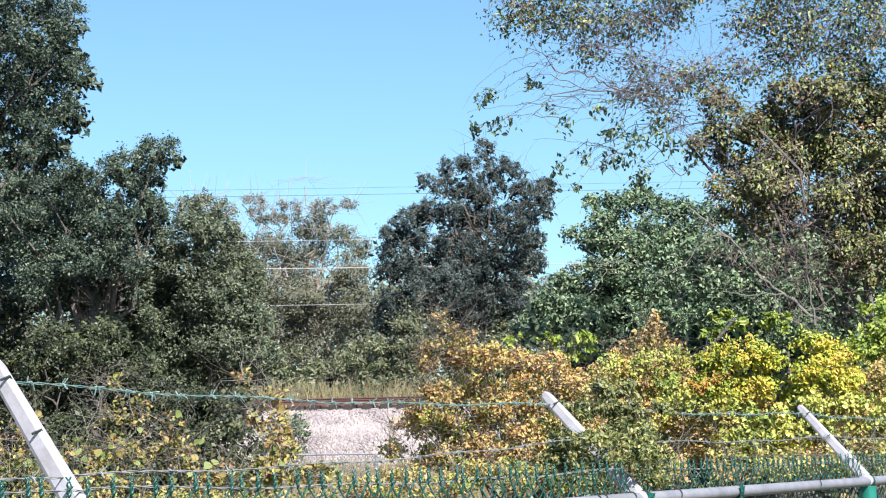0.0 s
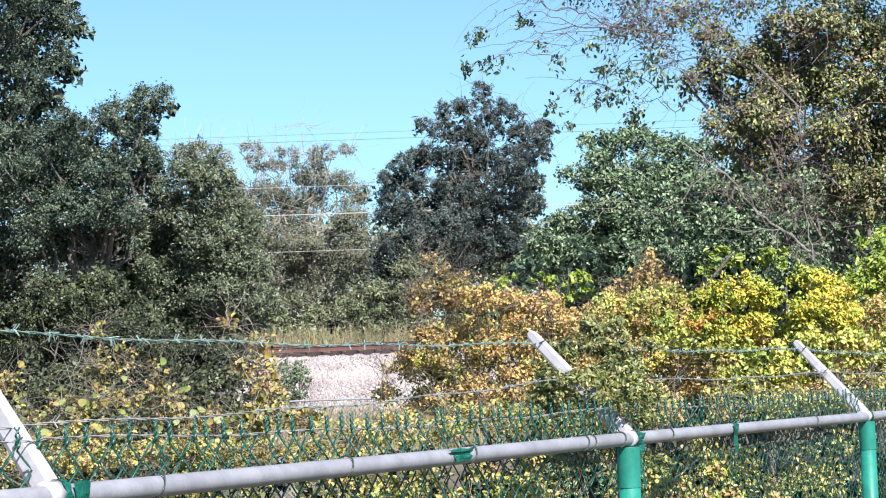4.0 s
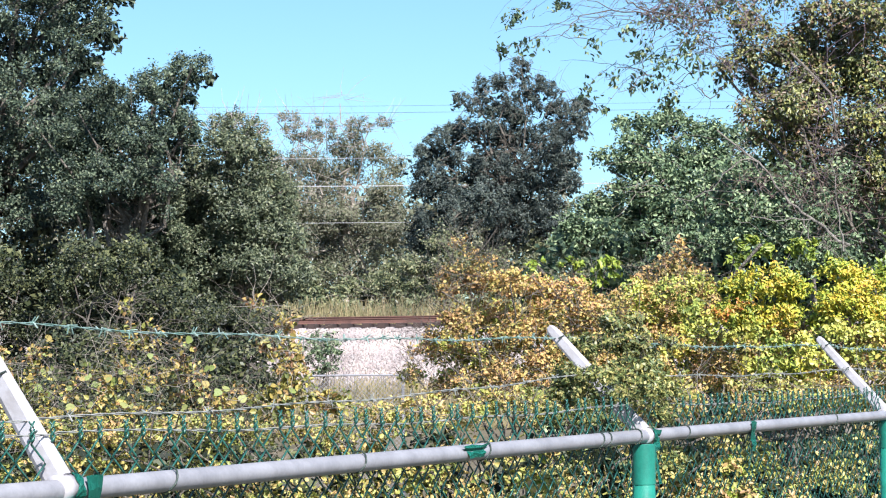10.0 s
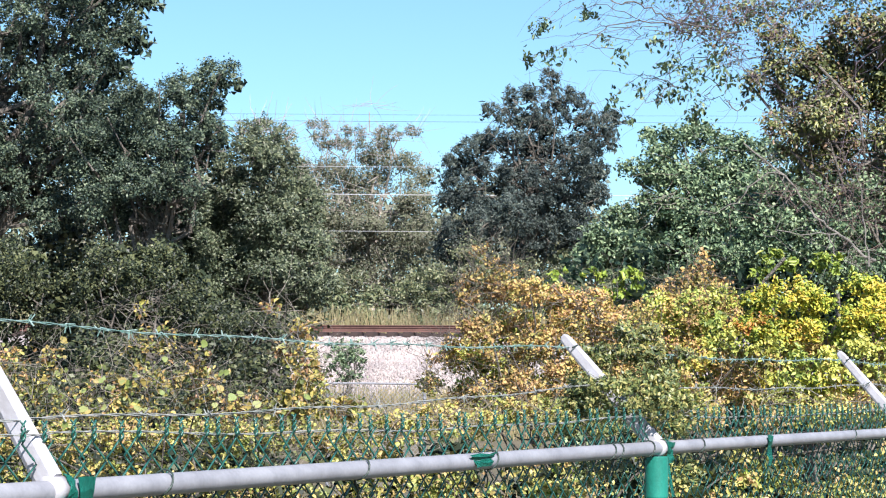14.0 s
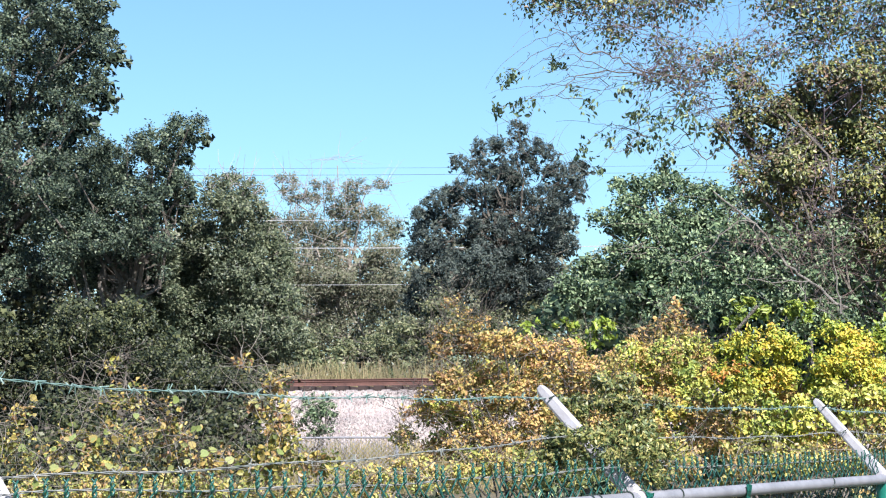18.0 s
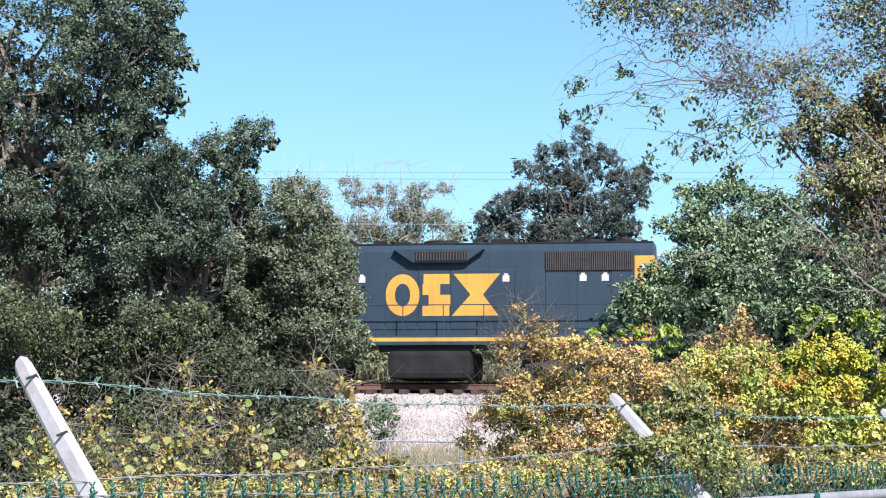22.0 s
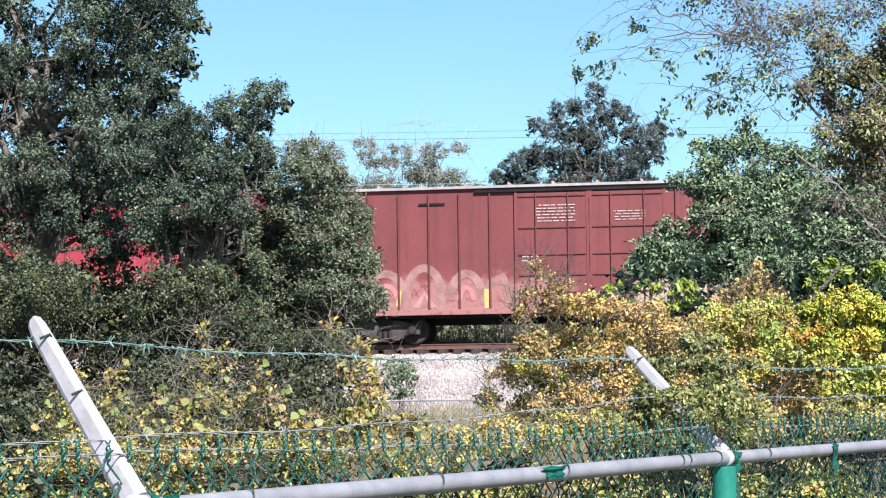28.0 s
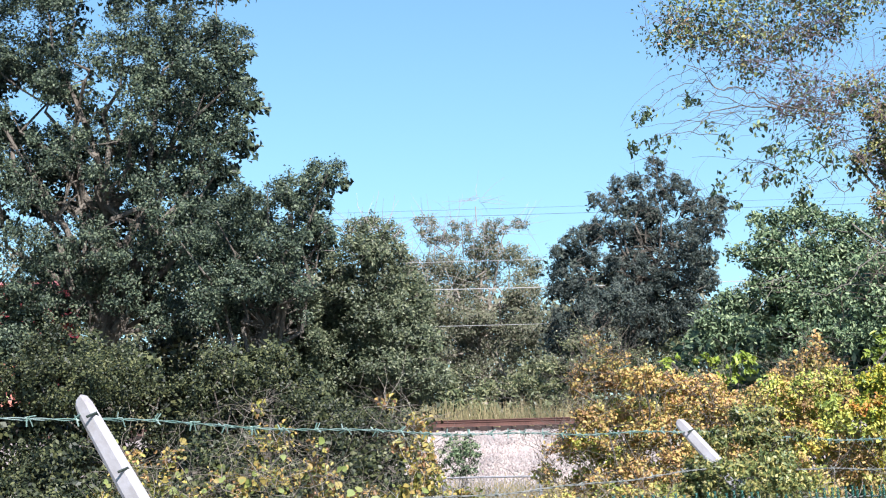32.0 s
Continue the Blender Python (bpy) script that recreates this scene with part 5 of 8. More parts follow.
BIG_LEAVES = [heart_leaf(0.062, YELLOW_LEAF_B, k) for k in range(2)] + [heart_leaf(0.055, YELLOW_LEAF_C, 5), heart_leaf(0.055, YELLOW_LEAF_D, 6), heart_leaf(0.06, YELLOW_LEAF_D, 7), heart_leaf(0.06, YELLOW_LEAF_C, 8)]
LARGE_LEAVED = [c for c in LEFT_VINE if c[1] < 2.14]
for k in range(150):
    x, z, rx, rz = LARGE_LEAVED[int(rng.integers(len(LARGE_LEAVED)))]
    ob = part("leaf", BIG_LEAVES[int(rng.integers(6))], None, t)
    ob.matrix_basis = Matrix.Translation((x + rng.normal() * rx * 0.8 + 1.5, -0.2 + rng.normal() * 0.10 - 0.05, z + rng.normal() * rz * 0.8 - t.location.z)) @ Euler((rng.uniform(0.6, 1.75), rng.uniform(-0.8, 0.8), rng.uniform(-0.9, 0.9))).to_matrix().to_4x4() @ Matrix.Scale(float(0.25 + 0.5 * rng.random() ** 2.2), 4)
t = tree("undergrowth", "low tangle of weeds, vines and dry stems behind the fence", "undergrowth", (-0.2, 11.2), (-0.2, 11.1, 0.9), tips_of(LOW_GROWTH), 11.1, 0.02, BARK, 14, 0.06, twig_r=0.005)
crown("foliage", t, LOW_GROWTH, 11, LOW_LEAF, 25, 3.2, 0.025, 0.017, 0.016, 6, fill=0.1, boughs=24, sub=0.42, thick=1.2, ovate=True, scatter=1.1, stray=0.15)
weeds = [(-2.9 + 0.31 * k + 0.1 * math.sin(k * 5.1 + z * 7), z + 0.1 * math.sin(k * 2.7 + z), 0.22, 0.2) for k in range(21) for z in (0.45, 0.8, 1.12, 1.42)]
crown("low_foliage", t, weeds, 11.1, LOW_LEAF, 251, 1.0, 0.034, 0.024, 0.03, 6, fill=0.1, boughs=20, sub=0.36, thick=1.2, ovate=True, scatter=1.1, stray=0.15)
# the weed clumps again, farther back: near-black leaves stand in for shaded gaps
crown("gap_shade_foliage", t, [(x, z, rx * 1.1, rz * 1.1) for x, z, rx, rz in weeds], 11.7, SHADED_BUSH_LEAF, 252, 2.0, 0.08, 0.05, 0.03, 6, fill=0.0, boughs=14)
bare_twigs("stem_tangle", t, LOW_GROWTH, 10.7, PALE_BARK, 39, 9, 0.3, 0.0014, 0.25, 0.1)
bare_twigs("dark_stem_tangle", t, LOW_GROWTH, 10.8, BARK, 391, 14, 0.36, 0.0018, 0.35, 0.1)
grassy = [(-2.6 + 0.33 * k, 0.55 + 0.12 * math.sin(k * 1.7), 0.3, 0.5) for k in range(24)]
bm_g = bmesh.new()
rng_g = np.random.default_rng(88)
for x, z, rx, rz in grassy:
    for _ in range(12):
        a = np.array([x + rng_g.normal() * 0.2, 10.4 + rng_g.normal() * 0.4, 0.1])
        tip = a + np.array([rng_g.normal() * 0.25, rng_g.normal() * 0.2, rng_g.uniform(0.7, 1.45)])
        tube(bm_g, [p - np.array(t.matrix_world.translation) for p in bent(rng_g, a, tip, 5, 0.05)], 0.0022, 0.001, 4, False)
ob = part("dry_stem", bm_g, STRAW, t, "pale dry weed stems")
ob["kind"] = "stuff"
t = tree("fence_weed", "yellow green leafy weed pressed against the fence mesh", "weed", (0.75, 7.35), (0.75, 7.32, 1.3), tips_of(FENCE_WEED)[::3], 7.3, 0.006, BARK, 16, 0.03, twig_r=0.001)
crown("foliage", t, FENCE_WEED, 7.3, LOW_LEAF, 27, 2.6, 0.024, 0.015, 0.008, 7, fill=0.1, boughs=22, sub=0.45, thick=0.9, ovate=True, stray=0.15)
crown("green_foliage", t, FENCE_WEED, 7.35, LIME_LEAF, 271, 1.0, 0.026, 0.016, 0.008, 7, fill=0.1, boughs=22, sub=0.45, thick=0.9, ovate=True)
t = tree("climbing_shrub", "wispy green shrub grown through the fence post", "shrub", (0.36, 6.42), (0.40, 6.38, 1.5), tips_of(POST_SHRUB)[::3], 6.33, 0.004, BARK, 15, 0.03, twig_r=0.0008)
crown("foliage", t, grown(POST_SHRUB, 1.15), 6.72, SHRUB_LEAF, 26, 6.5, 0.018, 0.0085, 0.006, 9, fill=0.1, boughs=20, sub=0.5, thick=1.2, stray=0.2)
crown("front_foliage", t, POST_SHRUB[3:10] + POST_SHRUB[12:13], 6.46, SHRUB_LEAF, 263, 3.6, 0.018, 0.0085, 0.006, 9, fill=0.1, boughs=18, sub=0.5, thick=0.6, stray=0.2)
crown("low_foliage", t, POST_LOW, 6.70, SHRUB_LEAF, 261, 2.2, 0.024, 0.012, 0.005, 8, fill=0.1, boughs=16, sub=0.5, thick=1.0, stray=0.2)
bare_twigs("fine_twig", t, POST_SHRUB, 6.70, BARK, 262, 8, 0.07, 0.0008, 0.2, 0.0)


def grass_strip(name, label, u0, u1, v0, v1, n, h0, h1, seed):
    """Upright dry blades, each a narrow folded strip."""
    rng = np.random.default_rng(seed)
    u, v = rng.uniform(u0, u1, n), rng.uniform(v0, v1, n)
    z = np.array([land(float(q)) for q in v]) - 0.03
    base = np.array([-3.07, 68.1, 0]) + u[:, None] * np.array(along) + v[:, None] * np.array(across)
    base[:, 2] = z
    h = rng.uniform(h0, h1, n)[:, None] * (0.6 + 0.8 * rng.random((n, 1)))
    lean = rng.normal(size=(n, 3)) * np.array([0.22, 0.22, 0]) + np.array([0, 0, 1])
    side = unit(rng.normal(size=(n, 3)) * np.array([1, 0.4, 0])) * 0.016
    V = np.stack([base - side, base + side, base + lean * h + side * 0.3, base + lean * h - side * 0.3], 1).reshape(-1, 3)
    ob = new(name, raw_mesh(name, V, np.arange(n * 4).reshape(-1, 4), GRASS))
    tagged(ob, label, "grass", kind="stuff")


grass_strip("dry_grass", "tall pale dry grass along the far side of the track", -16, 12, 2.6, 6.0, 14000, 0.35, 1.1, 51)
grass_strip("verge_grass", "short dry grass at the foot of the stone slope", -9, 9, -13, -5.4, 16000, 0.15, 0.45, 52)


# ---- the near fence: local x runs along it, y to its far side ----
FENCE_D = Vector((math.sin(radians(24.3)), math.cos(radians(24.3)), 0))
FENCE_N = Vector((-FENCE_D.y, FENCE_D.x, 0))
FENCE = Matrix(((FENCE_D.x, FENCE_N.x, 0, 0.57), (FENCE_D.y, FENCE_N.y, 0, 6.50), (0, 0, 1, 0), (0, 0, 0, 1)))
RZ = 1.787
ARM_RISE = 0.338
MESH_TOP = 1.872
ARM_OUT = {-2: 0.29, -1: 0.235, 0: 0.315, 1: 0.30, 2: 0.30}
PITCH = 0.0365


def picket(first):
    """One zigzag wire of the mesh; every other one carries the twisted point at the top."""
    bm = bmesh.new()
    n = int(1.86 / PITCH)
    x = (0.0, PITCH) if first else (PITCH, 0.0)
    pts = []
    for i in range(n + 1):
        z = MESH_TOP - i * PITCH
        pts += [(x[i % 2] * 0.94 + PITCH * 0.03, 0.003 if i % 2 else -0.003, z + 0.004), (x[i % 2] * 0.94 + PITCH * 0.03, -0.003 if i % 2 else 0.003, z - 0.004)]
    tube(bm, pts, 0.0022, sides=5, caps=False)
    if first:
        for s in (0, math.pi):
            tube(bm, [(0.0035 * math.cos(s + a * 0.9), 0.0035 * math.sin(s + a * 0.9), MESH_TOP + a * 0.0038) for a in range(8)] + [((0.009 if s else -0.007), 0.002, MESH_TOP + 0.037)], 0.0028, 0.002, 5)
    return mesh_of("picket", bm, WIRE_GREEN, True)


def near_fence():
    f = empty("chain_link_fence", FENCE, "green chain-link fence with grey top rail and angled barbed-wire arms", "fence")
    for k in range(-2, 3):
        x = 3.05 * k + (0.09 if k == 1 else -0.035 if k == -1 else 0)
        bm = bmesh.new()
        px = x - (0.025 if k == 0 else 0)
        tube(bm, [(px, 0.0, 0.0), (px, 0.0, RZ - 0.035)], 0.036, sides=16)
        post = part("post", bm, TEAL, f, "green coated steel post", True)
        bm = bmesh.new()
        tube(bm, [(px, 0.0, RZ - 0.15), (px, 0.0, RZ - 0.149), (px, 0.0, RZ - 0.026), (px, 0.0, RZ - 0.025)], 0.0375, 0.0375, 16)
        cap = part("post_cap", bm, TEAL, post, "peeling green post cap", True)
        bm = bmesh.new()
        tube(bm, [(x - 0.022, 0, RZ), (x + 0.022, 0, RZ)], 0.0255, sides=16)
        part("rail_eye", bm, GALV_LIGHT, cap, smooth=True)
        bm = bmesh.new()
        rows = []
        for i in range(9):
            a = radians(-75 + 22 * i)
            out = 0.031 if i == 0 else 0.0285
            z = RZ - 0.15 if i == 0 else RZ + out * math.sin(a)
            y = -0.039 if i == 0 else -out * math.cos(a)
            w = 0.030 - 0.0022 * i
            rows.append([bm.verts.new((x + 0.022 + w * (q - 0.5) + 0.004 * math.sin(i * 2.1 + q * 3), y - 0.0015 * math.sin(i * 1.3 + q * 5), z)) for q in (0, 0.5, 1)])
        for p, q in zip(rows, rows[1:]):
            for i in range(2):
                bm.faces.new((p[i], p[i + 1], q[i + 1], q[i]))
        bmesh.ops.solidify(bm, geom=bm.faces[:], thickness=0.002)
        part("strap", bm, TEAL, cap, "torn green strap bent over the rail")
        o = ARM_OUT[k]
        bm = bmesh.new()
        pts = [(o * g, RZ + ARM_RISE * g) for g in (0.03, 0.12, 0.3, 0.65, 0.97, 1.01, 1.03)]
        rings = []
        for i, (y, z) in enumerate(pts):
            wd = (0.029, 0.028, 0.026, 0.0225, 0.0195, 0.016, 0.009)[i]
            rings.append([bm.verts.new((x + 0.5 * wd * a, y - 0.71 * wd * b, z + 0.71 * wd * b)) for a, b in ((-0.9, -0.55), (-0.9, 0.55), (-0.6, 0.9), (0.6, 0.9), (0.9, 0.55), (0.9, -0.55), (0.6, -0.9), (-0.6, -0.9))])
        for a, b in zip(rings, rings[1:]):
            for q in range(8):
                bm.faces.new((a[q], a[(q + 1) % 8], b[(q + 1) % 8], b[q]))
        bm.faces.new(rings[0])
        bm.faces.new(rings[-1])
        bmesh.ops.recalc_face_normals(bm, faces=bm.faces)
        arm = part("arm", bm, GALV_LIGHT, f, "pale angled arm with rusty nicks")
        for fr in (0.3, 0.62, 0.93):
            y, z = o * fr, RZ + ARM_RISE * fr
            bm = bmesh.new()
            tube(bm, [(x - 0.022, y - 0.012, z - 0.004), (x - 0.006, y - 0.022, z + 0.004), (x + 0.012, y - 0.02, z - 0.012), (x + 0.024, y + 0.004, z + 0.006)], 0.0028, sides=5)
            part("wire_clip", bm, WIRE_DARK, arm)
    bm = bmesh.new()
    tube(bm, [(-6.6, 0, RZ), (-3.05, 0, RZ - 0.004), (0, 0, RZ), (3.05, 0, RZ - 0.004), (6.3, 0, RZ)], 0.0212, sides=18)
    rail = part("top_rail", bm, GALV, f, "grey weathered round top rail", True)
    rng = random.Random(9)
    for x in (-5.3, -4.6, -3.6, -2.74, -1.94, -1.24, -0.42, -0.36, -0.1, 0.36, 1.06, 2.21, 3.7, 4.4):
        bm = bmesh.new()
        ring = [(x + 0.012 * math.sin(a), 0.0245 * math.cos(a), RZ + 0.0245 * math.sin(a)) for a in (2 * math.pi * k / 16 for k in range(17))]
        tube(bm, ring + [(x + 0.03, 0.02, RZ - 0.05), (x + 0.045, 0.03, RZ - 0.075)], 0.0022, sides=5)
        part("tie_wire", bm, WIRE_DARK, rail)
    # torn scraps of green coating that cling to the rail
    for x, a, w in ((1.06, -0.085, 0.06), (-1.33, -0.012, 0.16), (-3.02, -0.10, 0.05), (0.04, -0.05, 0.07)):
        bm = bmesh.new()
        rows = []
        for i in range(6):
            z = RZ + 0.02 + (a - 0.02) * i / 5
            rows.append([bm.verts.new((x + (q - 0.5) * w * (1 - 0.09 * i * rng.uniform(0.3, 1.6)), -0.0235 - 0.004 * math.sin(i * 1.7 + q), z + rng.uniform(-0.004, 0.004))) for q in (0, 0.35, 0.7, 1)])
        for p, q in zip(rows, rows[1:]):
            for i in range(3):
                bm.faces.new((p[i], p[i + 1], q[i + 1], q[i]))
        bmesh.ops.solidify(bm, geom=bm.faces[:], thickness=0.0015)
        part("coating_scrap", bm, TEAL, rail, "torn scrap of green coating")
    m = [picket(True), picket(False)]
    for k in range(-120, 126):
        ob = part("mesh_wire", m[k % 2], None, f)
        ob.matrix_basis = pose(k * PITCH, 0.0275, rng.uniform(-0.004, 0.004), 0, rng.uniform(-0.6, 0.6), 0)


def barbed(rows, label, seed):
    """A strand of two twisted wires with four-point barbs; rows of x, y, z along the fence."""
    metal = BARB_WIRE if seed == 1 else BARB_GREY
    th = empty("barbed_wire", FENCE, label, "barbed wire", "strands on the fence")
    rng = random.Random(seed)
    pts = []
    for (x0, y0, z0), (x1, y1, z1) in zip(rows, rows[1:]):
        n = max(2, int((x1 - x0) / 0.02))
        for i in range(n):
            f = i / n
            s = math.sin(math.pi * f)
            pts.append((x0 + (x1 - x0) * f, y0 + (y1 - y0) * f + 0.004 * math.sin(9 * f + seed), z0 + (z1 - z0) * f - 0.018 * s + 0.003 * math.sin(23 * f)))
    for ph in (0, math.pi):
        bm = bmesh.new()
        tube(bm, [(x, y + 0.0018 * math.cos(i * 0.9 + ph), z + 0.0018 * math.sin(i * 0.9 + ph)) for i, (x, y, z) in enumerate(pts)], 0.0012, sides=5)
        part("strand", bm, metal, th, smooth=True)
    bm = bmesh.new()
    for s in (0.0, 1.6):
        tube(bm, [(-0.006, 0.014 * math.cos(s + 2.2), 0.016 * math.sin(s + 2.2))] + [(-0.005 + 0.0025 * q, 0.0045 * math.cos(s + q * 1.5), 0.0045 * math.sin(s + q * 1.5)) for q in range(5)] + [(0.010, 0.015 * math.cos(s + 0.4), 0.016 * math.sin(s + 0.4))], 0.0015, 0.0011, 5)
    me = mesh_of("barb", bm, metal)
    i = 3 if seed < 3 else len(pts)
    while i < len(pts):
        b = part("barb", me, None, th)
        b.matrix_basis = Matrix.Translation(pts[i]) @ pose(0, 0, 0, rng.uniform(0, 360), 0, rng.uniform(-12, 12))
        i += rng.choice((5, 6, 6, 7)) * (1 if seed == 1 else 2)


near_fence()
barbed([(-6.1, 0.27, RZ + 0.303), (-3.05, 0.245, RZ + 0.309), (0, 0.297, RZ + 0.313), (3.05, 0.285, RZ + 0.313), (6.1, 0.29, RZ + 0.313)], "green-tinged barbed wire along the arm tips", 1)
barbed([(-6.1, 0.08, RZ + 0.113), (-3.05, 0.075, RZ + 0.125), (0, 0.175, RZ + 0.198), (3.05, 0.16, RZ + 0.203), (6.1, 0.16, RZ + 0.213)], "slack rusty barbed wire on the arms", 2)
barbed([(-6.1, 0.035, RZ + 0.101), (-3.05, 0.035, RZ + 0.1), (0, 0.035, RZ + 0.1), (3.05, 0.035, RZ + 0.1), (6.1, 0.035, RZ + 0.1)], "pale twisted tension wire along the mesh top", 3)


def small_fence():
    """Old chain-link fence between the vines and the stone slope."""
    f = empty("boundary_fence", pose(-1.97, 25.0, 0), "old grey chain-link boundary fence half sunk in growth", "fence")
    for x in (-0.1, 1.05):
        bm = bmesh.new()
        tube(bm, [(x, 0, -0.05), (x, 0, 1.985)], 0.018, sides=10)
        part("post", bm, GALV, f)
    bm = bmesh.new()
    tube(bm, [(-0.13, 0, 1.983), (0.4, 0, 1.985), (1.1, 0, 1.98)], 0.0125, sides=8)
    part("top_rail", bm, GALV, f)
    p = 0.027
    bm = bmesh.new()
    tube(bm, [(p if i % 2 else 0, 0, 1.96 - i * p) for i in range(62)], 0.0032, sides=3, caps=False)
    a = mesh_of("picket", bm, GALV)
    bm = bmesh.new()
    tube(bm, [(0 if i % 2 else p, 0, 1.96 - i * p) for i in range(62)], 0.0032, sides=3, caps=False)
    b = mesh_of("picket", bm, GALV)
    for k in range(-4, 40):
        ob = part("mesh_wire", a if k % 2 else b, None, f)
        ob.location = (k * p, -0.022, 0)


small_fence()


def power_line(z0, z1, sag, r, mat, label, y=86.0):
    bm = bmesh.new()
    n = 40
    tube(bm, [(-45 + 90 * i / n, y, z0 + (z1 - z0) * i / n - sag * (1 - ((i / n) * 2 - 1) ** 2)) for i in range(14, n + 1)], r, sides=6)
    tagged(new("power_line", mesh_of("power_line", bm, mat)), label, "cable", "overhead cables")


def utility_pole(x, y):
    e = empty("utility_pole", pose(x, y, ground_height(x, y) - 0.05), "tall weathered timber pole carrying overhead cables", "pole", "utility poles")
    bm = bmesh.new()
    tube(bm, [(0, 0, 0), (0, 0, 9.7)], 0.16, 0.11, 12)
    part("pole_shaft", bm, SLEEPER, e)
    part("crossarm", boxes((-0.06, 0.06, -1.0, 1.0, 9.2, 9.32)), SLEEPER, e)


utility_pole(-13.5, 86.0)
utility_pole(45.0, 86.0)
power_line(13.45, 13.25, 0.35, 0.005, BLACK_LINE, "thin dark overhead cable")
power_line(13.2, 13.0, 0.38, 0.007, BLACK_LINE, "dark sagging overhead cable")
power_line(11.3, 11.1, 0.35, 0.008, POWER_LINE, "thin pale overhead cable")
power_line(10.7, 10.6, 0.95, 0.016, POWER_LINE, "thick pale overhead cable")
power_line(8.7, 8.6, 0.45, 0.009, POWER_LINE, "pale lower overhead cable")


# ---- the train: x runs back from the front, y away from the near side, z up from the rail ----
RIB_OF = {}


def paint(name, base, dark, rough=0.5, spray=(), streak=None, scale=0.5, scrawl=()):
    """Weathered paint; spray: faded clouds of other colours as x0, x1, top, colour."""
    m, nt, b = nodes(name)
    RIB_OF[name] = (tuple(v * 0.88 for v in base), tuple(v * 0.7 for v in dark))
    big, small = noise_out(nt, scale, 5), noise_out(nt, 9.0, 4)
    c = ramp(nt, big, [(0.3, dark), (0.6, base)])
    c = mix(nt, 0.25, c, ramp(nt, small, [(0.35, dark), (0.65, base)]))
    c = mix(nt, ramp(nt, noise_out(nt, 1.0, 4, stretch=(3.2, 1, 0.22)), [(0.52, (0, 0, 0)), (0.75, (0.5, 0.5, 0.5))]), c, streak or tuple(v * 0.55 for v in dark))
    tc = nt.nodes.new("ShaderNodeTexCoord")
    sp = nt.nodes.new("ShaderNodeSeparateXYZ")
    nt.links.new(tc.outputs["Object"], sp.inputs[0])
    wob = noise_out(nt, 1.4, 5, rough=0.7)

    def edge(value, a, z):
        r = nt.nodes.new("ShaderNodeMapRange")
        r.interpolation_type = "SMOOTHSTEP"
        r.inputs["From Min"].default_value, r.inputs["From Max"].default_value = a, z
        nt.links.new(value, r.inputs[0])
        return r.outputs[0]

    def calc(op, a, b2):
        q = nt.nodes.new("ShaderNodeMath")
        q.operation = op
        for s, v in ((q.inputs[0], a), (q.inputs[1], b2)):
            if isinstance(v, (int, float)):
                s.default_value = v
            else:
                nt.links.new(v, s)
        return q.outputs[0]

    for x0, x1, top, col in spray:
        h = calc("ADD", sp.outputs[2], calc("MULTIPLY", calc("SUBTRACT", wob, 0.5), 1.6))
        k = calc("MULTIPLY", edge(h, top + 0.25, top - 0.25), calc("MULTIPLY", edge(sp.outputs[0], x0 - 0.2, x0 + 0.3), edge(sp.outputs[0], x1 + 0.2, x1 - 0.3)))
        k = calc("MULTIPLY", k, edge(noise_out(nt, 3.1, 5, rough=0.75), 0.3, 0.5))
        c = mix(nt, k, c, col)
    for x0, x1, top, size, col in scrawl:
        wv = nt.nodes.new("ShaderNodeTexWave")
        wv.wave_type, wv.rings_direction = "RINGS", "Y"
        wv.inputs["Scale"].default_value, wv.inputs["Distortion"].default_value = size * 0.7, 16.0
        wv.inputs["Detail"].default_value, wv.inputs["Detail Scale"].default_value = 2.0, 1.3
        mp = nt.nodes.new("ShaderNodeMapping")
        mp.inputs["Location"].default_value, mp.inputs["Scale"].default_value = (-x0 * 0.5, 0, -1.5), (0.6, 0.0, 0.8)
        nt.links.new(tc.outputs["Object"], mp.inputs[0])
        nt.links.new(mp.outputs[0], wv.inputs[0])
        h = calc("ADD", sp.outputs[2], calc("MULTIPLY", calc("SUBTRACT", wob, 0.5), 1.2))
        k = calc("MULTIPLY", edge(h, top + 0.08, top - 0.08), calc("MULTIPLY", edge(sp.outputs[0], x0 - 0.2, x0 + 0.2), edge(sp.outputs[0], x1 + 0.2, x1 - 0.2)))
        c = mix(nt, calc("MULTIPLY", k, calc("MULTIPLY", edge(noise_out(nt, 1.9, 3), 0.42, 0.58), edge(wv.outputs["Fac"], 0.58, 0.8))), c, col)
    nt.links.new(c, b.inputs["Base Color"])
    b.inputs["Roughness"].default_value = rough
    b.inputs["Specular IOR Level"].default_value = 0.35
    bump(nt, b, small, 0.12, 0.01)
    return m


BLACK_STEEL = surface("grimy_black_steel", (0.020, 0.020, 0.022), (0.008, 0.008, 0.009), 1.5, 0.8, 0.0, spec=0.12)
TRUCK_STEEL = surface("rust_brown_truck_steel", (0.085, 0.07, 0.065), (0.030, 0.025, 0.024), 2.0, 0.85, 0.0, spec=0.15)
WHEEL_STEEL = surface("worn_wheel_steel", (0.055, 0.046, 0.042), (0.014, 0.012, 0.012), 3.0, 0.7, 0.1, spec=0.2)
YELLOW_MARK = surface("yellow_reflector", (0.62, 0.45, 0.02), (0.48, 0.33, 0.02), 3.0, 0.4)
DIM_MARK = surface("faded_lettering", (0.42, 0.36, 0.34), (0.28, 0.20, 0.19), 5.0, 0.7)
WHITE_MARK = surface("white_lettering", (0.47, 0.445, 0.43), (0.32, 0.29, 0.28), 5.0, 0.6)
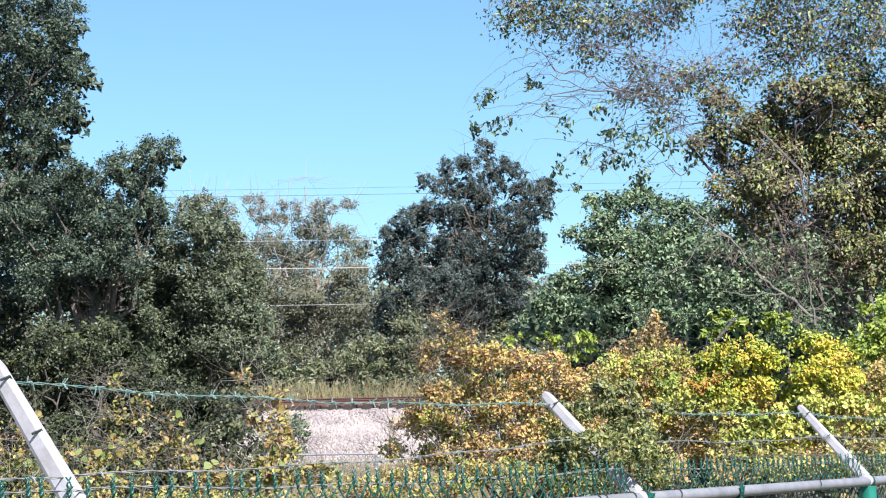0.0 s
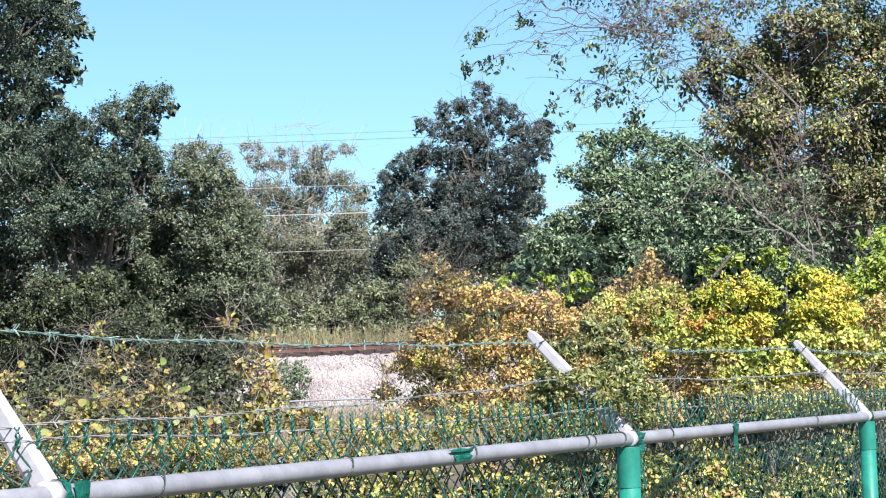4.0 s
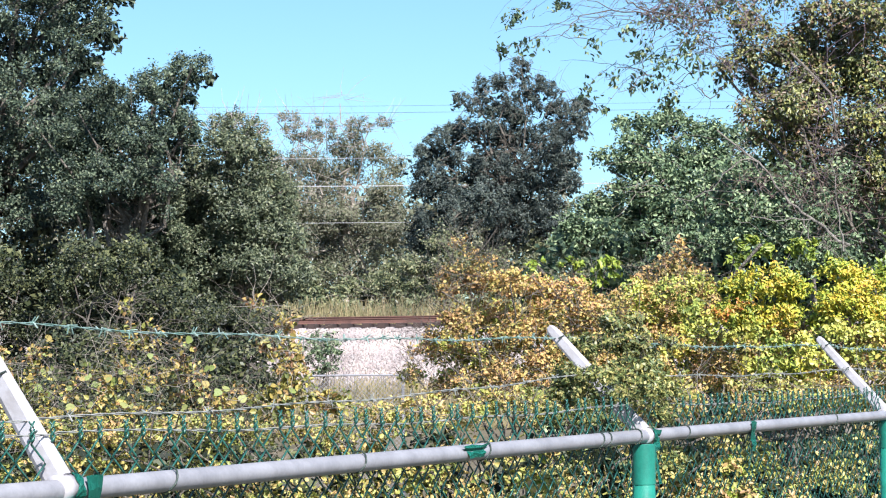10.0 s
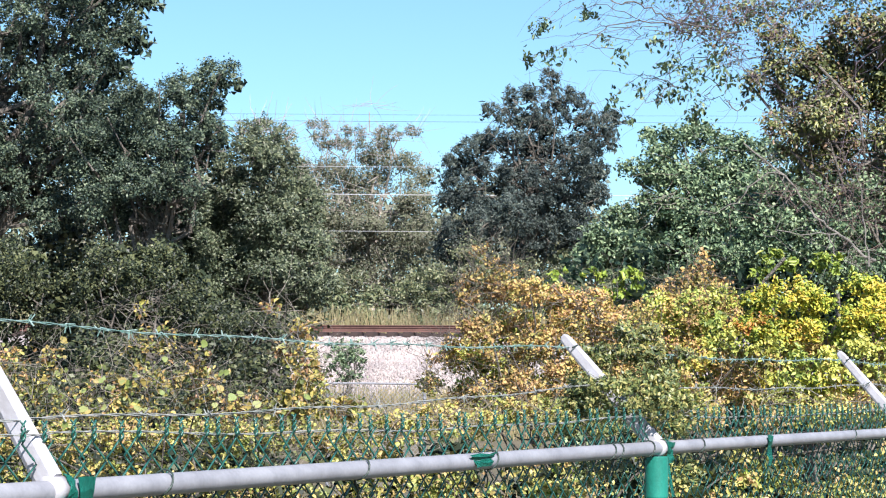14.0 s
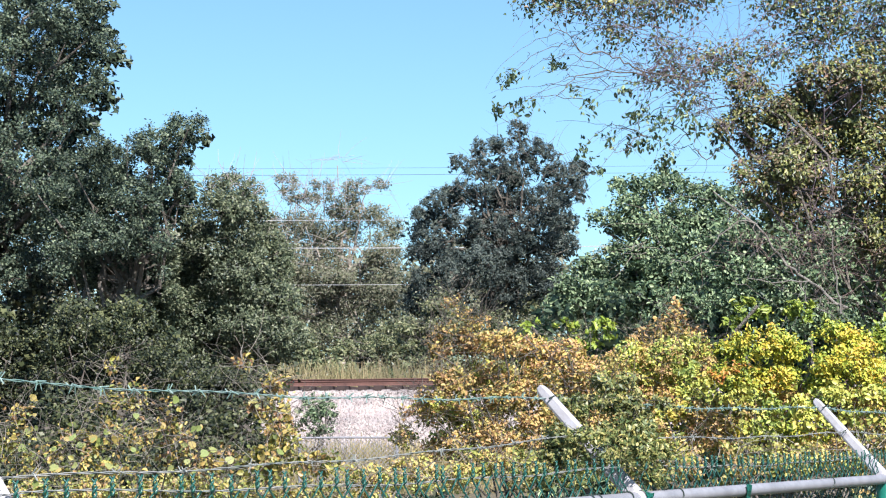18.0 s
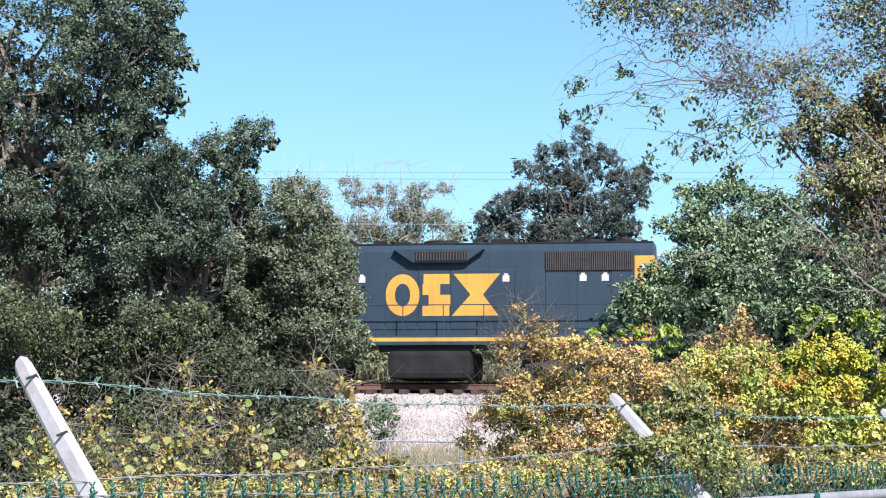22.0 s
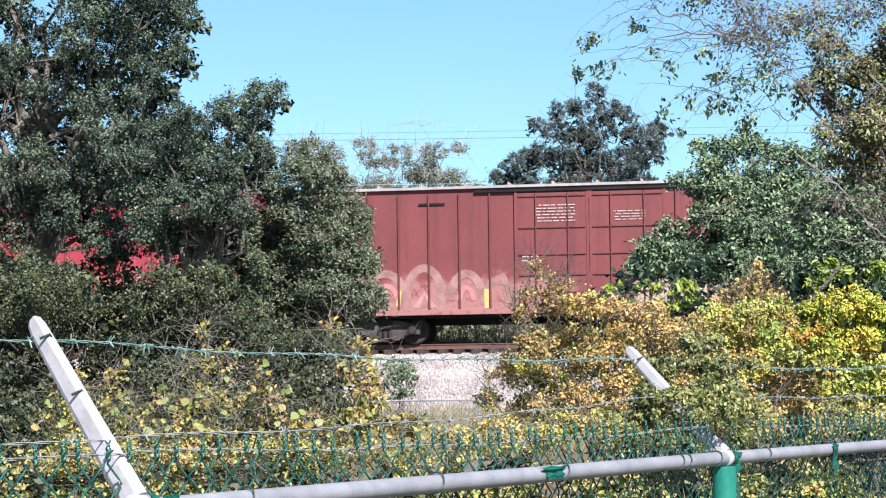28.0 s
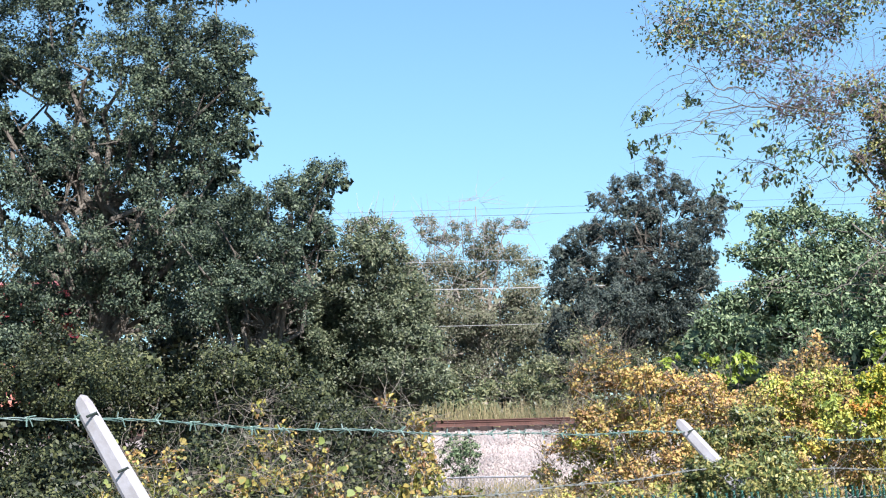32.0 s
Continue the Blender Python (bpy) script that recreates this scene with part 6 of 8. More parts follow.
LOCO_BLUE = paint("loco_blue", (0.021, 0.037, 0.055), (0.014, 0.026, 0.040), 0.45)
LOCO_GOLD = paint("loco_gold", (0.52, 0.255, 0.045), (0.40, 0.19, 0.035), 0.5)
CREAM = paint("cab_roof_cream", (0.36, 0.315, 0.265), (0.25, 0.215, 0.18), 0.6)
GRILLE = surface("dusty_grille", (0.055, 0.045, 0.042), (0.02, 0.02, 0.022), 4.0, 0.8)
TANK_BLACK = paint("tank_black", (0.027, 0.027, 0.034), (0.020, 0.020, 0.025), 0.62)
TANK_GREY = paint("tank_grey", (0.080, 0.082, 0.098), (0.066, 0.067, 0.080), 0.7)
HOPPER_WHITE = paint("hopper_white", (0.345, 0.318, 0.305), (0.285, 0.26, 0.248), 0.55, streak=(0.21, 0.185, 0.17))
GLASS, _nt, _b = nodes("cab_glass")
_b.inputs["Base Color"].default_value, _b.inputs["Roughness"].default_value, _b.inputs["Specular IOR Level"].default_value = (0.012, 0.018, 0.018, 1), 0.08, 0.25
CACHE = {}


def shared(key, make):
    if key not in CACHE:
        CACHE[key] = make()
    return CACHE[key]


def plate(name, parent, mat, x0, x1, z0, z1, y=-1.5, t=0.006, label=""):
    return part(name, boxes((x0, x1, y - t, y, z0, z1)), mat, parent, label)


def lettering(name, parent, mat, words, x, z, height, y, label, wide=1.0, shell=None):
    cu = bpy.data.curves.new(name, "FONT")
    cu.body, cu.size, cu.extrude, cu.offset = words, height / 0.7, 0.002, 0.012 * height
    cu.align_x = "CENTER"
    ob = bpy.data.objects.new(name, cu)
    me = bpy.data.meshes.new_from_object(ob)
    bpy.data.objects.remove(ob)
    me.transform(Matrix.Translation((x, y, z)) @ pose(0, 0, 0, 90) @ Matrix.Diagonal((wide, 1, 1, 1)))
    if shell:
        for v in me.vertices:
            v.co.y = -math.sqrt(shell[0] ** 2 - (v.co.z - shell[1]) ** 2) - 0.006 + (v.co.y - y)
    me.materials.append(mat)
    return part(name, me, mat, parent, label)


def bars(parent, mat, x0, x1, z0, z1, rows, y, seed=1, label="rows of small lettering"):
    """Writing too small to read: short bars in rows."""
    rng = random.Random(seed)
    bm = bmesh.new()
    h = (z1 - z0) / rows
    for r in range(rows):
        x = x0 + rng.uniform(0, 0.1)
        while x < x1 - 0.05:
            w = min(rng.uniform(0.08, 0.3), x1 - x)
            box(bm, x, x + w, y - 0.005, y, z0 + r * h + h * 0.33, z0 + r * h + h * 0.67)
            x += w + rng.uniform(0.03, 0.07)
    return part("small_lettering", bm, mat, parent, label)


def ribbon(bm, pts, w, y):
    """A flat painted stroke through points in x and z."""
    n = len(pts)
    L, R = [], []
    for i, (x, z) in enumerate(pts):
        ax, az = pts[max(i - 1, 0)]
        bx, bz = pts[min(i + 1, n - 1)]
        d = math.hypot(bx - ax, bz - az) or 1
        nx, nz = -(bz - az) / d * w / 2, (bx - ax) / d * w / 2
        L.append(bm.verts.new((x + nx, y, z + nz)))
        R.append(bm.verts.new((x - nx, y, z - nz)))
    for i in range(n - 1):
        bm.faces.new((L[i], L[i + 1], R[i + 1], R[i]))


def arch(cx, z0, w, h, n=14, a0=0.0, a1=180.0):
    return [(cx - w / 2 * math.cos(radians(a0 + (a1 - a0) * i / n)), z0 + h * math.sin(radians(a0 + (a1 - a0) * i / n))) for i in range(n + 1)]


def wheelset_mesh(r=0.46):
    bm = bmesh.new()
    for s in (-1, 1):
        prof = [(0.05, 0.02), (0.12, 0.08), (0.34, 0.05), (r - 0.07, 0.07), (r, 0.07), (r, -0.05), (r + 0.025, -0.06), (r + 0.025, -0.08), (r - 0.07, -0.08), (0.12, -0.06), (0.05, -0.08)]
        seg, rings = 24, []
        for k in range(seg):
            a = 2 * math.pi * k / seg
            rings.append([bm.verts.new((rad * math.cos(a), s * (0.76 + o), rad * math.sin(a))) for rad, o in prof])
        for k in range(seg):
            for i in range(len(prof) - 1):
                bm.faces.new((rings[k][i], rings[(k + 1) % seg][i], rings[(k + 1) % seg][i + 1], rings[k][i + 1]))
        for k in range(3):
            a = 2 * math.pi * k / 3
            x, z = 0.17 * math.cos(a), 0.17 * math.sin(a)
            box(bm, x - 0.025, x + 0.025, s * 0.86 - 0.02, s * 0.86 + 0.02, z - 0.025, z + 0.025)
    tube(bm, [(0, -1.05, 0), (0, 1.05, 0)], 0.085, sides=12)
    bmesh.ops.recalc_face_normals(bm, faces=bm.faces)
    return mesh_of("wheelset", bm, WHEEL_STEEL, True)


WHEELS = []


def truck(car, x, base=1.78):
    """Two-axle truck: side frames, spring nests, bolster and two turning wheelsets."""
    h = base / 2
    tr = part("truck", shared(("bolster",), lambda: mesh_of("bolster", boxes((-0.2, 0.2, -1.2, 1.2, 0.5, 0.85), bevel=0.02), BLACK_STEEL)), BLACK_STEEL, car, "rust brown cast truck")
    tr.location = (x, 0, 0)
    o = [(-h - 0.28, 0.62), (-h - 0.22, 0.30), (-h + 0.22, 0.30), (-0.42, 0.12), (0.42, 0.12), (h - 0.22, 0.30), (h + 0.22, 0.30), (h + 0.28, 0.62), (h - 0.1, 0.68), (0.38, 0.78), (-0.38, 0.78), (-h + 0.1, 0.68)]
    for s in (-1, 1):
        fr = part("side_frame", shared(("frame", base), lambda: mesh_of("side_frame", prism(o, -0.09, 0.09, 0.02), TRUCK_STEEL)), TRUCK_STEEL, tr)
        fr.location = (0, s * 1.0, 0)
        for k in (-0.17, 0.0, 0.17):
            sp = part("spring", shared(("spring",), lambda: mesh_of("spring", tube(bmesh.new(), [(0, 0, 0.18), (0, 0, 0.42)], 0.07, sides=10), WHEEL_STEEL)), WHEEL_STEEL, tr)
            sp.location = (k, s * 1.13, 0)
    for s in (-1, 1):
        for y in (-1.12, 1.12):
            bm = bmesh.new()
            tube(bm, [(s * h, y - 0.08, 0.46), (s * h, y + 0.08, 0.46)], 0.13, sides=12)
            part("axle_box", bm, WHEEL_STEEL, tr)
        w = part("wheelset", shared(("wheelset",), wheelset_mesh), WHEEL_STEEL, tr)
        w.location = (s * h, 0, 0.46)
        WHEELS.append((w, car, s * h, x))
    return tr


def coupler(car, x, s):
    part("coupler", boxes((min(x, x + s * 0.7), max(x, x + s * 0.7), -0.12, 0.12, 0.72, 0.98), (min(x + s * 0.5, x + s * 0.75), max(x + s * 0.5, x + s * 0.75), -0.2, 0.2, 0.66, 1.02), bevel=0.03), TRUCK_STEEL, car)


def ladder(car, x0, x1, z0, z1, y, mat, step=0.33, out=0.07, r=0.016):
    bm = bmesh.new()
    for x in (x0, x1):
        tube(bm, [(x, y - out, z0), (x, y - out, z1)], r, sides=6)
    z = z0 + 0.1
    while z < z1:
        tube(bm, [(x0, y - out, z), (x1, y - out, z)], r, sides=6)
        z += step
    return part("ladder", bm, mat, car)


def boxcar(x0, x1, roof, body_paint, label, ribs, doors, trim=None, corner=None, gills=True, plug=True, fascia=0.16, rib_from=None):
    """High sided boxcar; doors: pairs of x on both sides; gills: stepped corrugation on the end walls."""
    L = x1 - x0
    trim = trim or body_paint
    car = empty("boxcar", pose(0, 0, 0), label, "boxcar", "cars of the train")
    end = 0.24 if gills else 0.0
    part("body", boxes((end, L - end, -1.46, 1.46, 0.95, roof - 0.12), bevel=0.02), body_paint, car)
    for xe in (0, L - end) if gills else ():
        part("end_wall", boxes((xe, xe + end, -1.40, 1.40, 0.95, 1.75), bevel=0.02), body_paint, car)
        for y in (-1.46, 1.40):
            part("corner_post", boxes((xe, xe + end, y, y + 0.06, 0.95, roof - 0.12)), body_paint, car)
    bm = bmesh.new()
    prof = [(-1.58, roof - fascia), (-1.58, roof - 0.08), (-0.7, roof - 0.02), (0, roof), (0.7, roof - 0.02), (1.58, roof - 0.08), (1.58, roof - fascia)]
    ends = [[bm.verts.new((x, y, z)) for y, z in prof] for x in (-0.05, L + 0.05)]
    for i in range(len(prof)):
        j = (i + 1) % len(prof)
        bm.faces.new((ends[0][i], ends[0][j], ends[1][j], ends[1][i]))
    bm.faces.new(ends[0])
    bm.faces.new(ends[1][::-1])
    bmesh.ops.recalc_face_normals(bm, faces=bm.faces)
    k = 0.9
    while k < L:
        box(bm, k - 0.03, k + 0.03, -1.5, 1.5, roof - 0.07, roof + 0.012)
        k += 1.4
    part("roof", bm, trim, car)
    rib_mat = shared(("rib_paint", body_paint.name), lambda: surface(body_paint.name + "_rib", *RIB_OF[body_paint.name], 2.0, 0.6))
    rib = shared(("rib", roof, body_paint.name), lambda: mesh_of("rib", prism([(-0.025, 1.08), (0.025, 1.08), (0.025, roof - 0.3), (-0.025, roof - 0.3)], -0.07, 0.0, 0.006), rib_mat))
    rail_mat = BLACK_STEEL if body_paint.name.startswith("pale_blue") else rib_mat
    x = ribs if rib_from is None else rib_from
    while x < L - 0.1:
        if not any(a - 0.1 < x < b + 0.1 for a, b in doors):
            for s in (-1, 1):
                r = part("rib", rib, body_paint, car)
                r.matrix_basis = pose(x, s * 1.46, 0, 0, 0, 0 if s < 0 else 180)
        x += ribs
    for s in (-1, 1):
        y = s * 1.46
        part("side_sill", boxes((0, L, min(y, y + s * 0.05), max(y, y + s * 0.05), 0.90, 1.08), bevel=0.01), body_paint, car)
        for a, b in doors:
            bm = boxes((a + 0.03, b - 0.03, min(y, y + s * 0.05), max(y, y + s * 0.05), 1.1, roof - 0.35), bevel=0.015)
            d = part("door", bm, body_paint, car)
            if plug:
                for zz in (1.55, 2.1, 2.75, 3.6, roof - 0.45):
                    part("door_rail", boxes((a + 0.1, b - 0.1, min(y + s * 0.05, y + s * 0.09), max(y + s * 0.05, y + s * 0.09), zz - 0.02, zz + 0.02)), rail_mat, d)
                for f in (0.28, 0.72):
                    xx = a + (b - a) * f
                    bm = bmesh.new()
                    tube(bm, [(xx, y + s * 0.1, 1.15), (xx, y + s * 0.1, roof - 0.36)], 0.02, sides=8)
                    part("lock_rod", bm, rail_mat, d)
                for xx in (a + 0.02, b - 0.02):
                    part("door_post", boxes((xx - 0.05, xx + 0.05, min(y, y + s * 0.07), max(y, y + s * 0.07), 1.0, roof - 0.25)), body_paint, d)
            else:
                n = 13
                for i in range(n):
                    zz = 1.3 + (roof - 1.9) * i / (n - 1)
                    part("door_corrugation", boxes((a + 0.12, b - 0.12, min(y + s * 0.05, y + s * 0.085), max(y + s * 0.05, y + s * 0.085), zz - 0.05, zz + 0.05), bevel=0.012), body_paint, d)
        part("door_track", boxes((L * 0.3, L * 0.85, min(y, y + s * 0.1), max(y, y + s * 0.1), roof - 0.30, roof - 0.22)), BLACK_STEEL, car)
    if gills:
        for xe, s in ((0, -1), (L, 1)):
            for i in range(4):
                zz = roof - 0.62 - 0.77 * i
                part("end_corrugation", boxes((min(xe, xe - s * end), max(xe, xe - s * end), -1.395, 1.395, zz, zz + 0.42), bevel=0.03), body_paint, car)
    if corner:
        for y in (-1.535, 1.465):
            part("corner_plate", boxes((L - 0.22, L + 0.06, y, y + 0.07, roof - 0.85, roof - 0.18)), corner, car, "white corner plate")
    rung_paint = shared(("rung_paint", body_paint.name), lambda: surface(body_paint.name + "_rung", *(tuple(0.5 * v for v in c) for c in RIB_OF[body_paint.name]), 2.0, 0.6))
    for xa in (0.12, L - 0.75):
        ladder(car, xa, xa + 0.46, 0.6, 2.7, -1.46, rung_paint, 0.45)
    part("underframe", boxes((0.1, L - 0.1, -0.25, 0.25, 0.62, 0.95), (1.0, L - 1.0, -1.3, 1.3, 0.82, 0.95), (L * 0.42, L * 0.58, -0.9, -0.3, 0.45, 0.85)), BLACK_STEEL, car)
    for x in (2.4, L - 2.4):
        truck(car, x)
    coupler(car, 0, -1)
    coupler(car, L, 1)
    return car, x0


CARS = []


def locomotive():
    car = empty("locomotive", pose(0, 0, 0), "dark blue diesel locomotive with gold markings and cream cab roof", "locomotive")
    part("frame", boxes((0.35, 16.3, -1.5, 1.5, 1.22, 1.52), (0.3, 0.5, -1.45, 1.45, 0.35, 1.5), (16.1, 16.3, -1.45, 1.45, 0.35, 1.5), bevel=0.02), LOCO_BLUE, car)
    plate("sill_stripe", car, LOCO_GOLD, 1.2, 15.5, 1.34, 1.46, label="gold stripe along the sill")
    part("walkway_skirt", boxes((0.45, 4.95, -1.47, -0.9, 1.52, 2.02), bevel=0.03), LOCO_BLUE, car)
    part("skirt_slot", boxes((1.25, 2.15, -1.485, -1.46, 1.80, 1.85)), BLACK_STEEL, car)
    for x in (0.72, 2.0):
        part("marker_plate", boxes((x - 0.1, x + 0.1, -1.482, -1.465, 1.60, 1.76)), WHITE_MARK, car)
    part("short_hood", boxes((0.62, 1.9, -0.95, 0.95, 1.52, 3.28), bevel=0.1), LOCO_BLUE, car)
    plate("hood_stripe", car, LOCO_GOLD, 0.66, 0.86, 1.9, 3.1, -0.951, label="gold warning stripe")
    part("nose_lamp", boxes((0.95, 1.12, -0.99, -0.94, 2.9, 3.06), bevel=0.01), WHITE_MARK, car)
    part("nose_grab_iron", boxes((1.35, 1.75, -1.0, -0.97, 2.78, 2.81), (1.2, 1.23, -1.0, -0.97, 2.2, 2.8)), WHITE_MARK, car)
    cab = part("cab", prism([(1.85, 1.52), (3.76, 1.52), (3.76, 4.12), (1.85, 4.12)], -1.5, 1.5, 0.04), LOCO_BLUE, car)
    part("cab_roof", prism([(1.75, 4.0), (3.82, 4.0), (3.80, 4.46), (1.95, 4.46)], -1.53, 1.53, 0.05), CREAM, cab, "cream cab roof")
    part("roof_unit", boxes((2.45, 3.65, -0.8, 0.8, 4.46, 4.64), bevel=0.05), CREAM, cab)
    win = part("window_frame", boxes((2.26, 3.2, -1.53, -1.49, 3.05, 3.08), (2.26, 3.2, -1.53, -1.49, 3.62, 3.65), (2.27, 2.3, -1.53, -1.49, 3.08, 3.62), (2.70, 2.75, -1.53, -1.49, 3.08, 3.62), (3.16, 3.19, -1.53, -1.49, 3.08, 3.62)), GALV, cab)
    for a, b in ((2.3, 2.7), (2.75, 3.16)):
        part("pane", boxes((a, b, -1.515, -1.495, 3.08, 3.62)), GLASS, win)
    part("sunshade", prism([(2.05, 3.9), (3.45, 3.9), (3.25, 3.72), (2.2, 3.72)], -1.85, -1.5), LOCO_BLUE, cab)
    lettering("cab_number", car, LOCO_GOLD, "2725", 2.73, 2.36, 0.42, -1.503, "gold painted number on the cab")
    hood = prism([(-0.95, 1.52), (0.95, 1.52), (0.95, 4.24), (0.72, 4.5), (-0.72, 4.5), (-0.95, 4.24)], 3.76, 15.42, 0.02)
    hood.transform(Matrix(((0, 1, 0, 0), (1, 0, 0, 0), (0, 0, 1, 0), (0, 0, 0, 1))))
    bmesh.ops.recalc_face_normals(hood, faces=hood.faces)
    hood = part("long_hood", hood, LOCO_BLUE, car)
    for x in (6.3, 7.35, 8.4, 9.45, 10.5, 11.5, 12.5, 13.5, 14.6):
        part("hood_door", boxes((x - 0.49, x + 0.49, -0.972, -0.95, 1.75, 3.65), bevel=0.008), LOCO_BLUE, hood)
    def slats(name, a, b, z0, z1, y, n, upright=True):
        g = part(name, boxes((a, b, y, y + 0.03, z0, z1)), BLACK_STEEL, hood)
        for i in range(n):
            if upright:
                x = a + (b - a) * (i + 0.5) / n
                part("slat", boxes((x - 0.016, x + 0.016, y - 0.03, y, z0, z1)), GRILLE, g)
            else:
                z = z0 + (z1 - z0) * (i + 0.5) / n
                part("slat", boxes((a, b, y - 0.03, y, z - 0.012, z + 0.012)), GRILLE, g)
    slats("air_intake", 4.13, 5.6, 3.6, 4.25, -1.0, 22)
    slats("radiator_grille", 12.0, 14.78, 3.6, 4.2, -1.0, 40)
    part("blower_housing", boxes((4.45, 5.75, -1.3, -0.9, 1.9, 2.5), (4.45, 5.75, -1.22, -0.9, 2.55, 3.62), bevel=0.05), LOCO_BLUE, hood)
    part("brake_housing", prism([(7.1, 4.3), (7.75, 3.86), (9.45, 3.86), (10.07, 4.3)], -1.2, 1.2, 0.02), LOCO_BLUE, hood)
    slats("brake_grille", 7.85, 9.5, 3.93, 4.22, -1.23, 18)
    for x, r in ((8.5, 0.6), (12.2, 0.55), (13.35, 0.55), (14.4, 0.4)):
        bm = bmesh.new()
        tube(bm, [(x, 0, 4.44), (x, 0, 4.64)], r, r * 0.94, sides=20)
        part("fan_housing", bm, BLACK_STEEL, hood)
    part("roof_cap", boxes((3.9, 15.4, -0.76, 0.76, 4.48, 4.53), (5.0, 5.6, -0.5, 0.5, 4.5, 4.68), (7.0, 7.5, -0.4, 0.4, 4.5, 4.62), (10.2, 10.9, -0.6, 0.6, 4.5, 4.66), (15.0, 15.2, -0.5, 0.5, 4.5, 4.6), bevel=0.01), BLACK_STEEL, hood, "dark sooty roof fittings")
    part("exhaust_stack", boxes((6.3, 6.7, -0.2, 0.2, 4.44, 4.68), bevel=0.03), BLACK_STEEL, hood)
    part("end_panel", boxes((14.82, 15.44, -0.975, 0.975, 1.56, 4.05), bevel=0.02), LOCO_GOLD, hood, "gold rear end panel")
    plate("rear_lamp", hood, WHITE_MARK, 15.02, 15.32, 3.55, 3.78, -0.976)
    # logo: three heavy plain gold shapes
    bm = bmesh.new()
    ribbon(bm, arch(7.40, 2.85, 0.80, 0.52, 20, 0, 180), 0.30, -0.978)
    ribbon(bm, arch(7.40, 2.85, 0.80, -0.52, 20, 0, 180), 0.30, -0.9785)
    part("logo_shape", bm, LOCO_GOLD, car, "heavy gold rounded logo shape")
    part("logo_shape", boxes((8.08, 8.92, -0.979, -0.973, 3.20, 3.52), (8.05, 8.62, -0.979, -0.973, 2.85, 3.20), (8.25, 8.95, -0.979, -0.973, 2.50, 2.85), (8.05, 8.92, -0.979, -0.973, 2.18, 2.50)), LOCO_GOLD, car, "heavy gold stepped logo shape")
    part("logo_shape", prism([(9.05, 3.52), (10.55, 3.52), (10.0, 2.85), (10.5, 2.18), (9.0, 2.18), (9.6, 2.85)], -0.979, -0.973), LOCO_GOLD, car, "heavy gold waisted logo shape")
    for x in (6.07, 10.74, 13.2, 13.9):
        part("marker_plate", boxes((x - 0.11, x + 0.11, -0.985, -0.972, 3.26, 3.46), (x - 0.06, x + 0.06, -0.985, -0.972, 3.46, 3.52)), WHITE_MARK, car)
    bm = bmesh.new()
    tube(bm, [(3.9, -1.46, 2.72), (4.3, -1.46, 2.72), (4.9, -1.46, 2.5), (14.9, -1.46, 2.5), (15.6, -1.46, 2.5)], 0.018, sides=6)
    rail = part("handrail", bm, LOCO_BLUE, car)
    for k in range(9):
        bm = bmesh.new()
        tube(bm, [(4.9 + k * 1.3, -1.46, 1.5), (4.9 + k * 1.3, -1.46, 2.5)], 0.018, sides=6)
        part("stanchion", bm, LOCO_BLUE, rail)
    for a, s in ((0.05, 1), (15.62, 1)):
        st = part("step_well", boxes((a + 0.08, a + 0.6, -1.45, -0.9, 0.38, 0.42), (a + 0.08, a + 0.6, -1.45, -0.9, 0.75, 0.79), (a + 0.08, a + 0.6, -1.45, -0.9, 1.1, 1.14)), TRUCK_STEEL, car)
        part("step_side", boxes((a + 0.04, a + 0.10, -1.44, -0.85, 0.32, 1.5), (a + 0.58, a + 0.64, -1.44, -0.85, 0.32, 1.5), (a + 0.08, a + 0.6, -0.92, -0.88, 0.35, 1.5)), BLACK_STEEL, st)
        for x in (a + 0.06, a + 0.62):
            bm = bmesh.new()
            tube(bm, [(x, -1.47, 0.38), (x, -1.47, 2.55)], 0.022, sides=6)
            part("grab_post", bm, LOCO_GOLD, st, "yellow grab post")
    part("fuel_tank", boxes((7.0, 9.7, -1.4, 1.4, 0.16, 1.08), bevel=0.18), BLACK_STEEL, car)
    bm = bmesh.new()
    tube(bm, [(6.7, -1.25, 1.16), (9.7, -1.25, 1.16)], 0.14, sides=12)
    part("air_reservoir", bm, BLACK_STEEL, car)
    part("battery_box", boxes((3.9, 5.9, -1.47, -1.0, 1.56, 1.95), bevel=0.02), LOCO_BLUE, car)
    truck(car, 3.7, 2.74)
    truck(car, 13.0, 2.74)
    coupler(car, 0.3, -1)
    coupler(car, 16.3, 1)
    return car, -0.28


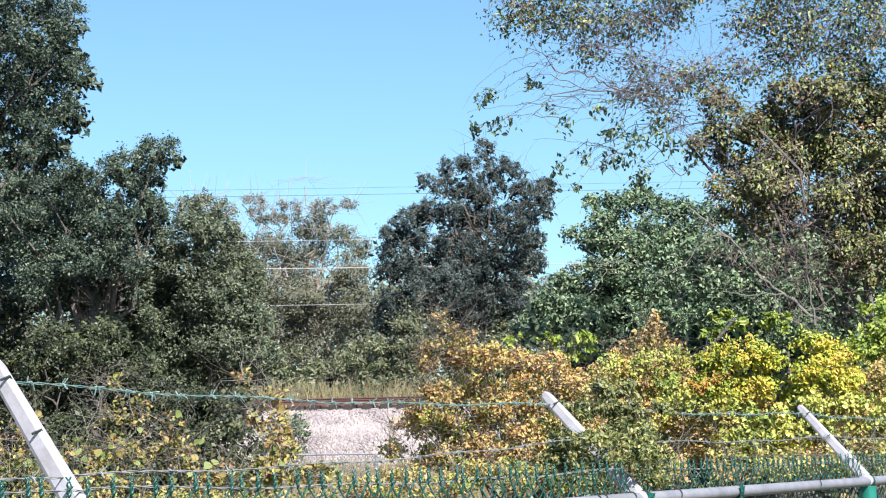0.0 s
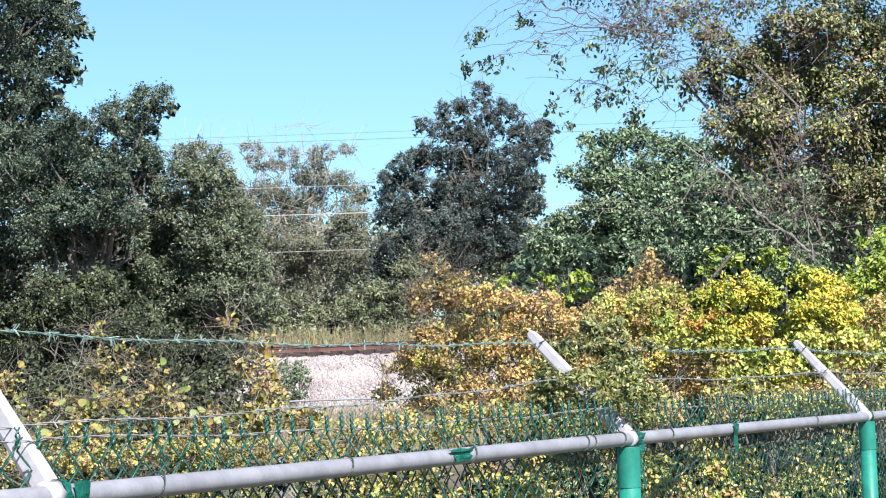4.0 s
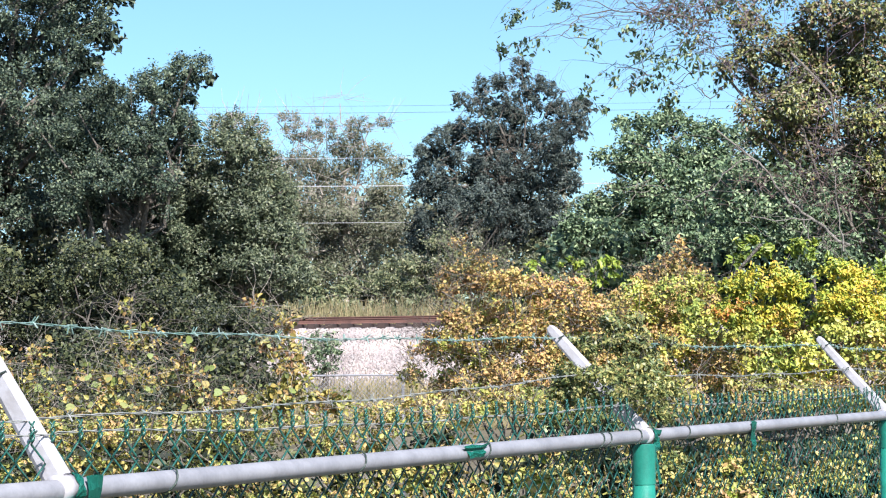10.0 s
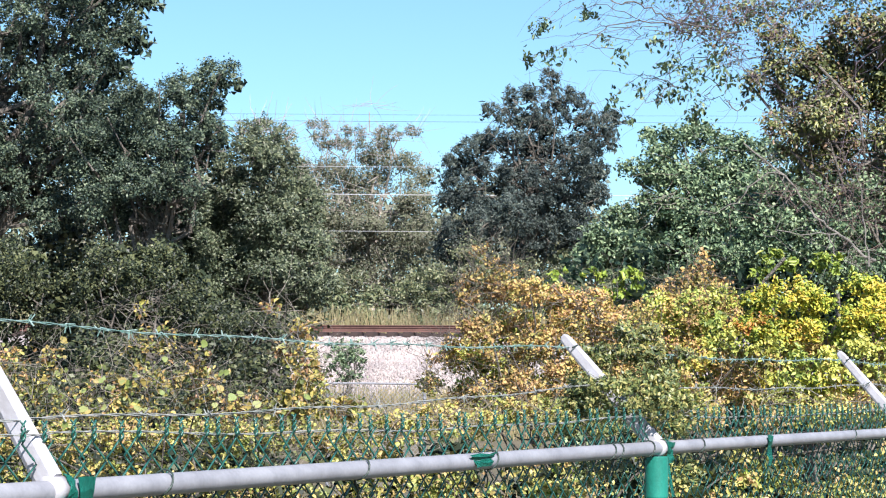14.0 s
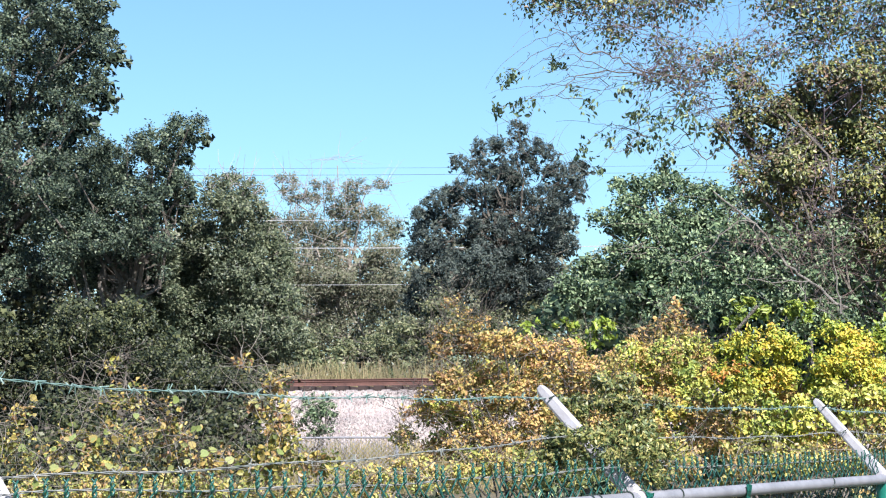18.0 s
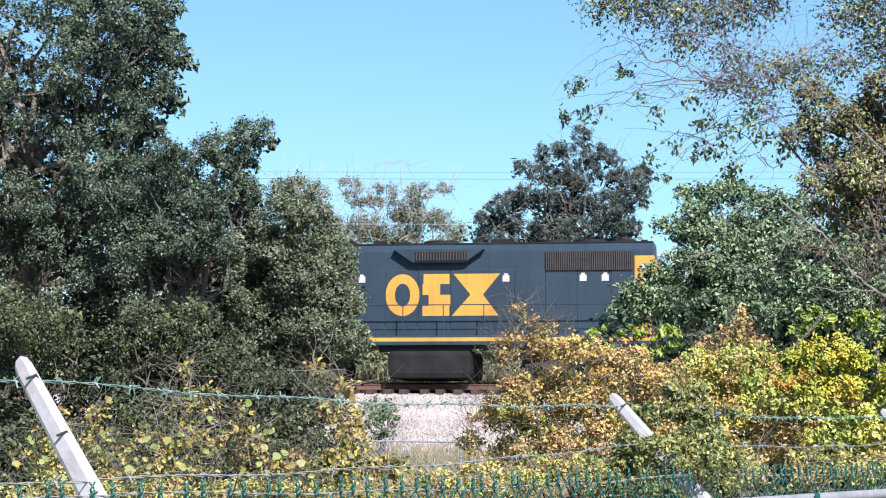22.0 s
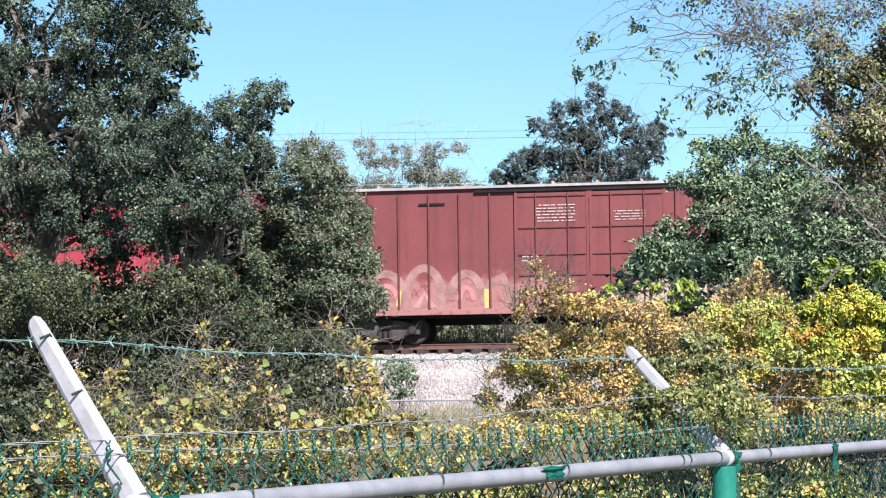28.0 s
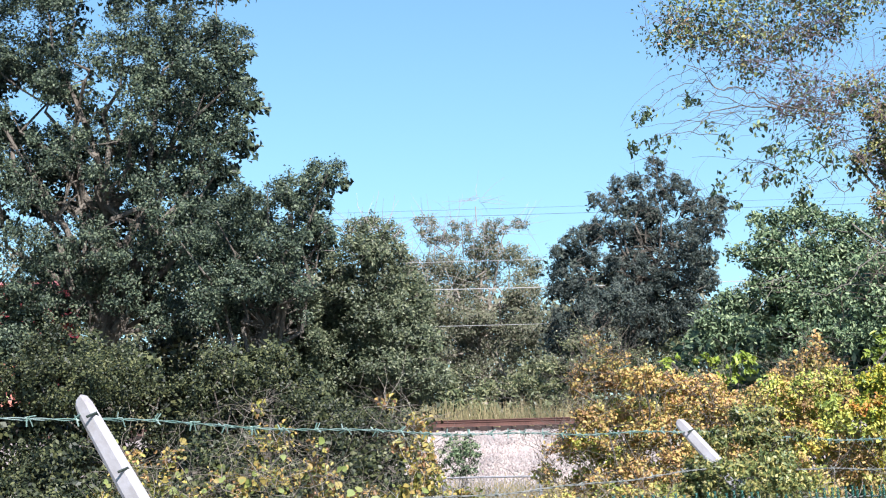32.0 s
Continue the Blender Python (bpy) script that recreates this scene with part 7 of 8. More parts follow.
def tank_car(x0, x1, body_paint, label, lad, tall, short, number, nx, nz, gold, panel_at, square):
    L = x1 - x0
    car = empty("tank_car", pose(0, 0, 0), label, "tank car", "cars of the train")
    bm = bmesh.new()
    r, cz, seg = (1.46, 2.55, 48) if gold else (1.54, 2.58, 48)
    prof = [(0.0, 0.02), (0.06, 0.45), (0.16, 0.75), (0.34, 0.93), (0.55, 1.0), (L - 0.55, 1.0), (L - 0.34, 0.93), (L - 0.16, 0.75), (L - 0.06, 0.45), (L, 0.02)]
    rings = [[bm.verts.new((x, f * r * math.cos(2 * math.pi * k / seg), cz + f * r * math.sin(2 * math.pi * k / seg))) for k in range(seg)] for x, f in prof]
    for a, b in zip(rings, rings[1:]):
        for k in range(seg):
            bm.faces.new((a[k], a[(k + 1) % seg], b[(k + 1) % seg], b[k]))
    bm.faces.new(rings[0])
    bm.faces.new(rings[-1])
    bmesh.ops.recalc_face_normals(bm, faces=bm.faces)
    part("tank", bm, body_paint, car, smooth=True)
    for x in (L * 0.22, L * 0.36, L * 0.64, L * 0.78):
        bm = bmesh.new()
        rr = [[bm.verts.new((x + dx, (r + o) * math.cos(2 * math.pi * k / seg), cz + (r + o) * math.sin(2 * math.pi * k / seg))) for k in range(seg)] for dx, o in ((-0.02, 0), (-0.012, 0.004), (0.012, 0.004), (0.02, 0))]
        for a, b in zip(rr, rr[1:]):
            for k in range(seg):
                bm.faces.new((a[k], b[k], b[(k + 1) % seg], a[(k + 1) % seg]))
        part("weld_band", bm, body_paint, car, smooth=True)
    part("centre_sill", boxes((0.0, L, -0.3, 0.3, 0.78, 1.1), bevel=0.02), BLACK_STEEL, car)
    for x in (1.9, L - 1.9):
        part("saddle", saddle(x), BLACK_STEEL, car)
    bm = bmesh.new()
    tube(bm, [(0.3, -1.42, 0.98), (L - 0.3, -1.42, 0.98)], 0.022, sides=6)
    hr = part("side_grab_rail", bm, BLACK_STEEL, car)
    for k in range(9):
        x = 0.8 + k * (L - 1.6) / 8
        bm = bmesh.new()
        tube(bm, [(x, -1.42, 0.98), (x, -1.1, 1.45)], 0.014, sides=5)
        part("rail_bracket", bm, BLACK_STEEL, hr)
    bm = bmesh.new()
    arc = []
    for i in range(25):
        a = radians(74 - 118 * i / 24)
        arc.append((-(r + 0.07) * math.cos(a), cz + (r + 0.07) * math.sin(a)))
    rails = [q for q in arc if q[1] > cz] + [(-(r + 0.09), cz), (-(r + 0.09), 0.85)]
    for x in (lad - 0.23, lad + 0.23):
        tube(bm, [(x, y, z) for y, z in rails], 0.024, sides=6)
    for y, z in rails[3:-1:2] + [(-(r + 0.09), cz - 0.3 * k) for k in range(1, 6)]:
        tube(bm, [(lad - 0.23, y, z), (lad + 0.23, y, z)], 0.020, sides=6)
    part("ladder", bm, BLACK_STEEL, car)
    plat = part("platform", boxes((lad - 1.15, lad + 1.6, -0.95, 0.95, 3.97, 4.02)), BLACK_STEEL, car)
    for x in (lad - 1.1, lad + 1.55):
        for y in (-0.92, 0.92):
            bm = bmesh.new()
            tube(bm, [(x, y, 4.0), (x, y, 4.72)], 0.018, sides=6)
            part("platform_post", bm, BLACK_STEEL, plat)
    bm = bmesh.new()
    for z in (4.4, 4.72):
        for a, b in (((lad - 1.1, -0.92, z), (lad + 1.55, -0.92, z)), ((lad - 1.1, 0.92, z), (lad + 1.55, 0.92, z)), ((lad + 1.55, -0.92, z), (lad + 1.55, 0.92, z))):
            tube(bm, [a, b], 0.014, sides=5)
    part("platform_rail", bm, BLACK_STEEL, plat)
    bm = bmesh.new()
    tube(bm, [(lad + 0.75, 0, 3.9), (lad + 0.75, 0, 4.4)], 0.5, 0.5, sides=20)
    dome = part("valve_dome", bm, BLACK_STEEL, car)
    bm = bmesh.new()
    tube(bm, [(lad + 0.75, 0, 4.4), (lad + 0.75, 0, 4.46)], 0.54, 0.4, sides=20)
    part("dome_lid", bm, BLACK_STEEL, dome)
    part("bottom_outlet", boxes((L / 2 - 0.3, L / 2 + 0.3, -0.3, 0.3, 0.55, 1.1), bevel=0.05), BLACK_STEEL, car)

    def on_shell(name, a, b, z0, z1, mat, label=""):
        bm = bmesh.new()
        cols = []
        for i in range(5):
            z = z0 + (z1 - z0) * i / 4
            y = -math.sqrt(max(0.01, (r + 0.006) ** 2 - (z - cz) ** 2))
            cols.append((bm.verts.new((a, y, z)), bm.verts.new((b, y, z))))
        for p, q in zip(cols, cols[1:]):
            bm.faces.new((p[0], p[1], q[1], q[0]))
        return part(name, bm, mat, car, label)
    for x in tall:
        on_shell("reflector", x - 0.06, x + 0.06, 1.9, 2.8, YELLOW_MARK, "tall yellow reflector strip")
    for x in short:
        on_shell("reflector", x - 0.065, x + 0.065, 2.15, 2.6, YELLOW_MARK, "short yellow reflector strip")
    lettering("tank_number", car, LOCO_GOLD if gold else WHITE_MARK, number, nx, nz, 0.3, -r - 0.006, "painted tank number", shell=(r, cz))
    rng = random.Random(int(number))
    for i in range(3):
        on_shell("lettering_bar", nx - 1.35 + i * 0.22, nx - 1.2 + i * 0.22, nz, nz + 0.3, LOCO_GOLD if gold else WHITE_MARK)
    for i in range(7):
        z = 2.0 + i * 0.08
        for k in range(4):
            a = panel_at + k * 0.27
            on_shell("lettering_bar", a, a + rng.uniform(0.12, 0.22), z, z + 0.03, GALV)
    on_shell("panel_border", panel_at - 0.08, panel_at + 1.12, 1.92, 1.95, GALV)
    on_shell("panel_border", panel_at - 0.08, panel_at + 1.12, 2.52, 2.55, GALV)
    for a in (panel_at - 0.08, panel_at + 1.09):
        on_shell("panel_border", a, a + 0.03, 1.95, 2.52, GALV)
    if square:
        on_shell("placard", square - 0.7, square + 0.7, 1.5, 1.82, YELLOW_MARK, "yellow warning placard")
    for x in (1.9, L - 1.9):
        truck(car, x)
    coupler(car, 0, -1)
    coupler(car, L, 1)
    return car, x0


def saddle(x):
    bm = prism([(-1.25, 0.85), (1.25, 0.85), (1.15, 1.3), (0.7, 1.25), (-0.7, 1.25), (-1.15, 1.3)], x - 0.2, x + 0.2)
    bm.transform(Matrix(((0, 1, 0, 0), (1, 0, 0, 0), (0, 0, 1, 0), (0, 0, 0, 1))))
    bmesh.ops.recalc_face_normals(bm, faces=bm.faces)
    return bm


def hopper_car(x0, x1):
    L = x1 - x0
    car = empty("hopper_car", pose(0, 0, 0), "long white covered hopper car with roof hatches", "hopper car", "cars of the train")
    part("body", prism([(0.9, 1.0), (L - 0.9, 1.0), (L - 0.6, 1.6), (L, 2.6), (L, 4.3), (0, 4.3), (0, 2.6), (0.6, 1.6)], -1.5, 1.5, 0.03), HOPPER_WHITE, car)
    for z in (3.62, 3.74, 3.88):
        plate("side_seam", car, HOPPER_WHITE, 0.5, L - 0.5, z, z + 0.03, -1.5, 0.015)
    plate("side_sill", car, HOPPER_WHITE, 0.3, L - 0.3, 0.98, 1.22, -1.5, 0.05)
    plate("side_sill_edge", car, BLACK_STEEL, 0.3, L - 0.3, 0.93, 0.98, -1.5, 0.05)
    part("roof", prism([(0.05, 4.3), (L - 0.05, 4.3), (L - 0.05, 4.42), (0.05, 4.42)], -1.3, 1.3, 0.04), HOPPER_WHITE, car)
    k = 1.0
    while k < L:
        part("roof_brace", boxes((k - 0.06, k + 0.06, -1.5, -1.28, 4.28, 4.5), bevel=0.01), HOPPER_WHITE, car)
        k += 1.58
    part("running_board", boxes((0.2, L - 0.2, -1.5, -1.15, 4.48, 4.52)), GALV, car)
    for i in range(8):
        x = 1.6 + i * (L - 3.2) / 7
        part("roof_hatch", boxes((x - 0.55, x + 0.55, -0.45, 0.45, 4.42, 4.58), bevel=0.05), HOPPER_WHITE, car)
    for x in (3.6, 7.6, L - 7.6, L - 3.6):
        part("hopper_bay", prism([(x - 1.4, 1.0), (x + 1.4, 1.0), (x + 0.35, 0.4), (x - 0.35, 0.4)], -0.9, 0.9, 0.02), HOPPER_WHITE, car)
    for a in (0.05, L - 0.55):
        ladder(car, a, a + 0.5, 0.6, 4.4, -1.45, HOPPER_WHITE, 0.36, 0.05)
        part("end_platform", boxes((a - 0.1, a + 0.9, -1.45, 1.45, 0.98, 1.1)), HOPPER_WHITE, car)
    for x in (1.6, L - 1.6):
        part("slope_gusset", prism([(x - 0.7, 1.1), (x + 0.25, 1.1), (x - 0.2, 1.9)], -1.2, -1.0), BLACK_STEEL, car)
    lettering("car_number", car, BLACK_STEEL, "817013", 2.7, 1.98, 0.26, -1.503, "black painted car number")
    lettering("lettering", car, BLACK_STEEL, "CPCX", 2.7, 2.47, 0.26, -1.503, "black painted letters", 1.1)
    bars(car, GALV, 1.9, 3.4, 1.55, 1.75, 2, -1.5, 3)
    bars(car, GALV, L - 4.2, L - 2.4, 1.9, 2.6, 6, -1.5, 4)
    for x in (4.9, 5.9, 9.6, 13.4, 15.8):
        plate("reflector", car, YELLOW_MARK, x - 0.25, x + 0.25, 1.08, 1.19, -1.55, 0.004)
    plate("placard", car, YELLOW_MARK, 9.0, 9.5, 1.8, 2.0, -1.5, 0.006)
    part("underframe", boxes((0, L, -0.3, 0.3, 0.7, 1.0)), BLACK_STEEL, car)
    for x in (2.3, L - 2.3):
        truck(car, x)
    coupler(car, 0, -1)
    coupler(car, L, 1)
    return car, x0


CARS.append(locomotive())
CARS.append(tank_car(16.8, 33.2, TANK_BLACK, "black cylindrical tank car with ladder and top platform", 8.2, (0.74, 15.66), (3.86, 6.45, 9.7, 12.25), "30045", 2.0, 2.08, True, 14.3, 9.5))
CARS.append(tank_car(34.7, 50.9, TANK_BLACK, "black cylindrical tank car with ladder and top platform", 8.05, (0.69, 15.54), (3.9, 6.5, 9.75, 12.3), "30071", 2.0, 2.08, True, 14.2, 9.4))
CARS.append(tank_car(52.8, 67.5, TANK_GREY, "grey cylindrical tank car streaked with grime", 6.62, (0.77, 14.22), (3.5, 6.0, 8.9, 11.3), "265451", 2.75, 1.98, False, 12.9, 10.0))
CARS.append(hopper_car(68.55, 87.71))

BLUE_CAR = paint("blue_car_paint", (0.03, 0.14, 0.23), (0.02, 0.09, 0.16), 0.5)
CRIMSON = paint("crimson_car_paint", (0.30, 0.034, 0.048), (0.22, 0.026, 0.036), 0.55, [(11.2, 16.2, 2.0, (0.32, 0.27, 0.16))], streak=(0.42, 0.14, 0.14), scrawl=[(11.2, 15.0, 1.9, 2.4, (0.24, 0.20, 0.12)), (11.2, 14.6, 1.9, 3.3, (0.40, 0.36, 0.23))])
BROWN_CAR = paint("brown_car_paint", (0.165, 0.040, 0.040), (0.12, 0.030, 0.031), 0.6, [(1.6, 8.6, 2.0, (0.27, 0.12, 0.11)), (10.4, 17.3, 2.2, (0.33, 0.25, 0.19))], scrawl=[(10.5, 17.0, 2.1, 2.0, (0.28, 0.16, 0.13)), (10.5, 17.0, 2.2, 3.2, (0.42, 0.36, 0.30))])
ORANGE_CAR = paint("orange_red_car_paint", (0.45, 0.075, 0.068), (0.37, 0.055, 0.05), 0.6, [(3.2, 12.4, 2.35, (0.40, 0.27, 0.28)), (4.0, 12.0, 1.9, (0.26, 0.21, 0.235))], streak=(0.55, 0.2, 0.18), scrawl=[(3.4, 12.2, 2.2, 2.2, (0.15, 0.12, 0.14)), (3.2, 12.4, 2.1, 1.3, (0.36, 0.30, 0.31))])
CYAN_CAR = paint("pale_blue_car_paint", (0.14, 0.38, 0.48), (0.105, 0.30, 0.40), 0.6, [(-1, 1.9, 9.0, (0.34, 0.36, 0.38)), (-1, 15.4, 1.95, (0.33, 0.35, 0.34)), (9.0, 9.5, 4.4, (0.36, 0.22, 0.25)), (5.6, 8.4, 1.9, (0.24, 0.15, 0.14)), (1.15, 1.85, 2.4, (0.22, 0.15, 0.14))], streak=(0.26, 0.36, 0.40), scrawl=[(1.8, 14.8, 2.0, 2.6, (0.30, 0.22, 0.20)), (5.6, 14.0, 2.1, 1.9, (0.40, 0.22, 0.20)), (1.8, 14.8, 1.9, 3.3, (0.16, 0.20, 0.22))])
MAROON_CAR = paint("maroon_car_paint", (0.27, 0.042, 0.05), (0.20, 0.032, 0.038), 0.6, [(0.8, 9.0, 2.2, (0.46, 0.26, 0.24)), (8.4, 14.2, 2.45, (0.52, 0.20, 0.15))], scrawl=[(8.5, 14.0, 2.4, 1.4, (0.56, 0.42, 0.26)), (8.5, 14.0, 2.3, 2.0, (0.55, 0.33, 0.10))])
PINK_ROOF = paint("faded_pink_roof", (0.55, 0.24, 0.24), (0.42, 0.13, 0.13), 0.7)
GREY_ROOF = paint("faded_grey_roof", (0.36, 0.33, 0.32), (0.24, 0.21, 0.21), 0.7)
SPRAY_WHITE = surface("white_spray_paint", (0.38, 0.28, 0.25), (0.24, 0.12, 0.11), 3.0, 0.7)
SPRAY_FADED = surface("faded_pale_spray_paint", (0.30, 0.17, 0.155), (0.17, 0.075, 0.07), 2.2, 0.7)
SPRAY_BLACK = surface("black_spray_paint", (0.03, 0.03, 0.035), (0.015, 0.015, 0.015), 3.0, 0.7)
SPRAY_ORANGE = surface("orange_spray_paint", (0.52, 0.15, 0.05), (0.46, 0.18, 0.10), 3.0, 0.7)
SPRAY_GREEN = surface("green_spray_paint", (0.30, 0.44, 0.14), (0.26, 0.34, 0.13), 3.0, 0.7)
SPRAY_YELLOW = surface("yellow_spray_paint", (0.50, 0.37, 0.12), (0.42, 0.27, 0.1), 3.0, 0.7)
SPRAY_OLIVE = surface("olive_cream_spray_paint", (0.30, 0.26, 0.15), (0.24, 0.16, 0.10), 3.0, 0.7)
FADED_MARK = surface("faded_mark", (0.40, 0.15, 0.15), (0.30, 0.06, 0.07), 6.0, 0.7)
SPRAY_PALE = surface("pale_spray_paint", (0.39, 0.34, 0.31), (0.30, 0.23, 0.20), 3.0, 0.7)
SPRAY_PINK = surface("pink_spray_paint", (0.42, 0.20, 0.20), (0.3, 0.11, 0.11), 3.0, 0.7)
SPRAY_VIOLET = surface("grey_violet_spray_paint", (0.24, 0.22, 0.30), (0.12, 0.11, 0.15), 3.0, 0.7)
YF = -1.466


def strokes(car, mat, lines, w, label, y=YF):
    for i, pts in enumerate(lines):
        bm = bmesh.new()
        ribbon(bm, [(x, max(1.0, z)) for x, z in pts], w, y - 0.0006 * i)
        part("graffiti", bm, mat, car, label)


CARS.append(boxcar(89.03, 107.4, 5.05, BLUE_CAR, "dark blue boxcar with plain sides", 1.0, [(7.6, 10.7)], GREY_ROOF))
red = boxcar(108.85, 126.92, 5.02, CRIMSON, "crimson boxcar with sprayed lower side", 0.98, [(7.0, 10.0)], None)
strokes(red[0], FADED_MARK, [arch(17.45, 3.25, 0.6, 0.32), arch(17.45, 3.25, 0.6, -0.32), [(17.25, 3.2), (17.4, 3.35), (17.62, 3.15)], [(17.25, 3.05), (17.6, 3.08)]], 0.05, "faded round white mark", YF - 0.004)
bars(red[0], DIM_MARK, 13.6, 14.3, 2.0, 2.6, 7, YF, 7)
bars(red[0], DIM_MARK, 15.2, 15.9, 1.2, 1.5, 2, YF, 8)
plate("data_plate", red[0], WHITE_MARK, 13.7, 14.3, 1.25, 1.5, YF)
strokes(red[0], SPRAY_OLIVE, [arch(11.6 + q * 0.62, 1.1, 0.5 + 0.12 * (q % 2), 0.62 + 0.18 * (q % 3), 12, 15 * (q % 2), 150 + 15 * (q % 3)) for q in range(6)], 0.1, "olive cream sprayed scrawl", YF - 0.002)
strokes(red[0], SPRAY_PALE, [[(11.9, 1.5), (12.2, 1.75), (12.4, 1.4)], [(13.6, 1.35), (14.0, 1.6), (14.5, 1.5)], [(14.6, 1.2), (15.3, 1.15)]], 0.07, "pale sprayed strokes", YF - 0.006)
plate("placard_board", red[0], BLACK_STEEL, 12.2, 13.0, 1.78, 1.9, YF - 0.03, 0.04)
plate("route_board", red[0], CRIMSON, 12.1, 12.95, 4.35, 4.65, YF, 0.05)
CARS.append(red)
brown = boxcar(128.75, 146.78, 5.05, BROWN_CAR, "rust brown boxcar with white markings and graffiti", 0.98, [(6.7, 9.02), (9.05, 11.43)], GREY_ROOF, WHITE_MARK)
lettering("car_number", brown[0], WHITE_MARK, "293 347", 1.62, 2.2, 0.3, YF, "white painted car number")
for a in (0.98, 1.32, 1.78):
    plate("lettering_bar", brown[0], WHITE_MARK, a, a + 0.28, 2.75, 3.05, YF)
bars(brown[0], DIM_MARK, 7.35, 8.6, 3.75, 4.35, 6, YF - 0.06, 9)
bars(brown[0], DIM_MARK, 9.8, 10.8, 3.75, 4.1, 4, YF - 0.06, 10)
bars(brown[0], DIM_MARK, 6.85, 7.5, 2.5, 2.75, 2, YF - 0.06, 11)
strokes(brown[0], SPRAY_FADED, [arch(2.45, 1.5, 1.3, 0.75, 16, -40, 250), arch(3.75, 1.45, 1.15, 0.95, 16, 0, 200), [(3.35, 1.2), (3.9, 1.32), (4.4, 1.15)], arch(5.1, 1.2, 1.1, 1.0, 14, 10, 170), [(5.65, 1.2), (5.9, 1.9), (6.25, 2.1), (6.5, 1.6), (6.45, 1.15)]], 0.26, "faded pale sprayed letter shape", YF - 0.002)
strokes(brown[0], SPRAY_PINK, [arch(2.5, 1.45, 0.7, 0.4, 14, 0, 180), [(3.5, 1.15), (3.75, 1.6), (4.05, 1.15)], arch(5.1, 1.15, 0.5, 0.6, 12, 20, 160)], 0.16, "pink sprayed filling", YF - 0.006)
strokes(brown[0], SPRAY_YELLOW, [[(2.9, 1.2), (2.95, 1.7)], [(5.75, 1.1), (5.75, 1.7)]], 0.14, "yellow sprayed strokes", YF - 0.004)
for a in (11.95, 14.85, 0.1, 16.9, 9.6):
    plate("reflector", brown[0], YELLOW_MARK, a, a + 0.13, 1.25, 1.75, YF)
strokes(brown[0], WHITE_MARK, [[(15.0, 4.28), (14.35, 4.28), (14.25, 4.2), (14.25, 3.75), (14.35, 3.67), (15.0, 3.67)], [(15.0, 3.67), (15.1, 4.2), (15.2, 4.28), (15.75, 3.7), (15.85, 3.72), (15.85, 4.3)]], 0.13, "white looped logo shape", YF - 0.002)
bars(brown[0], DIM_MARK, 14.2, 15.9, 3.35, 3.55, 1, YF, 12)
plate("route_board", brown[0], BLACK_STEEL, 3.6, 4.45, 4.4, 4.46, YF - 0.04)
plate("route_board", brown[0], BLACK_STEEL, 12.3, 13.1, 4.4, 4.46, YF - 0.04)
CARS.append(brown)
orange = boxcar(148.46, 163.12, 4.62, ORANGE_CAR, "faded orange red boxcar with corrugated door and graffiti", 0.887, [(5.6, 8.7)], PINK_ROOF, plug=False, fascia=0.3, rib_from=0.30)
lettering("lettering", orange[0], WHITE_MARK, "CA IX", 2.1, 2.04, 0.3, YF, "white painted letters", 1.15)
for a in (11.55, 11.85, 12.25):
    plate("logo_shape", orange[0], WHITE_MARK, a, a + 0.22, 3.62, 4.02, YF, 0.006, "pale block logo shape")
plate("data_plate", orange[0], WHITE_MARK, 5.0, 5.3, 2.85, 3.05, YF - 0.03)
plate("placard_board", orange[0], WHITE_MARK, 13.9, 14.25, 1.35, 1.65, YF - 0.01)
strokes(orange[0], SPRAY_VIOLET, [arch(3.3, 1.2, 0.8, 0.7), arch(4.4, 1.15, 1.3, 1.1), arch(5.2, 1.1, 0.7, 0.9)], 0.16, "grey violet sprayed curves", YF - 0.004)
strokes(orange[0], SPRAY_PALE, [arch(4.3, 1.15, 2.0, 1.35), [(2.6, 1.5), (3.1, 1.75), (3.6, 1.5)], [(3.3, 1.12), (5.4, 1.14)]], 0.14, "pale sprayed outlines", YF - 0.008)
strokes(orange[0], SPRAY_YELLOW, [[(3.95, 1.3), (3.95, 1.75)], [(5.45, 1.35), (5.5, 1.8)]], 0.12, "yellow sprayed strokes", YF - 0.012)
CARS.append(orange)
cyan = boxcar(164.86, 179.62, 5.1, CYAN_CAR, "pale blue boxcar with white end panel, rust and graffiti", 0.80, [(5.55, 8.36)], GREY_ROOF, WHITE_MARK, rib_from=1.0)
plate("reflector", cyan[0], YELLOW_MARK, 0.2, 0.65, 1.15, 1.45, YF)
strokes(cyan[0], SPRAY_ORANGE, [[(1.04, 3.0), (1.02, 4.0), (1.05, 4.9)]], 0.08, "rusty orange stripe", YF - 0.002)
for z in (1.75, 4.22):
    plate("route_board", cyan[0], BLACK_STEEL, 11.2, 11.8, z, z + 0.09, YF - 0.04, 0.04)
strokes(cyan[0], SPRAY_PALE, [arch(11.75, 1.1, 0.7, 1.3), arch(12.35, 1.15, 0.6, 1.1), arch(10.4, 1.1, 1.3, 0.8), [(11.2, 1.15), (13.4, 1.2)]], 0.09, "pale sprayed loops", YF - 0.004)
strokes(cyan[0], SPRAY_PINK, [[(11.5, 2.1), (11.85, 2.2)], [(9.8, 1.6), (10.0, 1.85)], [(12.4, 1.15), (12.65, 1.15)]], 0.2, "faded pink sprayed patches", YF - 0.008)
strokes(cyan[0], SPRAY_YELLOW, [[(12.8, 1.12), (13.3, 1.14)]], 0.16, "faded yellow sprayed patch", YF - 0.006)
plate("data_plate", cyan[0], WHITE_MARK, 13.05, 13.45, 1.45, 1.7, YF - 0.01)
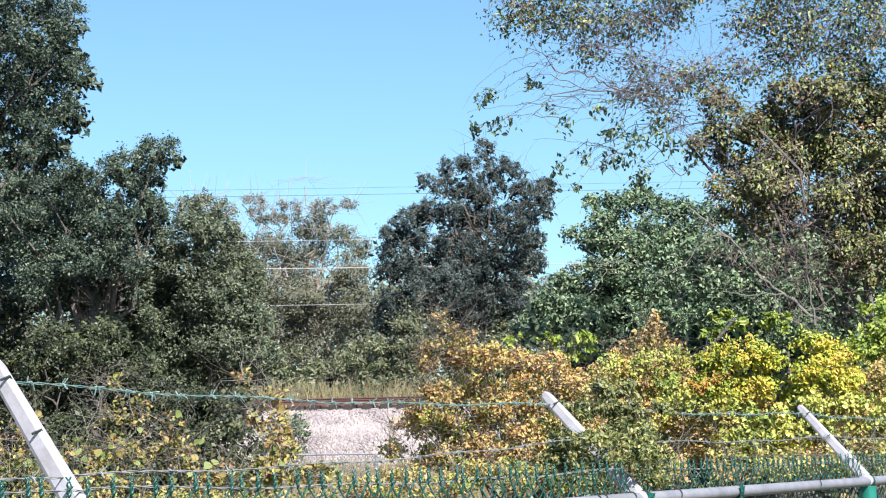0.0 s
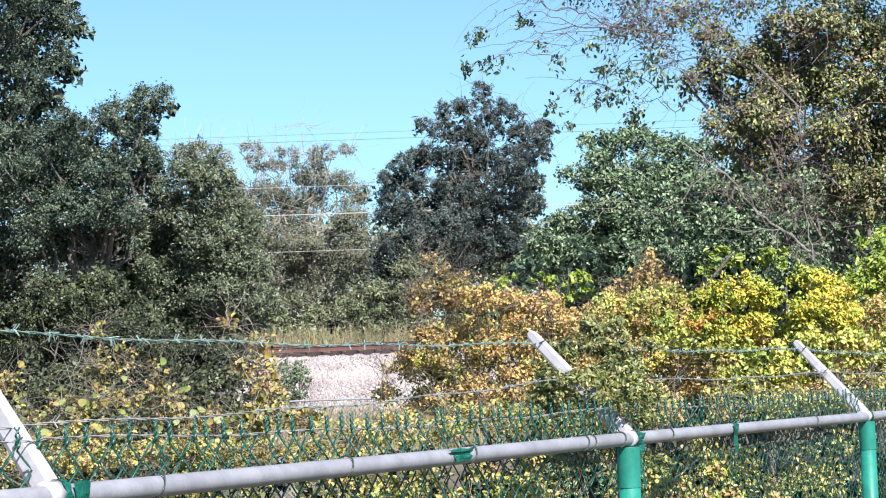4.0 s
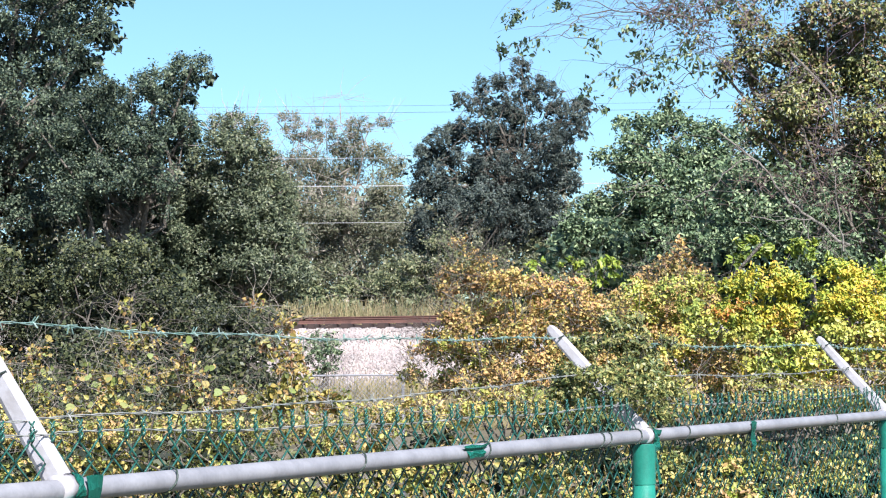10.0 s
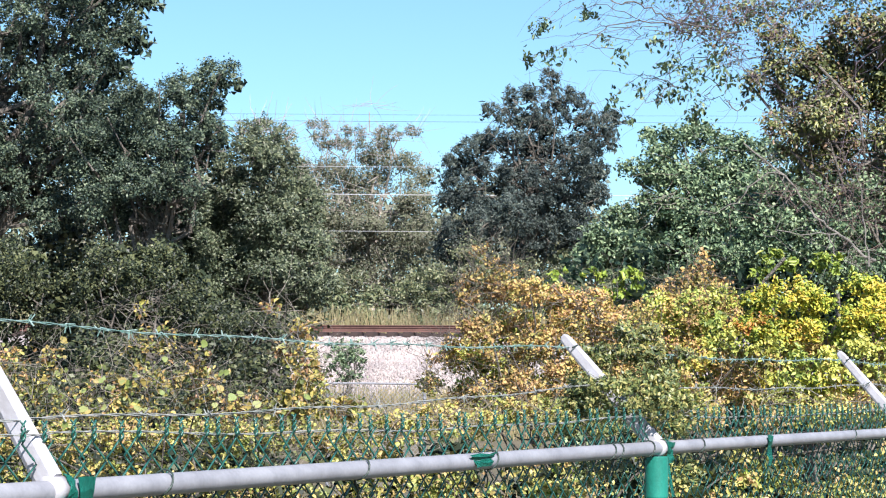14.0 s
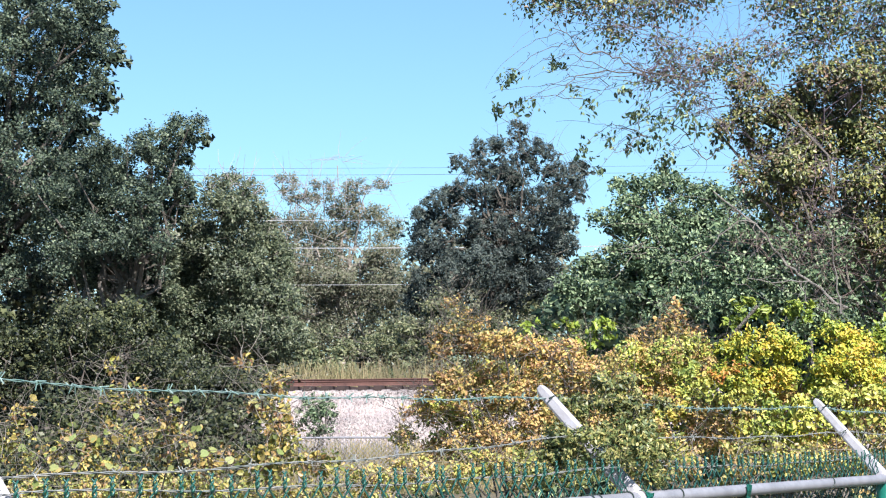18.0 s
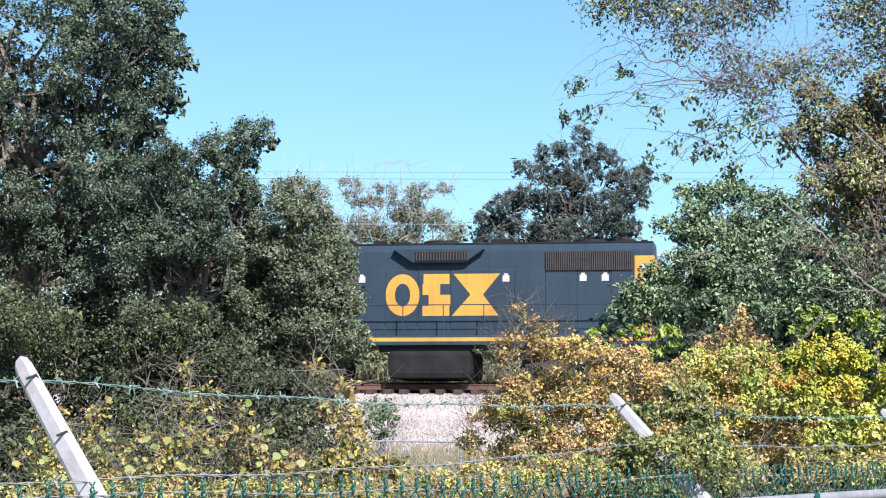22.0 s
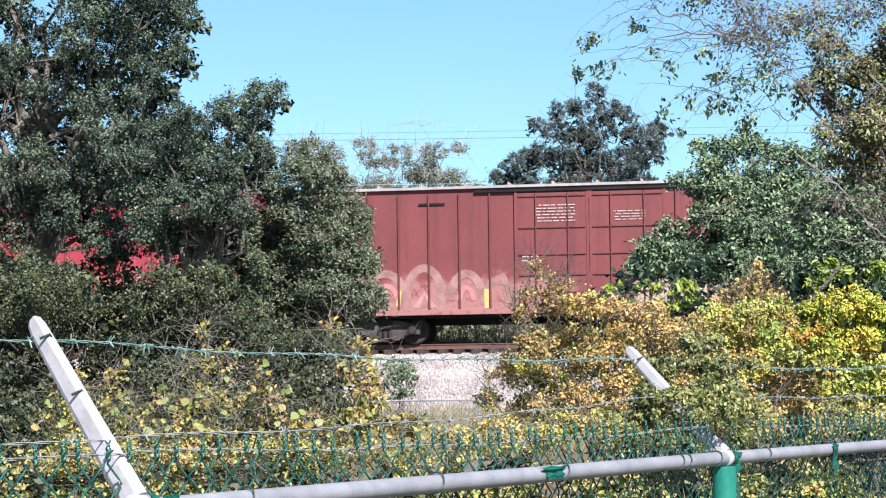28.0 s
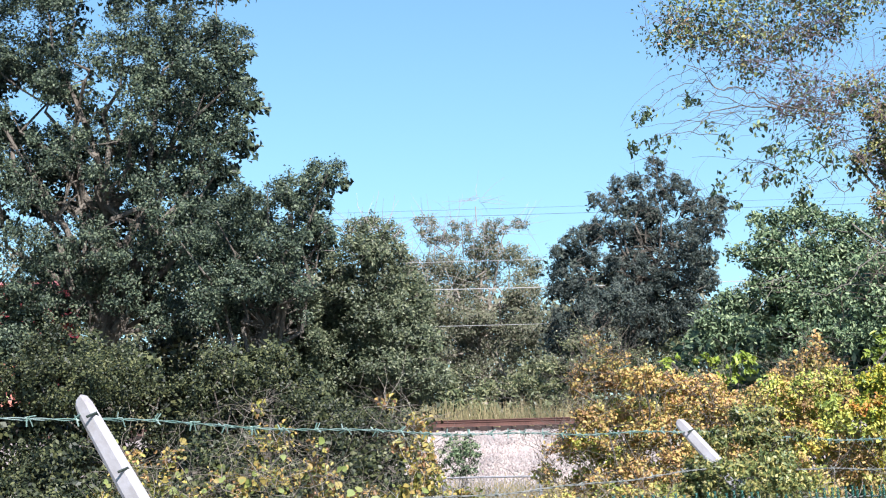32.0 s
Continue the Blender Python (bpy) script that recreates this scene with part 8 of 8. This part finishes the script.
strokes(cyan[0], WHITE_MARK, [arch(13.95, 3.2, 0.5, 0.3), arch(13.95, 3.2, 0.5, -0.25), [(13.8, 2.9), (14.1, 2.88)]], 0.035, "faded round white mark", YF - 0.002)
CARS.append(cyan)
maroon = boxcar(181.42, 196.2, 5.12, MAROON_CAR, "maroon boxcar with orange and black graffiti", 0.85, [(5.87, 8.9)], PINK_ROOF, WHITE_MARK)
bars(maroon[0], DIM_MARK, 6.8, 8.2, 4.05, 4.35, 3, YF - 0.06, 14)
bars(maroon[0], DIM_MARK, 4.9, 5.5, 2.3, 3.1, 8, YF, 15)
bars(maroon[0], DIM_MARK, 12.6, 12.8, 2.0, 2.6, 6, YF, 16)
lettering("lettering", maroon[0], WHITE_MARK, "AO K", 1.5, 2.72, 0.32, YF, "white painted letters", 1.2)
strokes(maroon[0], SPRAY_PALE, [arch(1.6, 1.1, 1.7, 1.2), arch(3.1, 1.1, 1.6, 1.3), arch(4.5, 1.1, 1.7, 1.25), [(0.7, 1.15), (5.4, 1.15)]], 0.3, "pale outlines of sprayed shapes", YF - 0.007)
strokes(maroon[0], SPRAY_ORANGE, [[(0.95, 2.15), (1.15, 1.7), (1.35, 1.2)], [(1.5, 2.1), (1.7, 1.7), (1.9, 1.2)], [(2.05, 2.1), (2.2, 1.7), (2.35, 1.2)]], 0.3, "orange sprayed slanting shapes", YF - 0.002)
strokes(maroon[0], SPRAY_ORANGE, [arch(4.5, 1.1, 0.95, 1.0), [(4.5, 1.15), (4.55, 1.75)]], 0.3, "orange sprayed arch", YF - 0.005)
strokes(maroon[0], SPRAY_GREEN, [arch(3.15, 1.1, 1.0, 1.0), [(2.75, 1.25), (3.3, 1.55), (3.6, 1.2)]], 0.3, "lime green sprayed shapes", YF - 0.008)
for q in range(7):
    xx = 8.7 + q * 0.68
    lean = 0.05 * math.sin(q * 2.3)
    part("graffiti", prism([(xx, 1.1), (xx + 0.42, 1.1), (xx + 0.5 + lean, 1.5 + 0.1 * math.sin(q * 1.7)), (xx + 0.3 + lean, 1.62), (xx + 0.02 + lean, 1.56)], YF - 0.012, YF - 0.008), SPRAY_BLACK, maroon[0], "black sprayed block shape")
strokes(maroon[0], SPRAY_WHITE, [arch(9.0 + q * 0.95, 1.05, 0.55 + 0.1 * (q % 2), 0.75 + 0.2 * (q % 3), 14, 10 * (q % 2), 120 + 25 * (q % 3)) for q in range(5)] + [[(12.6, 2.1), (12.85, 1.7), (13.1, 1.3), (13.5, 1.1)], [(13.2, 1.75), (13.4, 1.5), (13.9, 1.6)]], 0.13, "white sprayed curves", YF - 0.008)
strokes(maroon[0], SPRAY_YELLOW, [[(8.5, 2.2), (8.8, 2.4), (9.0, 2.25)], [(12.2, 2.25), (12.5, 2.55), (12.7, 2.3)]], 0.1, "yellow sprayed flames", YF - 0.002)
bars(maroon[0], SPRAY_GREEN, 12.5, 13.4, 1.15, 1.3, 1, YF - 0.052, 21, "lime green sprayed scrawl")
CARS.append(maroon)


def train_at(t):
    s = t - 26.0
    return -92.82 - 20.605 * s + 0.125 * s * s


def wheel_rows(u):
    """Turning of a wheelset that lies u behind the train's front; it turns at its true rate while in the open."""
    t0 = max(0.0, min(range(0, 321), key=lambda k: abs(train_at(k / 10) + u - 13)) / 10)
    t1 = min(32.0, t0 + 1.5)
    n = int(round((t1 - t0) * 30))
    ts = [t0 + k / 30 for k in range(n + 1)]
    rows = [(t, math.degrees((train_at(t) - train_at(t0)) / 0.46)) for t in ts]
    if t0 > 0:
        rows = [(0.0, rows[0][1])] + rows
    if ts[-1] < 32:
        rows = rows + [(32.0, rows[-1][1])]
    return rows


def motions():
    times = [0, 4, 8, 12, 16, 18, 20, 21] + [21.5 + 0.5 * k for k in range(22)]
    start = {}
    for car, x0 in CARS:
        start[car.name] = x0
        walk(car, [(t, TRACK @ pose(train_at(t) + x0, 0, RAIL_TOP)) for t in times])
    for w, car, off, x in WHEELS:
        walk(w, [(t, pose(off, 0, 0.46, 0, a, 0)) for t, a in wheel_rows(start[car.name] + x + off)])


motions()
